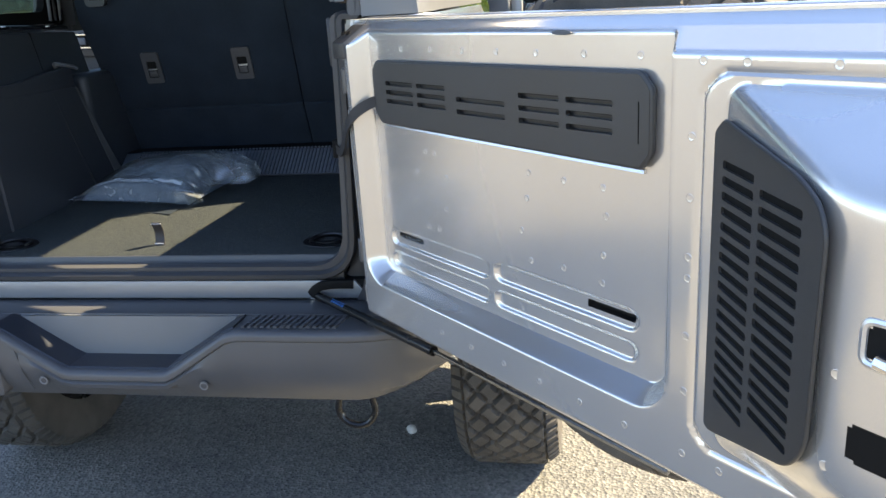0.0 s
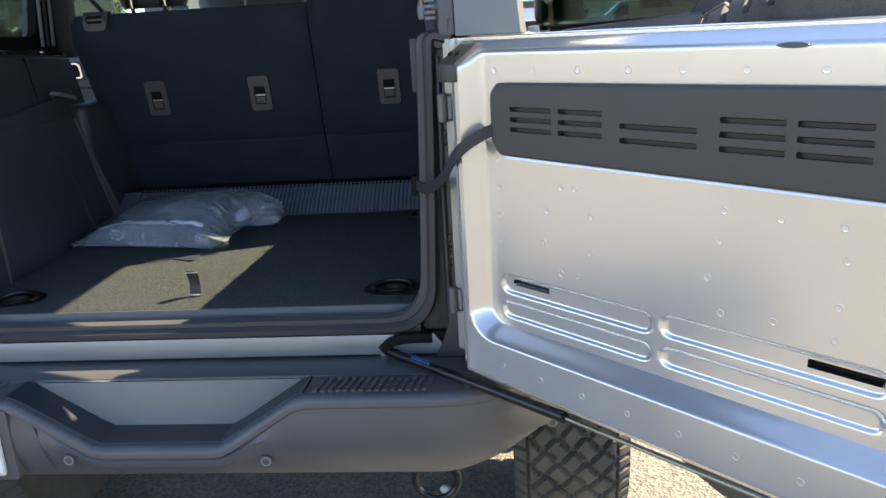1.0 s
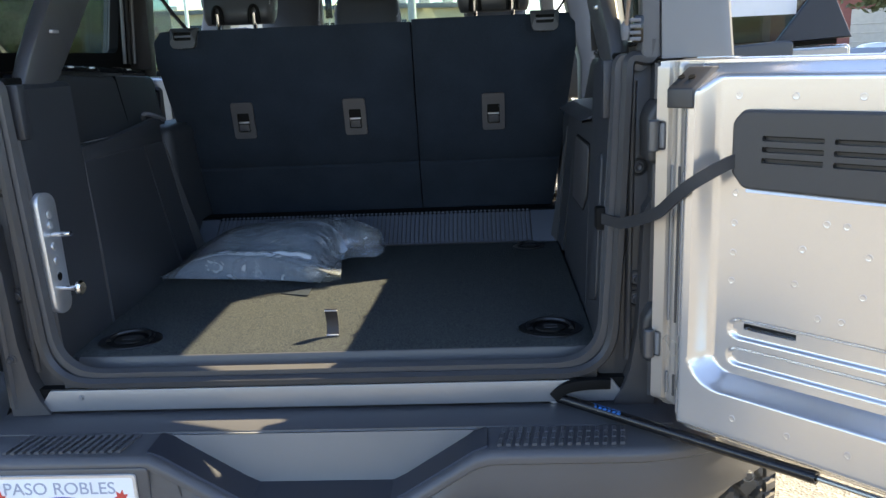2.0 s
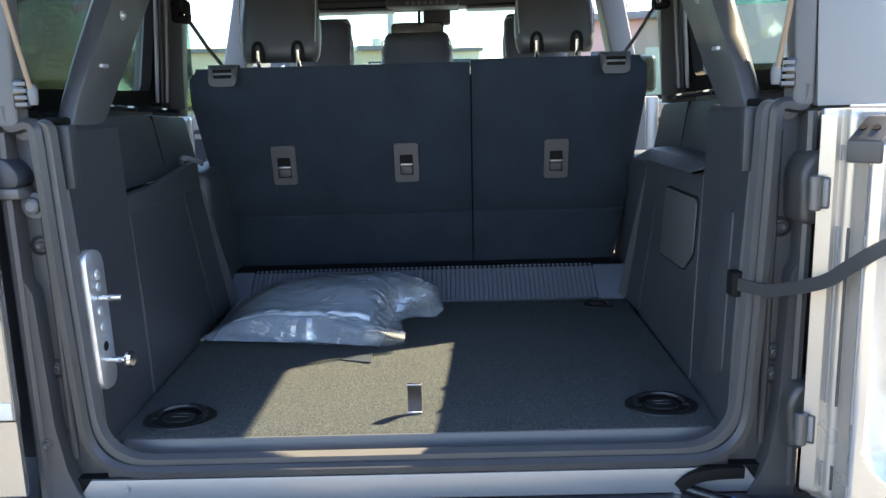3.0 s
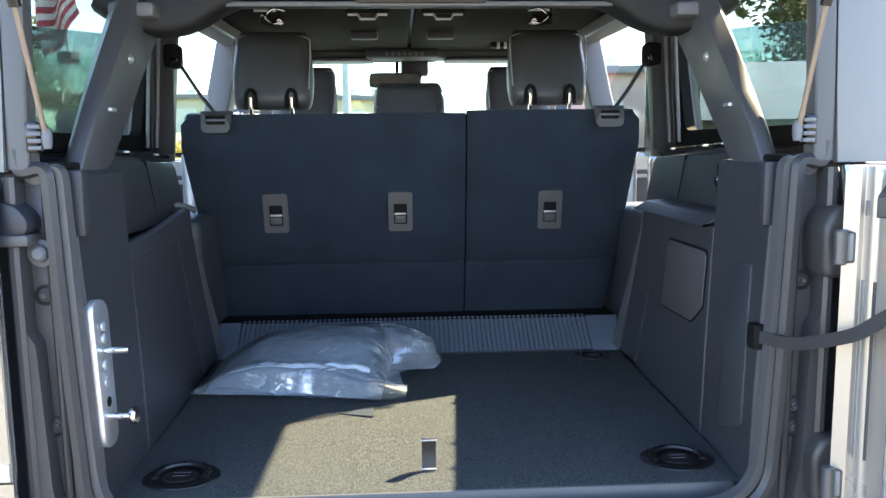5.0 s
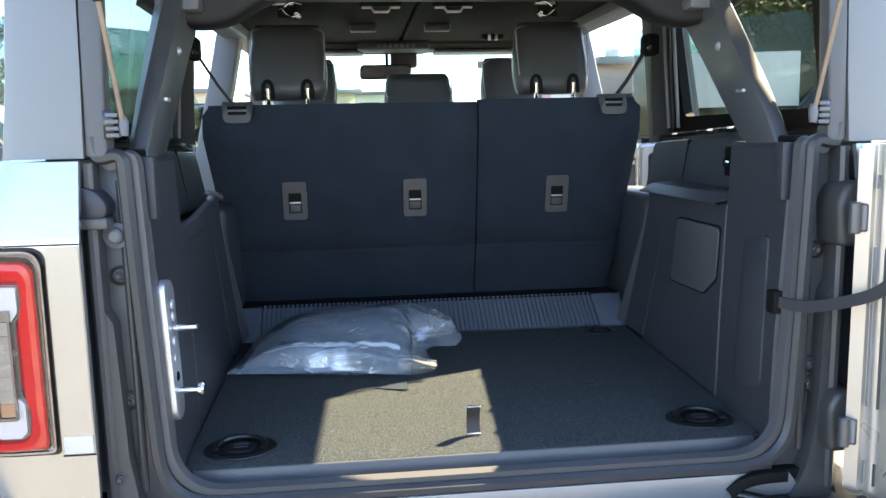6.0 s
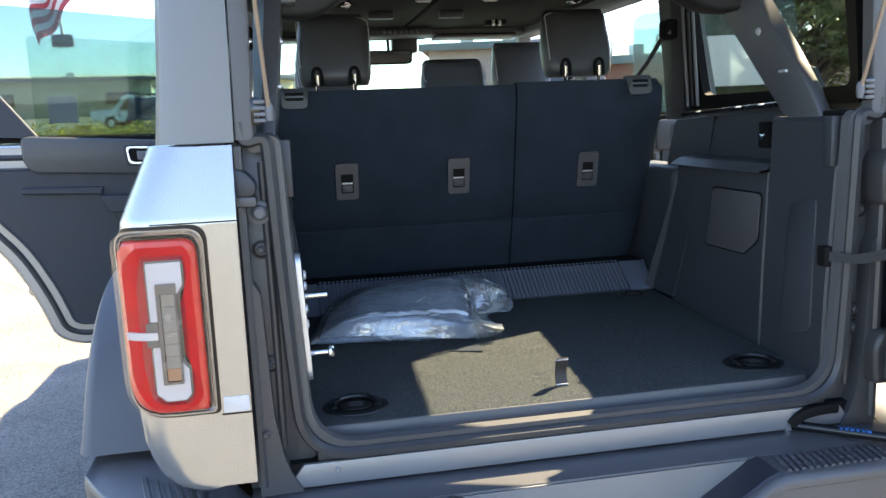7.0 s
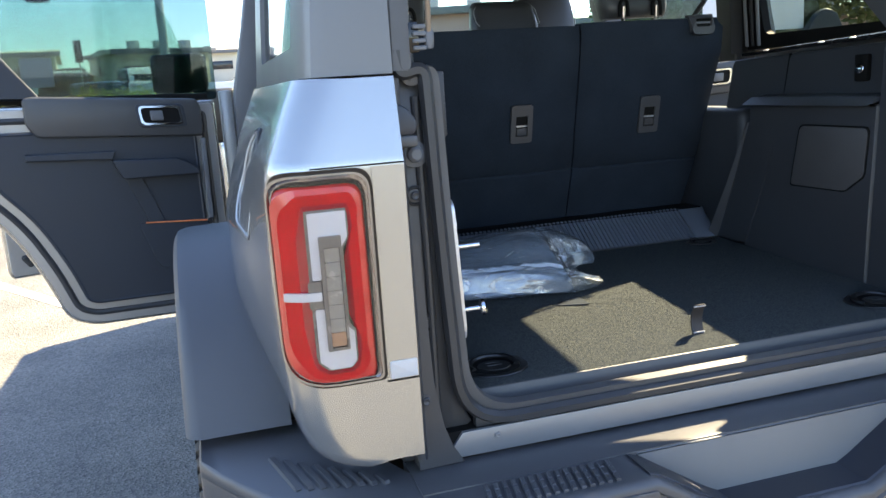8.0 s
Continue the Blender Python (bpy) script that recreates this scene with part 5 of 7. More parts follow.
# ---- tail lamps ----
def tail_lamp(s):
    def f(a, z, c):
        """a: along the lamp from its inner edge, round the corner of the body; c: out of the body."""
        a = a if a < 0.088 else 0.088 + (a - 0.088) * 1.24
        if a <= 0.103:
            return (s * (0.779 + a), -0.058 - c, z)
        t = min(math.pi / 2, (a - 0.103) / 0.0675)
        nx, ny = math.sin(t) / 0.060, -math.cos(t) / 0.075
        k = c / math.hypot(nx, ny)
        return (s * (0.882 + 0.060 * math.sin(t) + nx * k), -0.058 + 0.075 * (1 - math.cos(t)) + ny * k, z)

    def grow(poly):
        out = []
        for i in range(len(poly)):
            p, q = Vector(poly[i]), Vector(poly[(i + 1) % len(poly)])
            k = max(1, int((q - p).length / 0.012))
            out += [tuple(p.lerp(q, j / k)) for j in range(k)]
        return out

    def plate_on(poly, holes, c0, c1):
        bm = holed(grow(poly), [grow(h) for h in holes], c0, c1, lambda a, b, c: (a, b, c))
        for e in range(12):
            cut = 0.088 + 0.0066 * e
            bmesh.ops.bisect_plane(bm, geom=list(bm.verts) + list(bm.edges) + list(bm.faces), plane_co=(cut, 0, 0), plane_no=(1, 0, 0))
        for v in bm.verts:
            v.co = Vector(f(*v.co))
        return bm

    def shape(k):
        """The lamp's outline drawn in by k."""
        return round_poly([(k, 1.140 + k), (0.160 - k, 1.140 + k), (0.163 - k, 1.514 - k), (k, 1.514 - k)], [0.012, max(0.02, 0.075 - k), 0.042, 0.034], 6)
    red_out = round_poly([(0.018, 1.152), (0.152, 1.152), (0.154, 1.490), (0.020, 1.490)], [0.014, 0.068, 0.034, 0.028], 6)
    upper = round_poly([(0.107, 1.334), (0.107, 1.446), (0.051, 1.446), (0.051, 1.402), (0.0625, 1.385), (0.0625, 1.407), (0.0975, 1.407), (0.0975, 1.334)], 0.002, 2)
    lower = round_poly([(0.107, 1.284), (0.0975, 1.284), (0.0975, 1.211), (0.0625, 1.211), (0.0625, 1.250), (0.052, 1.238), (0.052, 1.188), (0.062, 1.177), (0.096, 1.177), (0.107, 1.192)], 0.002, 2)
    well = round_poly([(0.048, 1.186), (0.060, 1.173), (0.098, 1.173), (0.111, 1.190), (0.111, 1.450), (0.047, 1.450), (0.047, 1.400), (0.058, 1.383), (0.058, 1.252), (0.048, 1.240)], 0.003, 2)
    lamp = P("tail_lamp", plate_on(shape(0.0), [], -0.008, 0.0135), LAMPBLACK, label="red and clear tail lamp in a black housing")
    P("lamp_frame", plate_on(shape(0.006), [red_out], 0.012, 0.019), LAMPBLACK, lamp, "gloss black frame")
    P("frame_step", plate_on(shape(0.006), [shape(0.0095)], 0.019, 0.0225), LAMPCHROME, lamp, "bright frame line")
    P("inner_frame_line", plate_on(shape(0.0125), [shape(0.0140)], 0.0185, 0.0205), LAMPCHROME, lamp, "bright frame line")
    P("edge_reflector", plate_on(rect(0.1530, 0.1565, 1.215, 1.430, 0.001), [], 0.0185, 0.0205), REDDARK, lamp, "dark red edge strip")
    # faceted red lens: it rises from the frame to a ridge, then falls into the well
    mid = (0.080, 1.315)

    def spread(poly, n=88):
        out = []
        for i in range(n):
            a = 2 * math.pi * (i + 0.5) / n
            dx, dz, best = math.cos(a) * 0.45, math.sin(a), 0.0
            for (x0, z0), (x1, z1) in zip(poly, poly[1:] + poly[:1]):
                det = dx * (z0 - z1) - dz * (x0 - x1)
                if abs(det) < 1e-9:
                    continue
                t = ((x0 - mid[0]) * (z0 - z1) - (z0 - mid[1]) * (x0 - x1)) / det
                q = (dx * (z0 - mid[1]) - dz * (x0 - mid[0])) / det
                if -1e-6 <= q <= 1 + 1e-6 and t > best:
                    best = t
            out.append((mid[0] + dx * best, mid[1] + dz * best))
        return out
    po, pi = spread(list(red_out)), spread(list(well))
    ridge_line = [(o[0] * 0.66 + w[0] * 0.34, o[1] * 0.66 + w[1] * 0.34) for o, w in zip(po, pi)]
    rim_line = [(o[0] * 0.90 + w[0] * 0.10, o[1] * 0.90 + w[1] * 0.10) for o, w in zip(po, pi)]
    foot_line = [(o[0] * 0.22 + w[0] * 0.78, o[1] * 0.22 + w[1] * 0.78) for o, w in zip(po, pi)]
    bm = loft([[f(a, b, c) for a, b in ring] for ring, c in ((po, 0.010), (po, 0.0165), (rim_line, 0.0225), (ridge_line, 0.0250), (foot_line, 0.0235))], cap=False)
    lens = P("red_lens", bm, RED, lamp, "glossy red lens", sharp=12)
    # paler and deeper reds paint light and shade onto the lens facets
    P("lens_rim", loft([[f(a, b, c) for a, b in ring] for ring, c in ((po, 0.0168), (rim_line, 0.0229), (ridge_line, 0.0253))], closed=True, cap=False), REDLIT, lens, "red lens rim coloured paler as if lit", sharp=12)
    P("lens_wall", loft([[f(a, b, c) for a, b in ring] for ring, c in ((foot_line, 0.0235), (pi, 0.0165), (pi, 0.010))], cap=False), REDSHADE, lens, "inner lens wall coloured deeper red for shade", sharp=12)
    # polished slope between the outer frame and the lens
    ps = spread(list(shape(0.0095)))
    pm = [(o[0] * 0.5 + q[0] * 0.5, o[1] * 0.5 + q[1] * 0.5) for o, q in zip(ps, po)]
    P("polished_bezel", loft([[f(a, b, c) for a, b in ring] for ring, c in ((ps, 0.0215), (pm, 0.0185), (po, 0.0150))], cap=False), LAMPCHROME, lamp, "smoked chrome bezel", sharp=12)
    P("lamp_well", plate_on(well, [], 0.008, 0.016), LAMPGREY, lamp)
    for w in (upper, lower):
        P("white_reflector", plate_on(w, [], 0.016, 0.023), WHITELENS, lamp, "white reflector")
    P("lamp_bar_bezel", plate_on(rect(0.0625, 0.0975, 1.211, 1.407, 0.002), [rect(0.0665, 0.0915, 1.216, 1.388, 0.002)], 0.016, 0.030), LAMPGREY, lamp)
    for k in range(7):
        z0 = 1.2175 + 0.0242 * k
        P("lamp_segment", plate_on(rect(0.0670, 0.0910, z0, z0 + 0.0235, 0.002), [], 0.016, 0.026), AMBER if k == 0 else SEGMENT, lamp)
    P("tick_bezel", plate_on(rect(0.0985, 0.112, 1.286, 1.332, 0.002), [], 0.016, 0.0265), LAMPGREY, lamp)
    cover = P("clear_cover", plate_on(shape(0.009), [], 0.0305, 0.0325), CLEAR, lamp, "clear outer lens")
    cover.visible_shadow = False
    P("side_marker", plate_on(rect(0.099, 0.138, 1.300, 1.3145, 0.002), [], 0.023, 0.029), WHITELENS, lamp, "white marker strip")


for n, s in SIDES:
    tail_lamp(s)


# ---- tailgate, swung wide open ----
RT2 = math.sqrt(0.5)
def gl(u, z, n):
    """A place on the open gate: u along it from the hinge, n out of its inner face."""
    return ((0.565 + u / RT2) / 2 - n * RT2, (0.565 - u / RT2) / 2 - n * RT2, z)


def sd_rect(u, z, u0, u1, z0, z1, r):
    dx, dz = abs(u - (u0 + u1) / 2) - (u1 - u0) / 2 + r, abs(z - (z0 + z1) / 2) - (z1 - z0) / 2 + r
    return math.hypot(max(dx, 0), max(dz, 0)) + min(max(dx, dz), 0) - r


SLOTS = ((0.738, 1.088, 1.164, 1.199), (0.738, 1.086, 1.1125, 1.1435), (1.110, 1.462, 1.168, 1.203), (1.110, 1.460, 1.1145, 1.1465))
CUTS = ((0.762, 0.856, 1.1815, 1.1915), (1.352, 1.454, 1.1805, 1.1925))


def pod(u, z):
    """The raised pod that carries the tall vent, as height over the gate."""
    left = (u - 1.640) * 0.60
    top = (1.573 - z) * 1.55
    low = (z - 1.062) * 0.9 + 0.25 * max(0, u - 1.70)
    a = [left, top, low, 0.128 + 0.02 * (u - 1.85), (2.03 - u) * 3]
    k = 90.0
    return max(0.0, -math.log(sum(math.exp(-k * v) for v in a)) / k)


def relief(u, z):
    ring = 0.040
    d = sd_rect(u, z, 0.676, 1.552, 1.0655, 1.70, 0.066)
    wide = 0.027
    h = ring * (0.25 * smooth(-wide, 0.0, d) + 0.75 * max(0.0, min(1.0, 1 + d / wide)))
    h = min(h, -0.030 + max(0, 1.652 - z) * 1.55 + 0.0)
    h = min(h, -0.028 + max(0.0, u - 0.612) * 1.5)
    h -= 0.03 * smooth(0.985, 0.962, z)
    if u < 0.64:
        h -= 0.006 * smooth(0.006, 0.002, abs(u - 0.588)) - 0.004 * smooth(0.010, 0.004, abs(u - 0.606))
    for u0, u1, z0, z1 in SLOTS:
        if u0 - 0.03 < u < u1 + 0.03 and z0 - 0.02 < z < z1 + 0.02:
            e = sd_rect(u, z, u0, u1, z0, z1, (z1 - z0) / 2 * 0.98)
            h -= 0.0055 * smooth(0.0035, -0.0035, e)
    for u0, u1, z0, z1 in CUTS:
        e = sd_rect(u, z, u0, u1, z0, z1, 0.003)
        if e < 0:
            h -= 0.012
    if u > 1.585:
        e = sd_rect(u, z, 1.600, 2.05, 1.050, 1.586, 0.045)
        h -= 0.004 * smooth(0.005, 0.001, abs(e))
        if e < 0:
            h += 0.001 + pod(u, z)
    return h


def gate_skin():
    bm = bmesh.new()
    us = [0.556 + 0.005 * i for i in range(298)]
    zs = [0.960 + 0.0045 * i for i in range(21)] + [1.0545 + 0.002 * i for i in range(80)] + [1.2165 + 0.0045 * i for i in range(99)]
    V = {}
    for i, u in enumerate(us):
        for j, z in enumerate(zs):
            if sd_rect(u, z, 0.553, 2.045, 0.957, 1.662, 0.035) < 0.006:
                V[i, j] = bm.verts.new(gl(u, z, relief(u, z)))
    for i in range(len(us) - 1):
        for j in range(len(zs) - 1):
            q = [V.get(k) for k in ((i, j), (i + 1, j), (i + 1, j + 1), (i, j + 1))]
            if all(q):
                fc = bm.faces.new(q)
                uc, zc = (us[i] + us[i + 1]) / 2, (zs[j] + zs[j + 1]) / 2
                if any(sd_rect(uc, zc, *c, 0.003) < 0 for c in CUTS) or sd_rect(uc, zc, 1.897, 1.99, 1.331, 1.369, 0.01) < 0 or sd_rect(uc, zc, 1.887, 1.98, 1.214, 1.256, 0.01) < 0:
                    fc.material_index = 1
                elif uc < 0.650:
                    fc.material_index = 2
    # edges folded back to the outer skin
    rim = [e for e in bm.edges if e.is_boundary]
    ext = bmesh.ops.extrude_edge_only(bm, edges=rim)
    for v in ext["geom"]:
        if isinstance(v, bmesh.types.BMVert):
            u, n0 = (v.co.x - v.co.y) * RT2, (0.565 - v.co.x - v.co.y) * RT2
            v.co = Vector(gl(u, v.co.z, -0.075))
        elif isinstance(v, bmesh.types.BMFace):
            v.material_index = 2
    return bm


# third material shades the hinge flange and folded edges by colour
gate = P("tailgate", gate_skin(), [GATEPAINT, BLACK, EDGESHADE], label="silver painted inner face of the open tailgate", sharp=40)
P("outer_skin", prism(round_poly([(0.552, 0.957), (2.046, 0.957), (2.046, 1.661), (0.552, 1.661)], 0.035), -0.105, -0.072, gl, 0.008), SILVER, gate)

# upper charcoal vent panel
outer = round_poly([(0.757, 1.446), (1.476, 1.440), (1.494, 1.461), (1.494, 1.553), (1.475, 1.574), (0.752, 1.571), (0.737, 1.553), (0.737, 1.470)], 0.006, 3)
holes = []
for u0, u1, rows in ((0.787, 0.889, (1.530, 1.5115, 1.493)), (0.904, 1.000, (1.530, 1.5115, 1.493)), (1.035, 1.176, (1.512, 1.489)), (1.212, 1.311, (1.530, 1.509, 1.488)), (1.326, 1.425, (1.530, 1.509, 1.488))):
    for z in rows:
        holes.append(rect(u0, u1, z - 0.0055, z + 0.0035, 0.0028, 3))
panel = P("vent_panel", holed(outer, holes, 0.0015, 0.016, gl), GRILLE, gate, "charcoal slotted plastic vent panel", sharp=30)
# bead added to draw the bright reflection in the gap under the panel
P("gap_glint_bead", sweep([gl(a, b - 0.0085, 0.0015) for a, b in ((0.757, 1.446), (1.00, 1.4445), (1.24, 1.4425), (1.476, 1.440))], [(-0.004, -0.003), (0.004, -0.003), (0.003, 0.004), (-0.003, 0.002)], up=gl(0, 0, 1)), GATEPAINT, gate, "silver bead drawn for the reflection below the panel")
bm = sweep([gl(a, b, 0.010) for a, b in outer], circle(0.0050, 8), closed=True, up=gl(0, 0, 1))
P("vent_panel_edge", bm, GRILLE, gate)
# near-black floors and black upper strips paint the shade inside each slot
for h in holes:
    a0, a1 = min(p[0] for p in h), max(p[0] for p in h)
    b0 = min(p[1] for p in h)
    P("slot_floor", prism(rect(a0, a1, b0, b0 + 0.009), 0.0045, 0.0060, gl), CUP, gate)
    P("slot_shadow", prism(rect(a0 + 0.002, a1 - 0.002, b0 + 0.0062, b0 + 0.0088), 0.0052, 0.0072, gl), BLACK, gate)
P("panel_mark", prism(rect(1.474, 1.4755, 1.475, 1.535), 0.0162, 0.0168, gl), BLACK, gate)

# tall vent on the pod's slanting face
def vl(u, z, c):
    n = 0.046 + (u - 1.640) * 0.60
    return gl(u - c * 0.5, z, n + c)


tall = round_poly([(1.645, 1.528), (1.622, 1.508), (1.604, 1.112), (1.630, 1.088), (1.818, 1.165), (1.846, 1.205), (1.852, 1.450), (1.838, 1.478), (1.80, 1.496)],
                  [0.006, 0.008, 0.008, 0.01, 0.02, 0.03, 0.02, 0.015, 0.015], 4)
holes, recess = [], []
for k in range(17):
    z = 1.474 - 0.0199 * k
    holes.append(round_poly([(1.648, z - 0.0058), (1.721, z - 0.0075), (1.721, z + 0.0040), (1.648, z + 0.0055)], 0.004, 3))
for k in range(15):
    z = 1.460 - 0.0197 * k
    holes.append(round_poly([(1.734, z - 0.0058), (1.816, z - 0.0070), (1.816, z + 0.0045), (1.734, z + 0.0055)], 0.004, 3))
P("tall_vent", holed(tall, holes, 0.000, 0.0045, vl), GRILLE, gate, "tall charcoal louvred vent cover", sharp=30)
# black sheet stands in for the darkness behind the louvres
back = [(1.725 + (a - 1.725) * 0.93, 1.31 + (b - 1.31) * 0.95) for a, b in tall]
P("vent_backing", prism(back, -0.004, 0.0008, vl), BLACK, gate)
P("vent_edge", sweep([vl(a, b, 0.0018) for a, b in tall], circle(0.0026, 8), closed=True, up=gl(0, 0, 1)), GRILLE, gate)

# dimples and rivets
def rivet_mesh():
    bm = disc_stack([(0.0064, -0.001), (0.0062, 0.0003), (0.0052, 0.0006), (0.0044, 0.0002), (0.0028, 0.0002)], 14)
    me = bpy.data.meshes.new("rivet")
    bmesh.ops.recalc_face_normals(bm, faces=bm.faces)
    bm.to_mesh(me)
    bm.free()
    me.materials.append(GATEPAINT)
    me.shade_smooth()
    return me


RIVET = rivet_mesh()
spots = [(u, 1.598) for u in (0.735, 0.832, 0.936, 1.040, 1.140, 1.242, 1.352, 1.464, 1.600, 1.663, 1.776)]
spots += [(1.586, z) for z in (1.500, 1.417, 1.333, 1.302, 1.215, 1.128, 1.025)]
spots += [(0.770 + 0.1005 * k, 1.024) for k in range(8)] + [(1.650, 1.025)]
spots += [(0.7365, z) for z in (1.430, 1.376, 1.322, 1.270)]
for c in (0.911, 1.303):
    w = 1.0 if c > 1 else 0.55
    spots += [(c - 0.088 * (1 if c > 1 else 0.18), 1.393), (c + 0.088 * (1 if c > 1 else 0.18), 1.393), (c - 0.111 * w * 0.85, 1.346), (c + 0.111 * w * 0.85, 1.348),
              (c - 0.112 * w, 1.284), (c + 0.110 * w * 0.8, 1.281), (c - 0.088 * (1 if c > 1 else 0.22), 1.231), (c + 0.086 * (1 if c > 1 else 0.22), 1.233)]
spots += [(1.303, 1.392), (1.299, 1.238)]
for u, z in spots:
    rv = new("rivet", RIVET)
    rv.matrix_basis = toward(gl(u, z, relief(u, z)), (-RT2, -RT2, 0))
    rv.parent = gate
for u, z in ((1.868, 1.303), (1.864, 1.193)):
    rv = new("rivet", RIVET)
    rv.matrix_basis = toward(gl(u, z, relief(u, z)), (-RT2, -RT2, 0))
    rv.parent = gate

# latch openings near the free edge, top slot, hinge-side bracket
P("latch_frame", sweep([gl(a, b, relief(1.87, b) + 0.002) for a, b in rect(1.893, 1.995, 1.327, 1.373, 0.012)], circle(0.005, 8), closed=True, up=gl(0, 0, 1)), ZINC, gate)
P("latch_bolt", sweep([gl(1.91, 1.335, relief(1.91, 1.335) + 0.004), gl(1.98, 1.327, relief(1.9, 1.33) + 0.012)], circle(0.008, 8)), CHROME, gate)
P("top_drain_slot", prism([(1.307 + 0.022 * math.cos(a), 0.004 * math.sin(a)) for a in [2 * math.pi * i / 20 for i in range(20)]], 0.0, 0.002, lambda a, b, c: gl(a, 1.630 + b, relief(1.3, 1.630 + b) + 0.003 + c)), JAMB, gate)
bk = prism(round_poly([(-0.03, 1.578), (0.046, 1.578), (0.046, 1.612), (-0.005, 1.648), (-0.03, 1.648)], 0.003), 0.622, 0.672, lambda a, b, c: gl(c + 0.2 * (0.046 - a), b, a), 0.003)
brk = P("hinge_bracket", bk, GRILLE, gate, "black plastic corner stop")
for u in (0.648, 0.668):
    P("bracket_hole", disc_stack([(0.006, 0), (0.006, 0.002)], 12, toward(gl(u - 0.012, 1.6305, 0.0205), (-0.41, -0.41, 0.82))), BLACK, gate)
for z in (1.52, 1.10):
    P("hinge_slot", prism(rect(0.5585, 0.577, z - 0.027, z + 0.027, 0.005), -0.05, -0.0265, gl, 0.001), JAMB, gate)
    P("hinge_leaf", prism(rect(0.5595, 0.5745, z - 0.024, z + 0.024, 0.005), -0.045, -0.0245, gl, 0.003), STEPGREY, gate, "bare metal hinge leaf")
    P("hinge_cover", prism(round_poly([(0.688, z - 0.062), (0.742, z - 0.062), (0.742, z + 0.066), (0.702, z + 0.066), (0.684, z + 0.03)], 0.016), -0.055, 0.03, "xz", 0.012, 3), GRILLE, None, "black rubber hinge cover")
    P("hinge_barrel", disc_stack([(0.009, -0.030), (0.011, -0.027), (0.011, 0.027), (0.009, 0.030)], 14, Matrix.Translation(gl(0.556, z, -0.018))), BARGREY, gate, "zinc hinge barrel")

# beads in darker paints draw shading lines along the flange folds
for u, r, m in ((0.592, 0.0040, SILLSHADE), (0.611, 0.0030, JAMB), (0.655, 0.0026, SILLSHADE)):
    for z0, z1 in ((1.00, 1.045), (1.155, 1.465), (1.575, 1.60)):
        P("fold_shade_line", sweep([gl(u, z, relief(u, z) + 0.0005) for z in [z0 + (z1 - z0) * i / 12 for i in range(13)]], circle(r, 8), up=(1, 1, 0)), m, gate)
# spare wheel on the outer face
sp = new("spare_wheel")
sp.parent = suv
sp["label"] = "full-size spare wheel carried outside the tailgate"
sp.matrix_basis = Matrix.Translation(gl(1.29, 1.258, -0.285)) @ Matrix.Rotation(radians(45), 4, "Z")
for nm, me in (("tyre", tyre_me), ("rim", rim_me)):
    o = new(nm, me)
    o.parent = sp

# check strap from the pillar to the gate
line = [(0.604, 0.030, 1.336), (0.616, 0.008, 1.3375), (0.642, -0.050, 1.341), (0.683, -0.149, 1.378), (0.704, -0.195, 1.413), (0.721, -0.226, 1.440), (0.746, -0.250, 1.464), (0.775, -0.254, 1.481), (0.800, -0.249, 1.490)]
P("check_strap", sweep(curve(line, 6), [(-0.002, -0.0115), (0.002, -0.0115), (0.002, 0.0115), (-0.002, 0.0115)]), WEBBING, None, "black webbing check strap")
P("strap_anchor", box((0.598, 0.018, 1.312), (0.620, 0.05, 1.360), 0.004), BLACK)
# gas strut between sill and gate
a, j, b = Vector((0.505, 0.008, 0.940)), Vector((0.912, -0.394, 0.962)), Vector((1.36, -0.84, 0.972))
st = P("gas_strut", sweep([a.lerp(j, 0.02), j], circle(0.0112, 14)), STEELBLACK, None, "black tailgate gas strut")
P("strut_rod", sweep([j, b], circle(0.0050, 10)), DARKROD, st, "dark polished rod")
P("strut_collar", sweep([a.lerp(j, 0.975), a.lerp(j, 1.0)], circle(0.0120, 14)), STEELBLACK, st)
# two rows of small blue marks printed along its top
bm = bmesh.new()
ax = (j - a).normalized()
sx = ax.cross(Vector((0, 0, 1))).normalized()
for row, turn in enumerate((-0.15, 0.62)):
    for k in range(6):
        up_ = Vector((0, 0, 1)) * math.cos(turn) + sx * math.sin(turn)
        q0 = a + ax * (0.112 + 0.0115 * k + 0.006 * row) + up_ * 0.0112
        m4 = Matrix((ax, up_.cross(ax), up_)).transposed().to_4x4()
        bmesh.ops.create_cube(bm, size=1.0, matrix=Matrix.Translation(q0) @ m4 @ Matrix.Diagonal((0.0060 + 0.003 * ((k * 7) % 3) / 2, 0.0052, 0.0006, 1)))
P("strut_sticker", bm, BLUETAPE, st, "blue printed marks", flat=True)
P("strut_end", disc_stack([(0.012, -0.012), (0.014, 0.0), (0.012, 0.012)], 12, Matrix.Translation(a)), ZINC, st)
P("strut_mount", box((0.462, -0.002, 0.928), (0.530, 0.030, 0.950), 0.005), BLACK)
bm = sweep(curve([(0.505, -0.005, 0.945), (0.53, -0.012, 0.968), (0.57, -0.012, 0.976), (0.625, -0.005, 0.974)], 5), round_poly([(-0.010, -0.012), (0.010, -0.012), (0.010, 0.012), (-0.010, 0.012)], 0.004, 2))
P("strut_bracket", bm, BLACK, None, "black strut bracket")


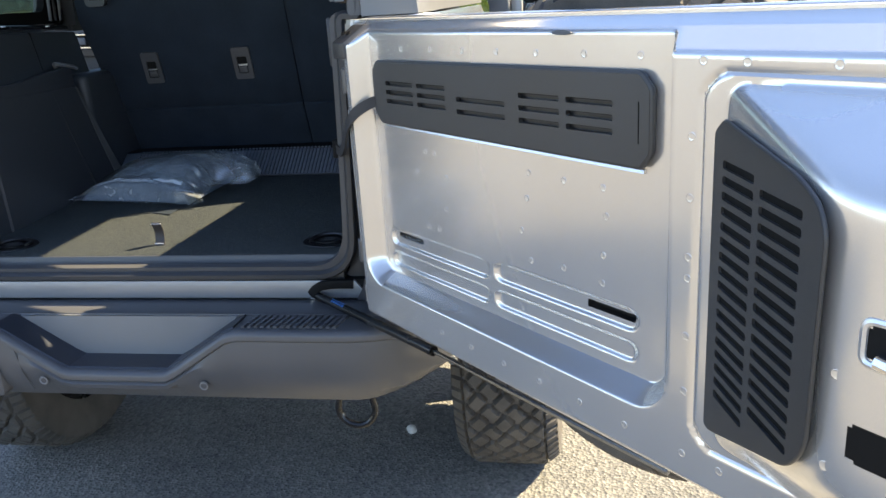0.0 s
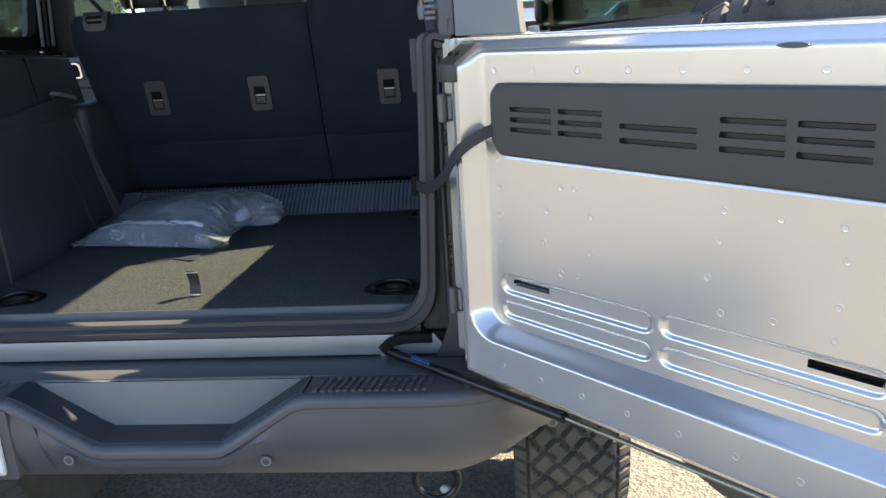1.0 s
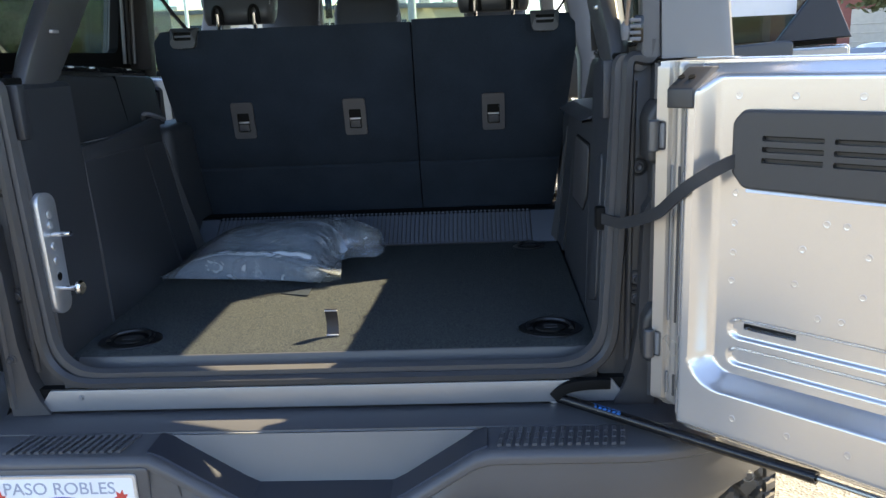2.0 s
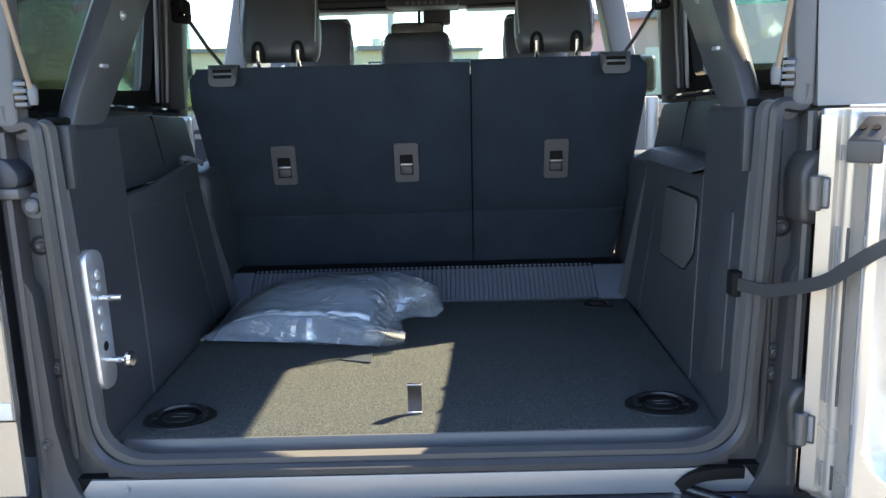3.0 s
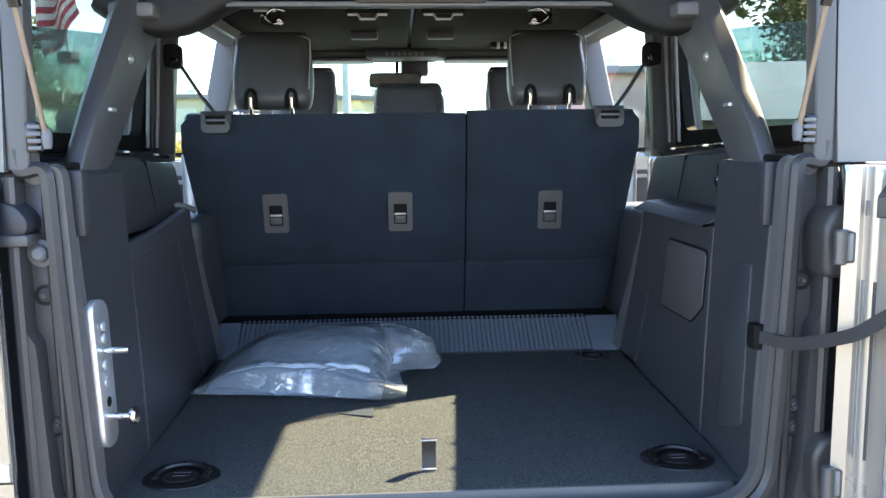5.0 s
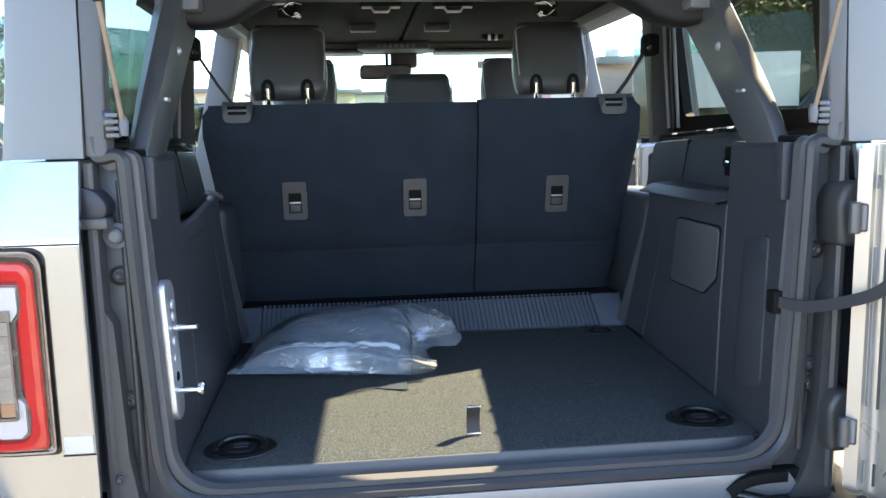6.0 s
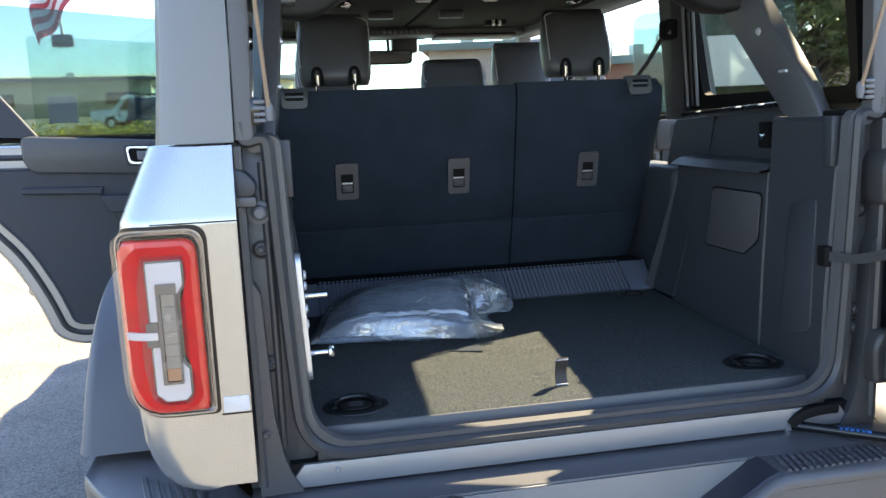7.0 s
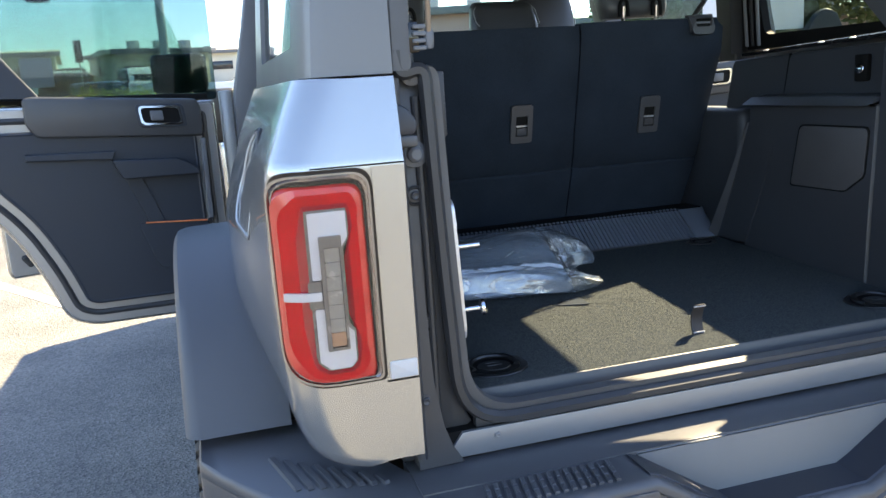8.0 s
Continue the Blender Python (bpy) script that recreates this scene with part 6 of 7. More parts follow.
# ---- side doors standing open ----
def open_door(s, hinge, ang, L, front):
    d = Vector((s * math.cos(ang), -math.sin(ang), 0))
    nrm = Vector((-s * math.sin(ang), -math.cos(ang), 0))
    f = lambda a, b, c: tuple(Vector((hinge[0], hinge[1], 0)) + d * a + nrm * c + Vector((0, 0, b)))
    if front:
        out = [(0.02, 0.855), (L * 0.985, 0.855), (L, 0.88), (L, 1.66), (0.02, 1.63)]
        rr = [0.03, 0.02, 0.02, 0.03, 0.02]
    else:
        out = [(0.02, 0.815), (0.56, 0.835), (0.645, 0.875), (0.70, 1.04), (0.775, 1.20), (0.885, 1.335), (0.905, 1.42), (0.905, 1.665), (0.02, 1.64)]
        rr = [0.03, 0.05, 0.06, 0.12, 0.12, 0.10, 0.05, 0.02, 0.02]
    O = round_poly(out, rr, 6)

    def inset(k):
        res = []
        n = len(out)
        for i in range(n):
            p, q, r = Vector(out[i - 1]), Vector(out[i]), Vector(out[(i + 1) % n])
            t0, t1 = (q - p).normalized(), (r - q).normalized()
            n0, n1 = Vector((-t0.y, t0.x)), Vector((-t1.y, t1.x))
            m = (n0 + n1).normalized()
            res.append(tuple(q + m * (k / max(0.35, m.dot(n0)))))
        return round_poly(res, [max(0.008, v - k * 0.3) for v in rr], 6)
    door = P("front_door" if front else "rear_door", prism(O, -0.14, -0.03, f, 0.012, 3), SILVER, None, "open silver side door with black inner trim", sharp=20)
    P("door_seal", sweep([f(a, b, -0.024) for a, b in inset(0.10 if front else 0.052)], circle(0.013, 8), closed=True, up=tuple(nrm)), SEAL, door)
    P("door_inner_edge", prism(inset(0.012), -0.032, -0.020, f, 0.004), DOORPAINT, door, sharp=20)
    P("panel_edge", sweep([f(a, b, 0.000) for a, b in inset(0.14 if front else 0.098)], circle(0.008, 8), closed=True, up=tuple(nrm)), SKYTRIM, door)
    P("door_panel", prism(inset(0.14 if front else 0.098), -0.025, 0.006, f), SKYTRIM, door, "black door trim panel", sharp=20)
    if not front:
        P("upper_pad", prism(round_poly([(0.085, 1.508), (0.650, 1.545), (0.682, 1.59), (0.682, 1.680), (0.655, 1.688), (0.10, 1.648), (0.085, 1.62)], 0.02), 0.0, 0.030, f, 0.012, 3), LEATHER, door, "black padded upper door trim", sharp=20)
        P("pad_shelf", prism(round_poly([(0.415, 1.449), (0.700, 1.467), (0.700, 1.491), (0.405, 1.480)], 0.006), 0.0, 0.028, f, 0.005), SKYTRIM, door, sharp=20)
        P("armrest", prism(round_poly([(0.128, 1.372), (0.395, 1.378), (0.425, 1.448), (0.195, 1.435), (0.128, 1.39)], 0.010), 0.0, 0.075, f, 0.004), SKYTRIM, door, "black door armrest", sharp=20)
        P("panel_strut", prism(round_poly([(0.335, 1.40), (0.392, 1.40), (0.318, 1.20), (0.262, 1.20)], 0.008), 0.0, 0.016, f, 0.003), SKYTRIM, door, sharp=20)
        P("front_strip", prism(round_poly([(0.085, 1.19), (0.105, 1.19), (0.098, 1.50), (0.080, 1.50)], 0.004), 0.0, 0.020, f, 0.004), TRIMGREY, door, sharp=20)
        P("lower_recess", prism(round_poly([(0.10, 1.02), (0.300, 1.022), (0.362, 1.205), (0.10, 1.183)], 0.02), 0.005, 0.012, f, 0.004), SKYTRIM, door, sharp=20)
        P("orange_line", sweep([f(0.11, 1.186, 0.016), f(0.335, 1.204, 0.016)], circle(0.003, 6)), ORANGE, door, "thin orange accent")
        hb = round_poly([(0.140, 1.547), (0.314, 1.555), (0.322, 1.640), (0.150, 1.633)], 0.018)
        P("handle_cup", prism(hb, 0.024, 0.033, f, 0.003), SKYTRIM, door, sharp=20)
        hole = round_poly([(0.164, 1.564), (0.297, 1.571), (0.304, 1.626), (0.172, 1.620)], 0.016)
        rim = round_poly([(0.156, 1.557), (0.304, 1.564), (0.312, 1.633), (0.164, 1.627)], 0.018)
        P("handle_ring", holed(rim, [hole], 0.031, 0.039, f), CHROME, door, "satin chrome door handle surround")
        P("handle_void", prism(hole, 0.0332, 0.0345, f), BLACK, door)
        P("handle_lever", prism(round_poly([(0.225, 1.576), (0.270, 1.578), (0.272, 1.614), (0.228, 1.612)], 0.006), 0.0345, 0.042, f, 0.003), TRIMGREY, door)
        P("sail_trim", prism(round_poly([(0.615, 1.672), (0.905, 1.690), (0.83, 1.855), (0.775, 1.872), (0.742, 1.852)], [0.005, 0.005, 0.02, 0.015, 0.03]), -0.07, -0.02, f, 0.006), SKYTRIM, door, "black corner trim", sharp=20)
    gz = round_poly([(0.04, 1.64), (0.97, 1.66), (0.97, 2.19), (0.25, 2.16), (0.19, 2.06)] if front else [(0.0, 1.64), (0.80, 1.66), (0.738, 2.16), (0.71, 2.188), (0.03, 2.13), (0.0, 2.10)], 0.02)
    g = P("door_glass", prism(gz, -0.075, -0.071, f), PANE if front else CABINGLASS, door, "clear frameless door glass")
    g.visible_shadow = False
    P("belt_moulding", sweep([f(0.04, 1.655, -0.07), f(L * 0.9, 1.678, -0.07)], round_poly([(-0.022, -0.012), (0.022, -0.012), (0.022, 0.012), (-0.022, 0.012)], 0.005, 2)), BLACK, door)
    return f, door


# paper darkened to blue-grey in its colour, standing in for missing backlight
SHADEDPAPER = mat("shaded_paper", (0.22, 0.27, 0.34), 0.7, 0.0, 0.06, 10.0, 300.0, 0.05)
for n, s in SIDES:
    f, d = open_door(s, (s * 0.96, 1.85), math.atan(0.2), 0.95, False)
    if s > 0:
        P("window_sticker", prism(rect(0.22, 0.70, 1.79, 2.02), -0.0705, -0.0695, f), WHITE, d, "white paper window sticker")
    f, d = open_door(s, (s * 0.95, 3.08), math.atan(0.31), 1.10, True)
    if s < 0:
        P("window_sticker", prism(rect(0.765, 0.905, 1.748, 1.885), -0.0695, -0.0685, f), SHADEDPAPER, d, "paper window sticker coloured blue-grey for being unlit")
    # door mirrors on the front wings
    m = P("door_mirror", box((s * 0.985, 3.22, 1.685), (s * 1.275, 3.36, 1.895), 0.035, 4), STEELBLACK, None, "black door mirror")
    P("mirror_arm", box((s * 0.84, 3.26, 1.40), (s * 1.04, 3.34, 1.70), 0.03, 3), TRIM, m)
    # gloss black stands in for the dark reflection in the glass
    P("mirror_glass", prism(rect(min(s * 1.01, s * 1.25), max(s * 1.01, s * 1.25), 1.705, 1.875, 0.03), 3.212, 3.219, "xz"), GLOSS, m)

# ---- bundle in a clear plastic bag on the cargo floor ----
def film_material():
    m = bpy.data.materials.new("clear_plastic_film")
    m.use_nodes = True
    nt = m.node_tree
    nt.nodes.clear()
    L = nt.links.new
    out = nt.nodes.new("ShaderNodeOutputMaterial")
    co = nt.nodes.new("ShaderNodeTexCoord")
    nz = nt.nodes.new("ShaderNodeTexNoise")
    nz.inputs["Scale"].default_value, nz.inputs["Detail"].default_value, nz.inputs["Distortion"].default_value = 30.0, 3.0, 2.2
    mp = nt.nodes.new("ShaderNodeMapping")
    mp.inputs["Scale"].default_value = (0.4, 1.0, 1.0)
    L(co.outputs["Object"], mp.inputs["Vector"])
    L(mp.outputs["Vector"], nz.inputs["Vector"])
    bp = nt.nodes.new("ShaderNodeBump")
    bp.inputs["Strength"].default_value, bp.inputs["Distance"].default_value = 0.50, 0.006
    L(nz.outputs["Fac"], bp.inputs["Height"])
    tr = nt.nodes.new("ShaderNodeBsdfTransparent")
    tr.inputs["Color"].default_value = (0.90, 0.93, 0.95, 1)
    gl_ = nt.nodes.new("ShaderNodeBsdfGlossy")
    gl_.inputs["Roughness"].default_value = 0.03
    df = nt.nodes.new("ShaderNodeBsdfDiffuse")
    df.inputs["Color"].default_value = (0.78, 0.87, 0.95, 1)
    fr = nt.nodes.new("ShaderNodeLayerWeight")
    fr.inputs["Blend"].default_value = 0.5
    L(bp.outputs["Normal"], gl_.inputs["Normal"])
    L(bp.outputs["Normal"], fr.inputs["Normal"])
    m1 = nt.nodes.new("ShaderNodeMixShader")
    streak = nt.nodes.new("ShaderNodeTexNoise")
    streak.inputs["Scale"].default_value, streak.inputs["Detail"].default_value, streak.inputs["Distortion"].default_value = 16.0, 6.0, 3.0
    L(mp.outputs["Vector"], streak.inputs["Vector"])
    haze = nt.nodes.new("ShaderNodeMapRange")
    haze.inputs["From Min"].default_value, haze.inputs["From Max"].default_value = 0.50, 0.72
    haze.inputs["To Min"].default_value, haze.inputs["To Max"].default_value = 0.15, 0.42
    L(streak.outputs["Fac"], haze.inputs["Value"])
    # thin streaks of diffuse white, painted as highlights on the creases
    crease_glint = nt.nodes.new("ShaderNodeTexNoise")
    crease_glint.noise_type = "RIDGED_MULTIFRACTAL"
    crease_glint.inputs["Scale"].default_value, crease_glint.inputs["Detail"].default_value, crease_glint.inputs["Distortion"].default_value = 9.0, 2.0, 1.2
    L(mp.outputs["Vector"], crease_glint.inputs["Vector"])
    thin = nt.nodes.new("ShaderNodeMapRange")
    thin.inputs["From Min"].default_value, thin.inputs["From Max"].default_value = 0.80, 1.0
    thin.inputs["To Min"].default_value, thin.inputs["To Max"].default_value = 0.0, 0.62
    L(crease_glint.outputs["Fac"], thin.inputs["Value"])
    both = nt.nodes.new("ShaderNodeMath")
    both.operation, both.use_clamp = "ADD", True
    L(haze.outputs[0], both.inputs[0])
    L(thin.outputs[0], both.inputs[1])
    L(both.outputs[0], m1.inputs["Fac"])
    L(tr.outputs[0], m1.inputs[1])
    L(df.outputs[0], m1.inputs[2])
    m2 = nt.nodes.new("ShaderNodeMixShader")
    mul = nt.nodes.new("ShaderNodeMath")
    pw = nt.nodes.new("ShaderNodeMath")
    pw.operation = "POWER"
    pw.inputs[1].default_value = 2.2
    L(fr.outputs["Facing"], pw.inputs[0])
    mul.operation, mul.use_clamp = "MULTIPLY_ADD", True
    mul.inputs[1].default_value, mul.inputs[2].default_value = 0.85, 0.20
    L(pw.outputs[0], mul.inputs[0])
    L(mul.outputs[0], m2.inputs["Fac"])
    L(m1.outputs[0], m2.inputs[1])
    L(gl_.outputs[0], m2.inputs[2])
    L(m2.outputs[0], out.inputs["Surface"])
    return m


FILM = film_material()


def ridge(x, y, z):
    return 1.0 - 2.0 * abs(noise.noise((x, y, z)))


def blend(p, q, t):
    return tuple(a + (b - a) * t for a, b in zip(p, q))


def bundle_top(u, v):
    """The folded bundle: u from its thin left end, v from near to far."""
    side = (1 - abs(2 * v - 1) ** 20) ** 0.5 if v < 0.5 else (1 - abs(2 * v - 1) ** 4) ** 0.5
    ends = (1 - abs(2 * u - 1) ** 9) ** 0.5
    return (0.030 + 0.034 * smooth(0.0, 0.35, u) + (0.026 + 0.046 * u) * smooth(0.0, 0.55, v) * (1 - 0.40 * smooth(0.60, 1.0, v))) * side * ends


def bundle_plan(u, v):
    near, far = blend((-0.575, 0.635), (-0.115, 0.555), u), blend((-0.520, 0.915), (-0.090, 0.905), u)
    return blend(near, far, v)


def bundle_mesh():
    bm, nu, nv = bmesh.new(), 44, 26
    rows = []
    for i in range(nu + 1):
        top, low = [], []
        for j in range(nv + 1):
            u, v = i / nu, j / nv
            x, y = bundle_plan(u, v)
            w = 0.003 * noise.noise((x * 14, y * 14, 1.0)) + 0.002 * ridge(x * 9, y * 24, 3.0)
            top.append(bm.verts.new((x, y, FLOOR(y) + 0.006 + bundle_top(u, v) + w * min(1, bundle_top(u, v) / 0.03))))
            low.append(bm.verts.new((x, y, FLOOR(y) + 0.004)))
        rows.append((top, low))
    for (A, B), (C, D) in zip(rows, rows[1:]):
        for j in range(nv):
            bm.faces.new((A[j], C[j], C[j + 1], A[j + 1]))
            bm.faces.new((B[j], B[j + 1], D[j + 1], D[j]))
        bm.faces.new((A[0], B[0], D[0], C[0]))
        bm.faces.new((A[nv], C[nv], D[nv], B[nv]))
    for A, B in (rows[0], rows[-1]):
        for j in range(nv):
            bm.faces.new((A[j], A[j + 1], B[j + 1], B[j]))
    bmesh.ops.remove_doubles(bm, verts=bm.verts, dist=0.0004)
    return bm


def bundle_height(x, y):
    """How high the bundle stands at a place of the floor."""
    u, v = 0.5, 0.5
    for _ in range(6):
        x0, x1 = -0.575 + 0.055 * v, -0.115 + 0.025 * v
        u = (x - x0) / (x1 - x0)
        uc = max(0.0, min(1.0, u))
        y0, y1 = 0.635 - 0.080 * uc, 0.915 - 0.010 * uc
        v = max(-1.0, min(2.0, (y - y0) / (y1 - y0)))
    return bundle_top(u, v) if 0 < u < 1 and 0 < v < 1 else 0.0


def crinkle(x, y, k):
    """Sharp folds at three sizes, running mostly along the bag."""
    return k * (0.55 * ridge(x * 7 + y * 5, y * 17, 0.3) + 0.28 * ridge(x * 13 - y * 12, y * 34 + x * 6, 2.1) + 0.14 * ridge(x * 24 + y * 20, y * 62, 5.2))


def film_mesh():
    """A loose sleeve over the bundle: a pointed left tip, a folded right corner and a gathered tail."""
    bm = bmesh.new()
    nu, nv = 110, 60

    def at(u, v):
        # outline of the sleeve, wider than the bundle
        near = blend((-0.605, 0.600), (-0.100, 0.540), u) if u < 0.9 else blend((-0.1505, 0.546), (-0.052, 0.560), (u - 0.9) / 0.1)
        far = blend((-0.545, 0.900), (-0.075, 0.925), u)
        # the right end is drawn back between the corner and the tail
        notch = smooth(0.88, 1.0, u) * math.exp(-((v - 0.30) / 0.13) ** 2)
        x, y = blend(near, far, v)
        x -= 0.010 * notch
        tail = smooth(0.76, 1.0, u) * smooth(0.34, 0.60, v)
        x += 0.088 * tail * smooth(1.0, 0.86, v) + 0.028 * tail
        y -= 0.055 * tail * smooth(0.72, 1.0, v)
        h = max(bundle_height(x + dx, y + dy) for dx in (-0.012, 0, 0.012) for dy in (-0.012, 0, 0.012))
        h = h + 0.007 if h > 0 else 0.0
        loose = 0.014 * (1 - smooth(0.0, 0.09, u)) + 0.030 * smooth(0.80, 0.97, u) * (1 - 0.75 * notch) * smooth(0.0, 0.06, v) * smooth(1.0, 0.9, v)
        edge = min(1.0, 26 * v, 12 * (1 - v), 14 * u + 0.25, 9 * (1 - u) + 0.35)
        h = max(h, (0.020 + loose) * edge)
        h = max(h, 0.112 * smooth(0.74, 0.84, u) * smooth(0.36, 0.66, v) * smooth(1.0, 0.86, v) * (1 - 0.35 * smooth(0.86, 0.98, u) - 0.35 * smooth(0.97, 1.0, u)))
        end = smooth(0.78, 0.92, u)
        h += crinkle(x, y, 0.0058 + 0.009 * end + 0.002 * smooth(0.25, 0.0, v)) * edge
        x += 0.008 * end * noise.noise((u * 22, v * 24, 4.0))
        y += 0.008 * end * noise.noise((u * 25, v * 18, 8.0))
        # the near side bellies over its seam
        if v < 0.06:
            h = h * (v / 0.06) ** 0.35 + 0.012 * (1 - v / 0.06)
        h += 0.030 * smooth(0.88, 1.0, u) * smooth(0.24, 0.02, v)
        # the near right corner stands out as a raised point
        out = smooth(0.60, 1.0, u)
        tip = out * smooth(0.0, 0.04, v) * smooth(0.75, 0.10, v)
        y -= 0.050 * tip + 0.020 * out * smooth(0.04, 0.0, v)
        x += 0.006 * tip
        h = max(h * (1 - 0.35 * tip), 0.066 * tip) * (1 - 0.50 * smooth(0.90, 1.0, u) * smooth(0.45, 0.20, v))
        # a crisp fold along the near upper edge
        h += 0.007 * math.exp(-((v - 0.105 - 0.012 * noise.noise((u * 9, 2.0, 1.0))) / 0.012) ** 2) * smooth(0.05, 0.2, u)
        return x, y, FLOOR(y) + 0.005 + max(0.001, h)
    T = [[bm.verts.new(at(i / nu, j / nv)) for j in range(nv + 1)] for i in range(nu + 1)]
    for i in range(nu):
        for j in range(nv):
            bm.faces.new((T[i][j], T[i + 1][j], T[i + 1][j + 1], T[i][j + 1]))
    # the under side tucks below the bundle from the near seam
    U = [[bm.verts.new((T[i][0].co.x, T[i][0].co.y + 0.014 * k, FLOOR(T[i][0].co.y) + (0.009 if k == 1 else 0.004) * (k > 0) + (k == 0) * 0.012 + 0.003 * noise.noise((i * 0.3, k, 2.0)))) for k in range(3)] for i in range(nu + 1)]
    for i in range(nu):
        bm.faces.new((T[i][0], T[i + 1][0], U[i + 1][1], U[i][1]))
        bm.faces.new((U[i][1], U[i + 1][1], U[i + 1][2], U[i][2]))
    bmesh.ops.delete(bm, geom=[v for v in bm.verts if not v.link_faces], context="VERTS")
    return bm


bag = thing("plastic_bag", (-0.30, 0.75, FLOOR(0.75)), "clear crinkled plastic bag round a grey folded bundle on carpet", "bag")
put_in(part("folded_cloth", bundle_mesh(), GREYBUNDLE, None, "folded grey bundle", sharp=60), bag)
# white ribbon standing in for the highlight along the near upper fold
FOLDGLINT = mat("white_glint_film", (0.70, 0.78, 0.86), 0.06, 0.0, 0.10, 30.0, 160.0, 0.5, 0.004, coat=0.8, alpha=0.62)
bm = bmesh.new()
rows = []
for i in range(61):
    u = i / 60
    x, y = bundle_plan(0.10 + 0.84 * u, 0.055 + 0.030 * noise.noise((u * 6, 1.0, 3.0)))
    z = FLOOR(y) + 0.0175 + bundle_top(0.10 + 0.84 * u, 0.10) + 0.003 * noise.noise((u * 14, 5.0, 2.0))
    w = 0.0115 * smooth(0.0, 0.12, u) * (0.75 + 0.5 * abs(noise.noise((u * 11, 9.0, 1.0))))
    rows.append([bm.verts.new((x, y - w * 0.8, z - w * 0.75)), bm.verts.new((x, y - 0.002, z + 0.001)), bm.verts.new((x + 0.002 * noise.noise((u * 30, 0, 0)), y + w * 1.25, z + w * 0.15))])
for A, B in zip(rows, rows[1:]):
    for k in (0, 1):
        bm.faces.new((A[k], A[k + 1], B[k + 1], B[k]))
shell(bm, 0.0006)
put_in(part("film_glint_ribbon", bm, FOLDGLINT, None, "fold of film whitened for its highlight", sharp=20), bag)
put_in(part("film", film_mesh(), FILM, None, "clear crinkled plastic film", sharp=13), bag)

# ---- small stone on the asphalt ----
def stone():
    bm = bmesh.new()
    bmesh.ops.create_icosphere(bm, subdivisions=3, radius=0.022)
    for v in bm.verts:
        v.co *= 1 + 0.35 * noise.noise(v.co * 40)
        v.co.z *= 0.75
    o = part("pebble", bm, mat("pale_stone", (0.62, 0.60, 0.55), 0.85, 0, 0.2, 30, 200, 0.5))
    o.location = (0.535, 0.86, 0.014)
    tagged(o, "pale chip of stone lying on the asphalt", "stone")


stone()

# ---- painted bay lines ----
LINE = mat("worn_white_line", (0.62, 0.60, 0.56), 0.85, 0.0, 0.25, 5.0, 120.0, 0.4, 0.002)
for (x0, y0), (x1, y1) in (((-3.9, 7.9), (-2.05, 5.35)), ((-9.0, 8.9), (-5.9, 5.35)), ((2.8, -1.0), (2.8, 4.5))):
    d = Vector((x1 - x0, y1 - y0)).normalized()
    n = Vector((-d.y, d.x)) * 0.055
    bm = bmesh.new()
    L = [(x0, y0), (x1, y1)]
    k = 12
    for i in range(k):
        a, b = Vector(L[0]).lerp(Vector(L[1]), i / k), Vector(L[0]).lerp(Vector(L[1]), (i + 1) / k)
        q = [bm.verts.new((p.x, p.y, ground_height(p.x, p.y) + 0.004)) for p in (a - n, a + n, b + n, b - n)]
        bm.faces.new(q)
    o = part("bay_line", bm, LINE, sharp=80)
    tagged(o, "worn white painted parking bay line on asphalt", "road marking", kind="structure")


# ---- flag clipped to the front door glass ----
def window_flag():
    t = thing("window_flag", (-1.68, 2.71, 2.14), "small striped flag on a plastic staff clipped to the door glass", "flag")
    put_in(part("clip", box((-1.735, 2.70, 2.118), (-1.64, 2.75, 2.178), 0.006), STEELBLACK), t)
    put_in(part("staff", sweep([(-1.685, 2.725, 2.17), (-1.72, 2.70, 2.75)], circle(0.008, 8), up=(1, 0, 0)), mat("pale_plastic", (0.6, 0.58, 0.5), 0.5)), t)
    RS, WS, BS = mat("red_cloth", (0.36, 0.05, 0.06), 0.8), mat("white_cloth", (0.55, 0.52, 0.50), 0.8), mat("blue_cloth", (0.03, 0.05, 0.2), 0.8)
    bm = bmesh.new()
    nu, nv = 28, 26
    V = []
    for i in range(nu + 1):
        u = i / nu
        row = []
        for j in range(nv + 1):
            v = j / nv
            x = -1.640 - 0.19 * u + 0.015 * math.sin(6 * v) + 0.035 * v
            y = 2.705 + 0.05 * math.sin(11 * u + 2.2 * v) * u
            z = 2.70 - 0.34 * v - 0.26 * u * (0.6 + 0.4 * v) + 0.03 * math.sin(7 * u + 1.0) * u
            row.append(bm.verts.new((x, y, z)))
        V.append(row)
    for i in range(nu):
        for j in range(nv):
            fc = bm.faces.new((V[i][j], V[i + 1][j], V[i + 1][j + 1], V[i][j + 1]))
            fc.material_index = 2 if (j < 8 and i < 11) else (j // 2) % 2
    shell(bm, 0.0012)
    put_in(part("cloth", bm, [RS, WS, BS], None, "red and white striped cloth", sharp=80), t)


window_flag()

# ---- far surroundings ----
TANWALL = mat("tan_metal_wall", (0.46, 0.40, 0.28), 0.75, 0.0, 0.10, 0.6, 8.0, 0.3, 0.02)
PALEWALL = mat("pale_stucco_wall", (0.55, 0.52, 0.44), 0.85, 0.0, 0.10, 0.5, 6.0, 0.3, 0.02)
PINKWALL = mat("rose_stucco_wall", (0.42, 0.28, 0.25), 0.85, 0.0, 0.10, 0.5, 6.0, 0.3, 0.02)
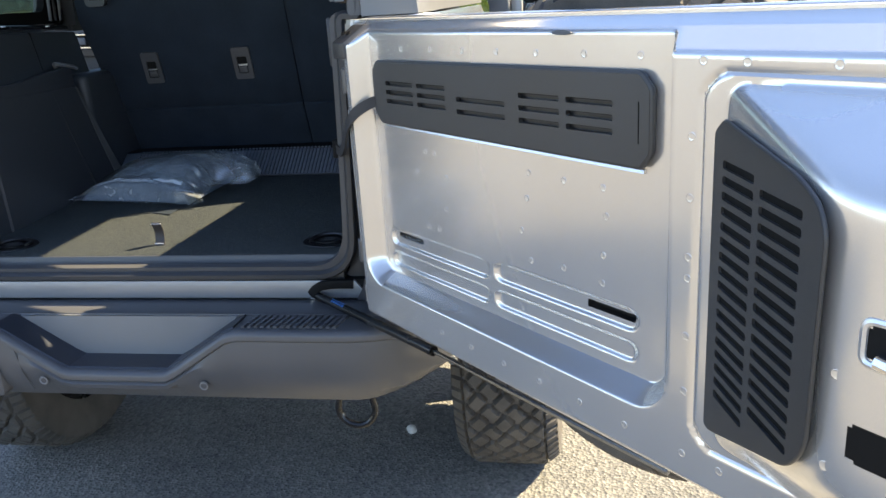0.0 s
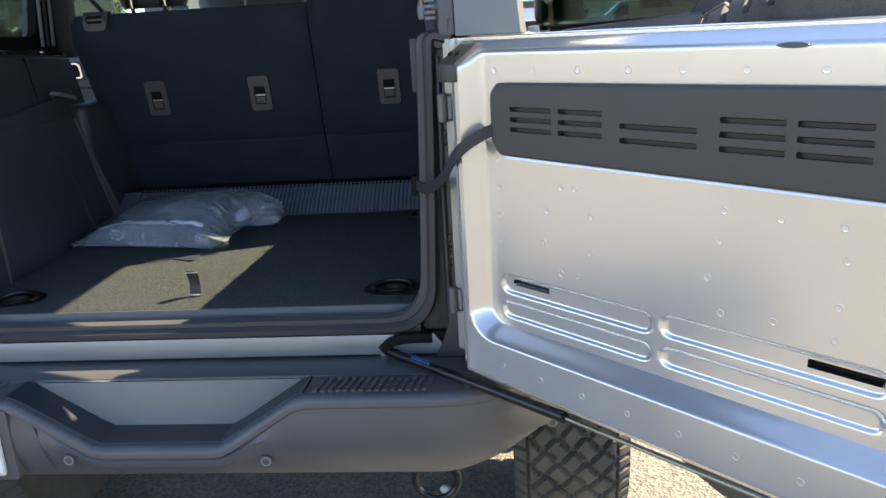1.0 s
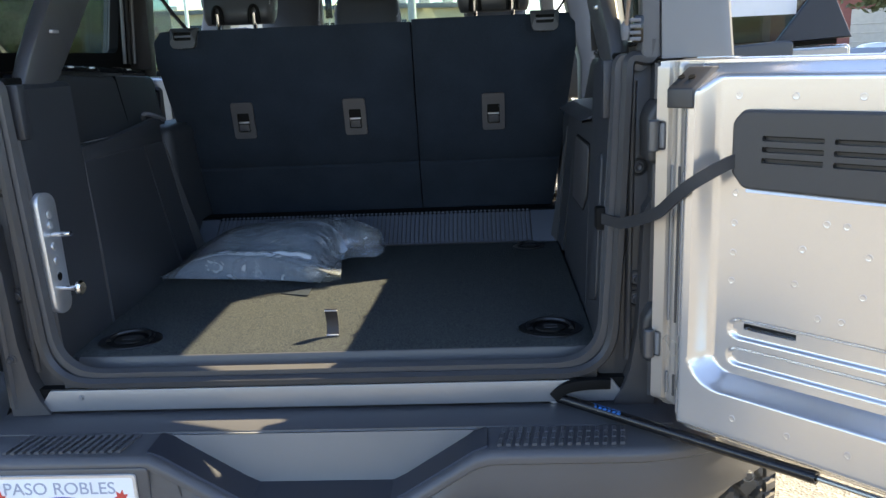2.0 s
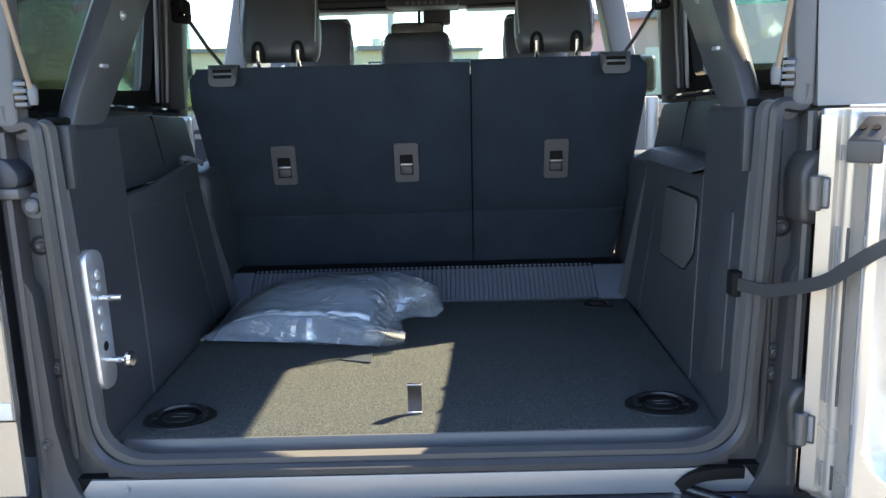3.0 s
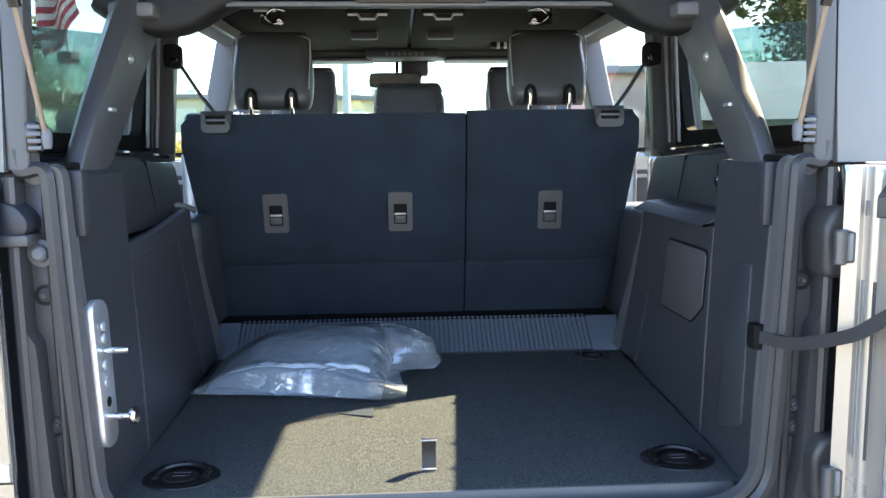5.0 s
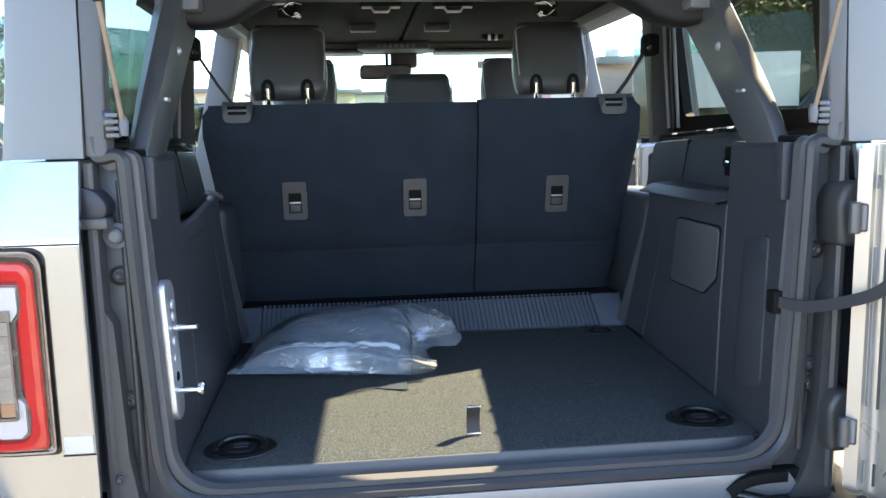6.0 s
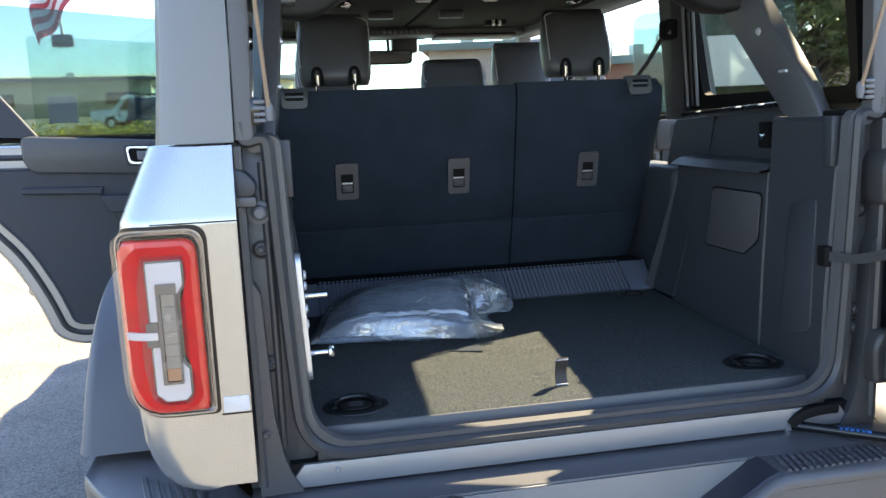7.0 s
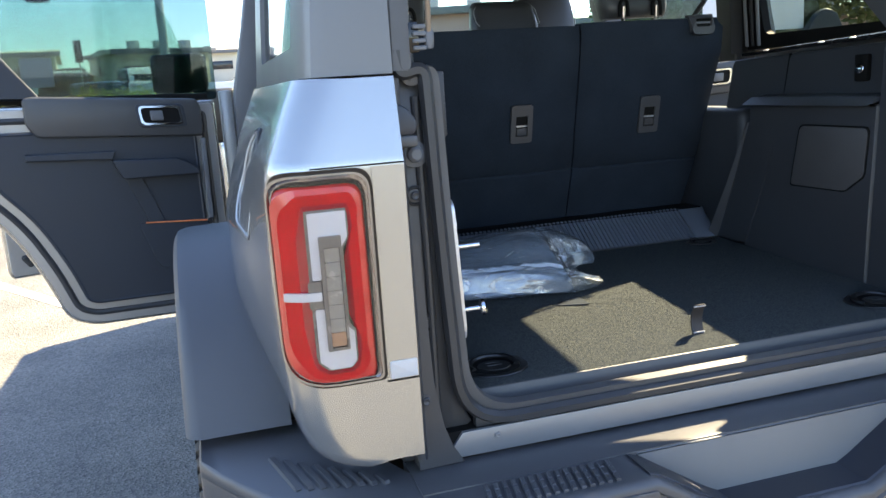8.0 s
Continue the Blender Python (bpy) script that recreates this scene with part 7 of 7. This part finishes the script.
REDWALL = mat("red_brown_wall", (0.26, 0.10, 0.08), 0.85, 0.0, 0.12, 0.5, 6.0, 0.3, 0.02)
GREENROOF = mat("pale_green_roof", (0.38, 0.45, 0.36), 0.6, 0.0, 0.10, 0.5, 6.0, 0.3, 0.02)
DARKGLASS = mat("dark_window_glass", (0.02, 0.025, 0.03), 0.08, 0.0, 0.2, 2.0, 30.0, 0.0)
POLE = mat("grey_steel_pole", (0.40, 0.41, 0.42), 0.5, 0.5, 0.1, 4.0, 60.0, 0.1)
YELLOW = mat("yellow_paint", (0.75, 0.55, 0.03), 0.5, 0.0, 0.1, 6.0, 60.0, 0.1)


def building(x, y, w, d, h, wall, roof_mat, label, turn=0.0, bays=6):
    z = ground_height(x, y)
    b = thing("building", (x, y, z), label, "building")
    b.rotation_euler = (0, 0, radians(turn))
    part("wall", box((-w / 2, 0, -1.5), (w / 2, d, h), 0.03), wall, b)
    part("roof", prism(round_poly([(-0.5, h), (d + 0.5, h), (d + 0.5, h + 0.25), (d / 2, h + 0.25 + 0.05 * d), (-0.5, h + 0.25)], 0.02), -w / 2 - 0.4, w / 2 + 0.4, "yz", 0.02), roof_mat, b)
    part("fascia", box((-w / 2 - 0.45, -0.55, h - 0.05), (w / 2 + 0.45, -0.48, h + 0.32), 0.01), TRIMGREY, b)
    for i in range(bays):
        cx = -w / 2 + w * (i + 0.5) / bays
        ww = w / bays * 0.55
        if i % 3 == 1:
            dr = part("roller_door", box((cx - ww / 2, -0.04, 0.0), (cx + ww / 2, 0.05, h * 0.7), 0.01), PALEWALL, b)
            for k in range(6):
                part("door_rib", box((cx - ww / 2, -0.06, h * 0.1 * k + 0.1), (cx + ww / 2, -0.035, h * 0.1 * k + 0.16), 0.01), PALEWALL, dr)
        else:
            part("window", box((cx - ww / 2, -0.03, h * 0.35), (cx + ww / 2, 0.05, h * 0.68), 0.01), DARKGLASS, b)
            part("window_sill", box((cx - ww / 2 - 0.1, -0.10, h * 0.33), (cx + ww / 2 + 0.1, 0.05, h * 0.35), 0.01), wall, b)
    for k in range(3):
        part("roof_vent", box((-w * 0.3 + w * 0.28 * k, d * 0.2, h + 0.3), (-w * 0.3 + w * 0.28 * k + 0.7, d * 0.2 + 0.7, h + 0.95), 0.02), POLE, b)
    return b


building(-26.5, 70.0, 29.0, 14.0, 3.0, TANWALL, TANWALL, "long low tan metal workshop building", 8)
building(-3.3, 61.5, 7.0, 3.2, 2.6, TANWALL, PALEWALL, "small tan metal building with a flat roof", 25, 3)
building(-4.0, 88.0, 15.0, 14.0, 2.6, PALEWALL, TANWALL, "low pale building with a flat fascia", 0, 4)
building(-46.0, 66.0, 22.0, 14.0, 3.2, PALEWALL, GREENROOF, "low pale building beyond the lot", 24, 4)
building(14.0, 80.0, 18.0, 12.0, 3.0, TANWALL, GREENROOF, "low building with a pale green roof", -8, 4)
building(10.6, 39.0, 8.0, 8.0, 4.7, PINKWALL, REDWALL, "rose stucco shop with a red-brown roof edge", -15, 3)
building(17.5, 32.0, 10.0, 9.0, 3.6, REDWALL, TANWALL, "low red-brown commercial building with windows", -25, 4)
building(24.0, 27.0, 14.0, 8.0, 3.2, PINKWALL, PINKWALL, "rose stucco building behind trees", -48, 5)


def parked_car(x, y, turn, paint, label, kind="sedan"):
    z = ground_height(x, y)
    c = thing("parked_car", (x, y, z), label, "car")
    c.rotation_euler = (0, 0, radians(turn))
    if kind == "pickup":
        top = [(-2.6, 0.95), (-0.6, 1.0), (-0.45, 1.75), (0.7, 1.8), (1.25, 1.12), (2.5, 1.02)]
    elif kind == "suv":
        top = [(-2.2, 0.95), (-2.1, 1.05), (-1.85, 1.68), (0.4, 1.72), (1.15, 1.08), (2.25, 0.96)]
    else:
        top = [(-2.25, 0.88), (-1.6, 0.98), (-0.85, 1.42), (0.45, 1.45), (1.25, 0.98), (2.25, 0.82)]
    prof = [(-2.3, 0.35)] + top + [(2.35, 0.40)]
    secs = []
    for xx, k in ((-0.90, 0.93), (-0.88, 0.98), (-0.6, 1.0), (0.6, 1.0), (0.88, 0.98), (0.90, 0.93)):
        secs.append([(xx * (1.0 if b < 1.0 else 0.86), a, 0.35 + (b - 0.35) * (k if b > 0.5 else 1)) for a, b in round_poly(prof, 0.12, 3)])
    body = part("body", loft(secs), paint, c, sharp=35)
    for s in (-1, 1):
        lo, hi = top[1] if kind == "sedan" else top[2 if kind == "suv" else 1], top[4]
        a0, a1 = (-1.35, 0.95) if kind == "sedan" else ((-1.9, 0.85) if kind == "suv" else (-0.5, 0.95))
        zt = 1.36 if kind == "sedan" else 1.60
        gp = round_poly([(a0, 1.0), (a1, 1.03), (a1 - 0.5, zt), (a0 + 0.35, zt)], 0.05, 3)
        part("side_glass", prism(gp, s * 0.70, s * 0.845, "yz"), DARKGLASS, c)
        for yy in (-1.4, 1.4):
            w = part("wheel", disc_stack([(0.33, -0.11), (0.35, -0.09), (0.35, 0.09), (0.33, 0.11), (0.2, 0.115), (0.2, 0.09), (0.05, 0.10)], 20, toward((s * 0.82, yy, 0.34), (s, 0, 0))), TYRE, c)
            part("hubcap", disc_stack([(0.20, 0.0), (0.19, 0.02), (0.06, 0.03)], 16, toward((s * 0.925, yy, 0.34), (s, 0, 0))), ZINC, w)
    part("windscreen", prism([(-0.68, 1.02), (0.68, 1.02), (0.60, 1.36), (-0.60, 1.36)], top[4][0] - 0.02, top[4][0] + 0.0, lambda a, b, cc: (a, cc + 0.03 - (b - 1.02) * 1.35, b + 0.01)), DARKGLASS, c)
    part("rear_glass", prism([(-0.62, 1.02), (0.62, 1.02), (0.55, 1.34), (-0.55, 1.34)], 0, 0.02, lambda a, b, cc: (a, (top[1][0] if kind != "pickup" else -0.62) + (b - 1.02) * (1.6 if kind == "sedan" else 0.4) + cc - 0.03, b + 0.02)), DARKGLASS, c)
    for s in (-1, 1):
        part("headlight", box((s * 0.72 - 0.13, 2.18, 0.66), (s * 0.72 + 0.13, 2.33, 0.78), 0.03), WHITELENS, c)
        part("tail_light", box((s * 0.74 - 0.10, -2.36, 0.72), (s * 0.74 + 0.10, -2.22, 0.86), 0.02), REDDARK, c)
    return c


CARWHITE = mat("white_car_paint", (0.75, 0.75, 0.74), 0.25, 0.0, 0.03, 2, 60, 0.0, coat=0.6)
CARGREY = mat("dark_blue_grey_car_paint", (0.05, 0.06, 0.08), 0.25, 0.3, 0.05, 2, 60, 0.0, coat=0.6)
CARSILVER = mat("silver_car_paint", (0.42, 0.43, 0.44), 0.28, 0.6, 0.05, 2, 60, 0.0, coat=0.6)
for a in (
    (-8.3, 44.0, 80, CARWHITE, "white pickup truck parked in the lot", "pickup"),
    (-5.6, 31.0, 4, CARGREY, "dark off-road wagon with a roof rack", "suv"),
    (-4.1, 26.2, 8, CARGREY, "dark sedan parked behind the shrubs", "sedan"),
    (-3.95, 42.0, 15, CARWHITE, "white wagon parked by the tan building", "suv"),
    (-1.6, 36.0, 75, CARWHITE, "white pickup parked beside the lamp post", "pickup"),
    (-10.0, 20.6, -90, CARWHITE, "white wagon parked side-on beyond the shrubs", "suv"),
    (-8.6, 14.2, 75, CARWHITE, "pale sedan parked under the trees", "sedan"),
    (-15.8, 36.0, 60, CARWHITE, "white sedan parked near the bushes", "sedan"),
    (-17.8, 38.0, 70, CARSILVER, "silver sedan parked by the workshop", "sedan"),
    (-23.0, 35.0, 65, CARGREY, "dark wagon parked by the workshop", "suv"),
    (7.4, 11.8, 95, CARWHITE, "white sedan parked near the trees", "sedan"),
    (11.5, 14.5, 95, CARSILVER, "silver wagon parked near the trees", "suv"),
    (7.2, 44.0, 88, CARSILVER, "silver wagon parked ahead", "suv"),
    (1.9, 45.0, 88, CARWHITE, "white sedan parked ahead", "sedan"),
):
    c = parked_car(*a)
    if "side-on" in a[4]:
        c.scale = (1.1, 1.1, 1.2)
    if "roof rack" in a[4]:
        rack = part("roof_rack", box((-0.62, -1.3, 1.80), (0.62, 0.2, 1.83), 0.01), STEELBLACK, c)
        for k in range(5):
            part("rack_lamp", box((-0.56 + 0.25 * k, 0.2, 1.78), (-0.44 + 0.25 * k, 0.28, 1.90), 0.02), STEELBLACK, rack)
        for x in (-0.6, 0.6):
            for y in (-1.2, 0.1):
                part("rack_foot", box((x - 0.03, y - 0.03, 1.66), (x + 0.03, y + 0.03, 1.81), 0.005), STEELBLACK, rack)

LEAF = mat("olive_leaves", (0.065, 0.085, 0.032), 0.6, 0.0, 0.5, 3.0, 40.0, 0.1, second=(0.13, 0.145, 0.055))
BARK = mat("grey_bark", (0.12, 0.09, 0.07), 0.9, 0.0, 0.3, 8.0, 80.0, 0.6, 0.01)
BUSH = mat("yellow_green_shrub_leaves", (0.24, 0.28, 0.04), 0.6, 0.0, 0.4, 4.0, 40.0, 0.1, second=(0.40, 0.40, 0.08))


def leaves(bm, centre, radius, n, size, rng, squash=0.8):
    for _ in range(n):
        d = Vector((rng.gauss(0, 1), rng.gauss(0, 1), rng.gauss(0, 1))).normalized() * radius * (0.35 + 0.65 * rng.random() ** 0.5)
        d.z *= squash
        c = Vector(centre) + d
        a = Vector((rng.gauss(0, 1), rng.gauss(0, 1), rng.gauss(0, 0.6))).normalized() * size * (0.6 + 0.8 * rng.random())
        b = a.cross(Vector((rng.gauss(0, 1), rng.gauss(0, 1), rng.gauss(0, 1)))).normalized() * size * 0.42
        v = [bm.verts.new(c - a), bm.verts.new(c + b), bm.verts.new(c + a), bm.verts.new(c - b)]
        bm.faces.new(v)


def tree(x, y, h, seed, label, spread=0.42):
    rng = random.Random(seed)
    z = ground_height(x, y)
    t = thing("tree", (x, y, z), label, "tree")
    bm = sweep(curve([(0, 0, -0.2), (0.08, 0.03, h * 0.2), (-0.04, 0.05, h * 0.42), (0.05, 0, h * 0.75)], 5), circle(0.03 * h, 10), up=(1, 0, 0), scale=[1.25 - 0.07 * i for i in range(16)])
    crown = bmesh.new()
    for k in range(16):
        a, e = rng.uniform(0, 6.28), rng.uniform(0.05, 1.0)
        p0 = Vector((0, 0, h * rng.uniform(0.28, 0.6)))
        p1 = Vector((math.cos(a) * h * spread * rng.uniform(0.4, 1.0), math.sin(a) * h * spread * rng.uniform(0.4, 1.0), h * (0.42 + 0.5 * e)))
        mid = (p0 + p1) / 2 + Vector((0, 0, -0.05 * h))
        sweep(curve([p0, mid, p1], 4), circle(0.010 * h, 6), up=(1, 0.2, 0), bm=bm, scale=[1.2 - 0.11 * i for i in range(9)])
        leaves(crown, p1, h * rng.uniform(0.12, 0.20), 420, 0.020 * h, rng)
        leaves(crown, mid.lerp(p1, 0.5), h * 0.12, 160, 0.020 * h, rng)
    part("trunk", bm, BARK, t, sharp=60)
    part("crown", crown, LEAF, t, flat=True)


for a in ((9.2, 14.0, 5.6, 1, "broad olive-green tree beside the parked cars"), (12.6, 16.8, 6.2, 2, "broad olive-green tree with a dense crown"), (15.0, 12.0, 5.8, 5, "olive-green tree beyond the cars")):
    tree(*a)
tree(-8.9, 16.4, 3.9, 11, "dark green tree beside the parked cars", 0.44)
tree(-12.4, 18.4, 6.0, 12, "broad dark green tree beside the lot", 0.36)
tree(-16.5, 27.0, 6.4, 7, "dark green tree at the edge of the lot")
tree(-24.0, 29.0, 6.6, 8, "dark green tree near the workshop")


GOLD = mat("golden_shrub_leaves", (0.34, 0.24, 0.02), 0.6, 0.0, 0.4, 4.0, 40.0, 0.1, second=(0.50, 0.36, 0.04))


def shrub(x, y, w, h, seed, m):
    rng = random.Random(seed)
    t = thing("shrub", (x, y, ground_height(x, y)), "low %s shrub in a planting strip" % ("yellow-flowering" if m is GOLD else "yellow-green"), "shrub", group="shrubs along the lot")
    bm = bmesh.new()
    for k in range(9):
        leaves(bm, (rng.uniform(-w / 2, w / 2), rng.uniform(-0.3, 0.3), h * rng.uniform(0.35, 0.65)), h * 0.5, 230, 0.055, rng)
    part("foliage", bm, m, t, flat=True)
    part("stems", sweep([(0, 0, -0.05), (0.05, 0, h * 0.5)], circle(0.03, 6), up=(1, 0, 0)), BARK, t)


for i, (x, y, h) in enumerate(((-3.7, 23.4, 1.38), (-4.75, 23.2, 1.18), (-5.7, 23.2, 1.05), (-6.8, 23.0, 1.20), (-2.6, 23.6, 1.30), (-7.9, 22.6, 1.12), (-1.5, 23.6, 1.1))):
    shrub(x, y, 1.25, h, 20 + i, GOLD if i in (1, 3) else BUSH)


def post(name, x, y, h, r, label, cat, m=POLE):
    z = ground_height(x, y)
    t = thing(name, (x, y, z), label, cat)
    part("pole", disc_stack([(r * 1.6, -0.1), (r * 1.6, 0.06), (r, 0.08), (r * 0.8, h)], 12), m, t)
    return t


t = post("lot_sign", -4.37, 25.0, 2.25, 0.028, "dark sign on a slim post", "sign")
part("sign_board", box((-0.11, -0.03, 2.05), (0.11, 0.03, 2.70), 0.01), STEELBLACK, t)
t = post("lamp_post", -2.12, 31.0, 9.0, 0.17, "tall grey parking lot lamp post", "lamp post")
part("lamp_head", box((-0.25, -0.9, 8.9), (0.25, 0.2, 9.1), 0.03), POLE, t)
t = post("bollard", -6.9, 22.4, 1.0, 0.09, "yellow painted steel bollard", "bollard", YELLOW)
t = post("lamp_post", -12.95, 36.0, 9.0, 0.09, "tall pale parking lot lamp post", "lamp post", WHITE)
part("lamp_head", box((-0.25, -0.9, 8.9), (0.25, 0.2, 9.1), 0.03), POLE, t)

# low hills closing the horizon
HILL = mat("dry_hill", (0.20, 0.18, 0.10), 0.95, 0.0, 0.3, 0.02, 0.3, 0.0, second=(0.14, 0.15, 0.07))
bm = bmesh.new()
n = 96
rows = []
for i in range(n):
    a = 2 * math.pi * i / n
    hgt = 9 + 6 * noise.noise((3 * math.cos(a), 3 * math.sin(a), 0.5)) + 3 * noise.noise((9 * math.cos(a), 9 * math.sin(a), 2.5))
    rows.append([bm.verts.new((400 * math.cos(a), 400 * math.sin(a), -4)), bm.verts.new((520 * math.cos(a), 520 * math.sin(a), max(4, hgt) + 8)), bm.verts.new((640 * math.cos(a), 640 * math.sin(a), -4))])
for i in range(n):
    A, B = rows[i], rows[(i + 1) % n]
    for j in range(2):
        bm.faces.new((A[j], A[j + 1], B[j + 1], B[j]))
tagged(part("backdrop", bm, HILL, sharp=80), "low dry hills along the horizon", "backdrop", kind="structure")
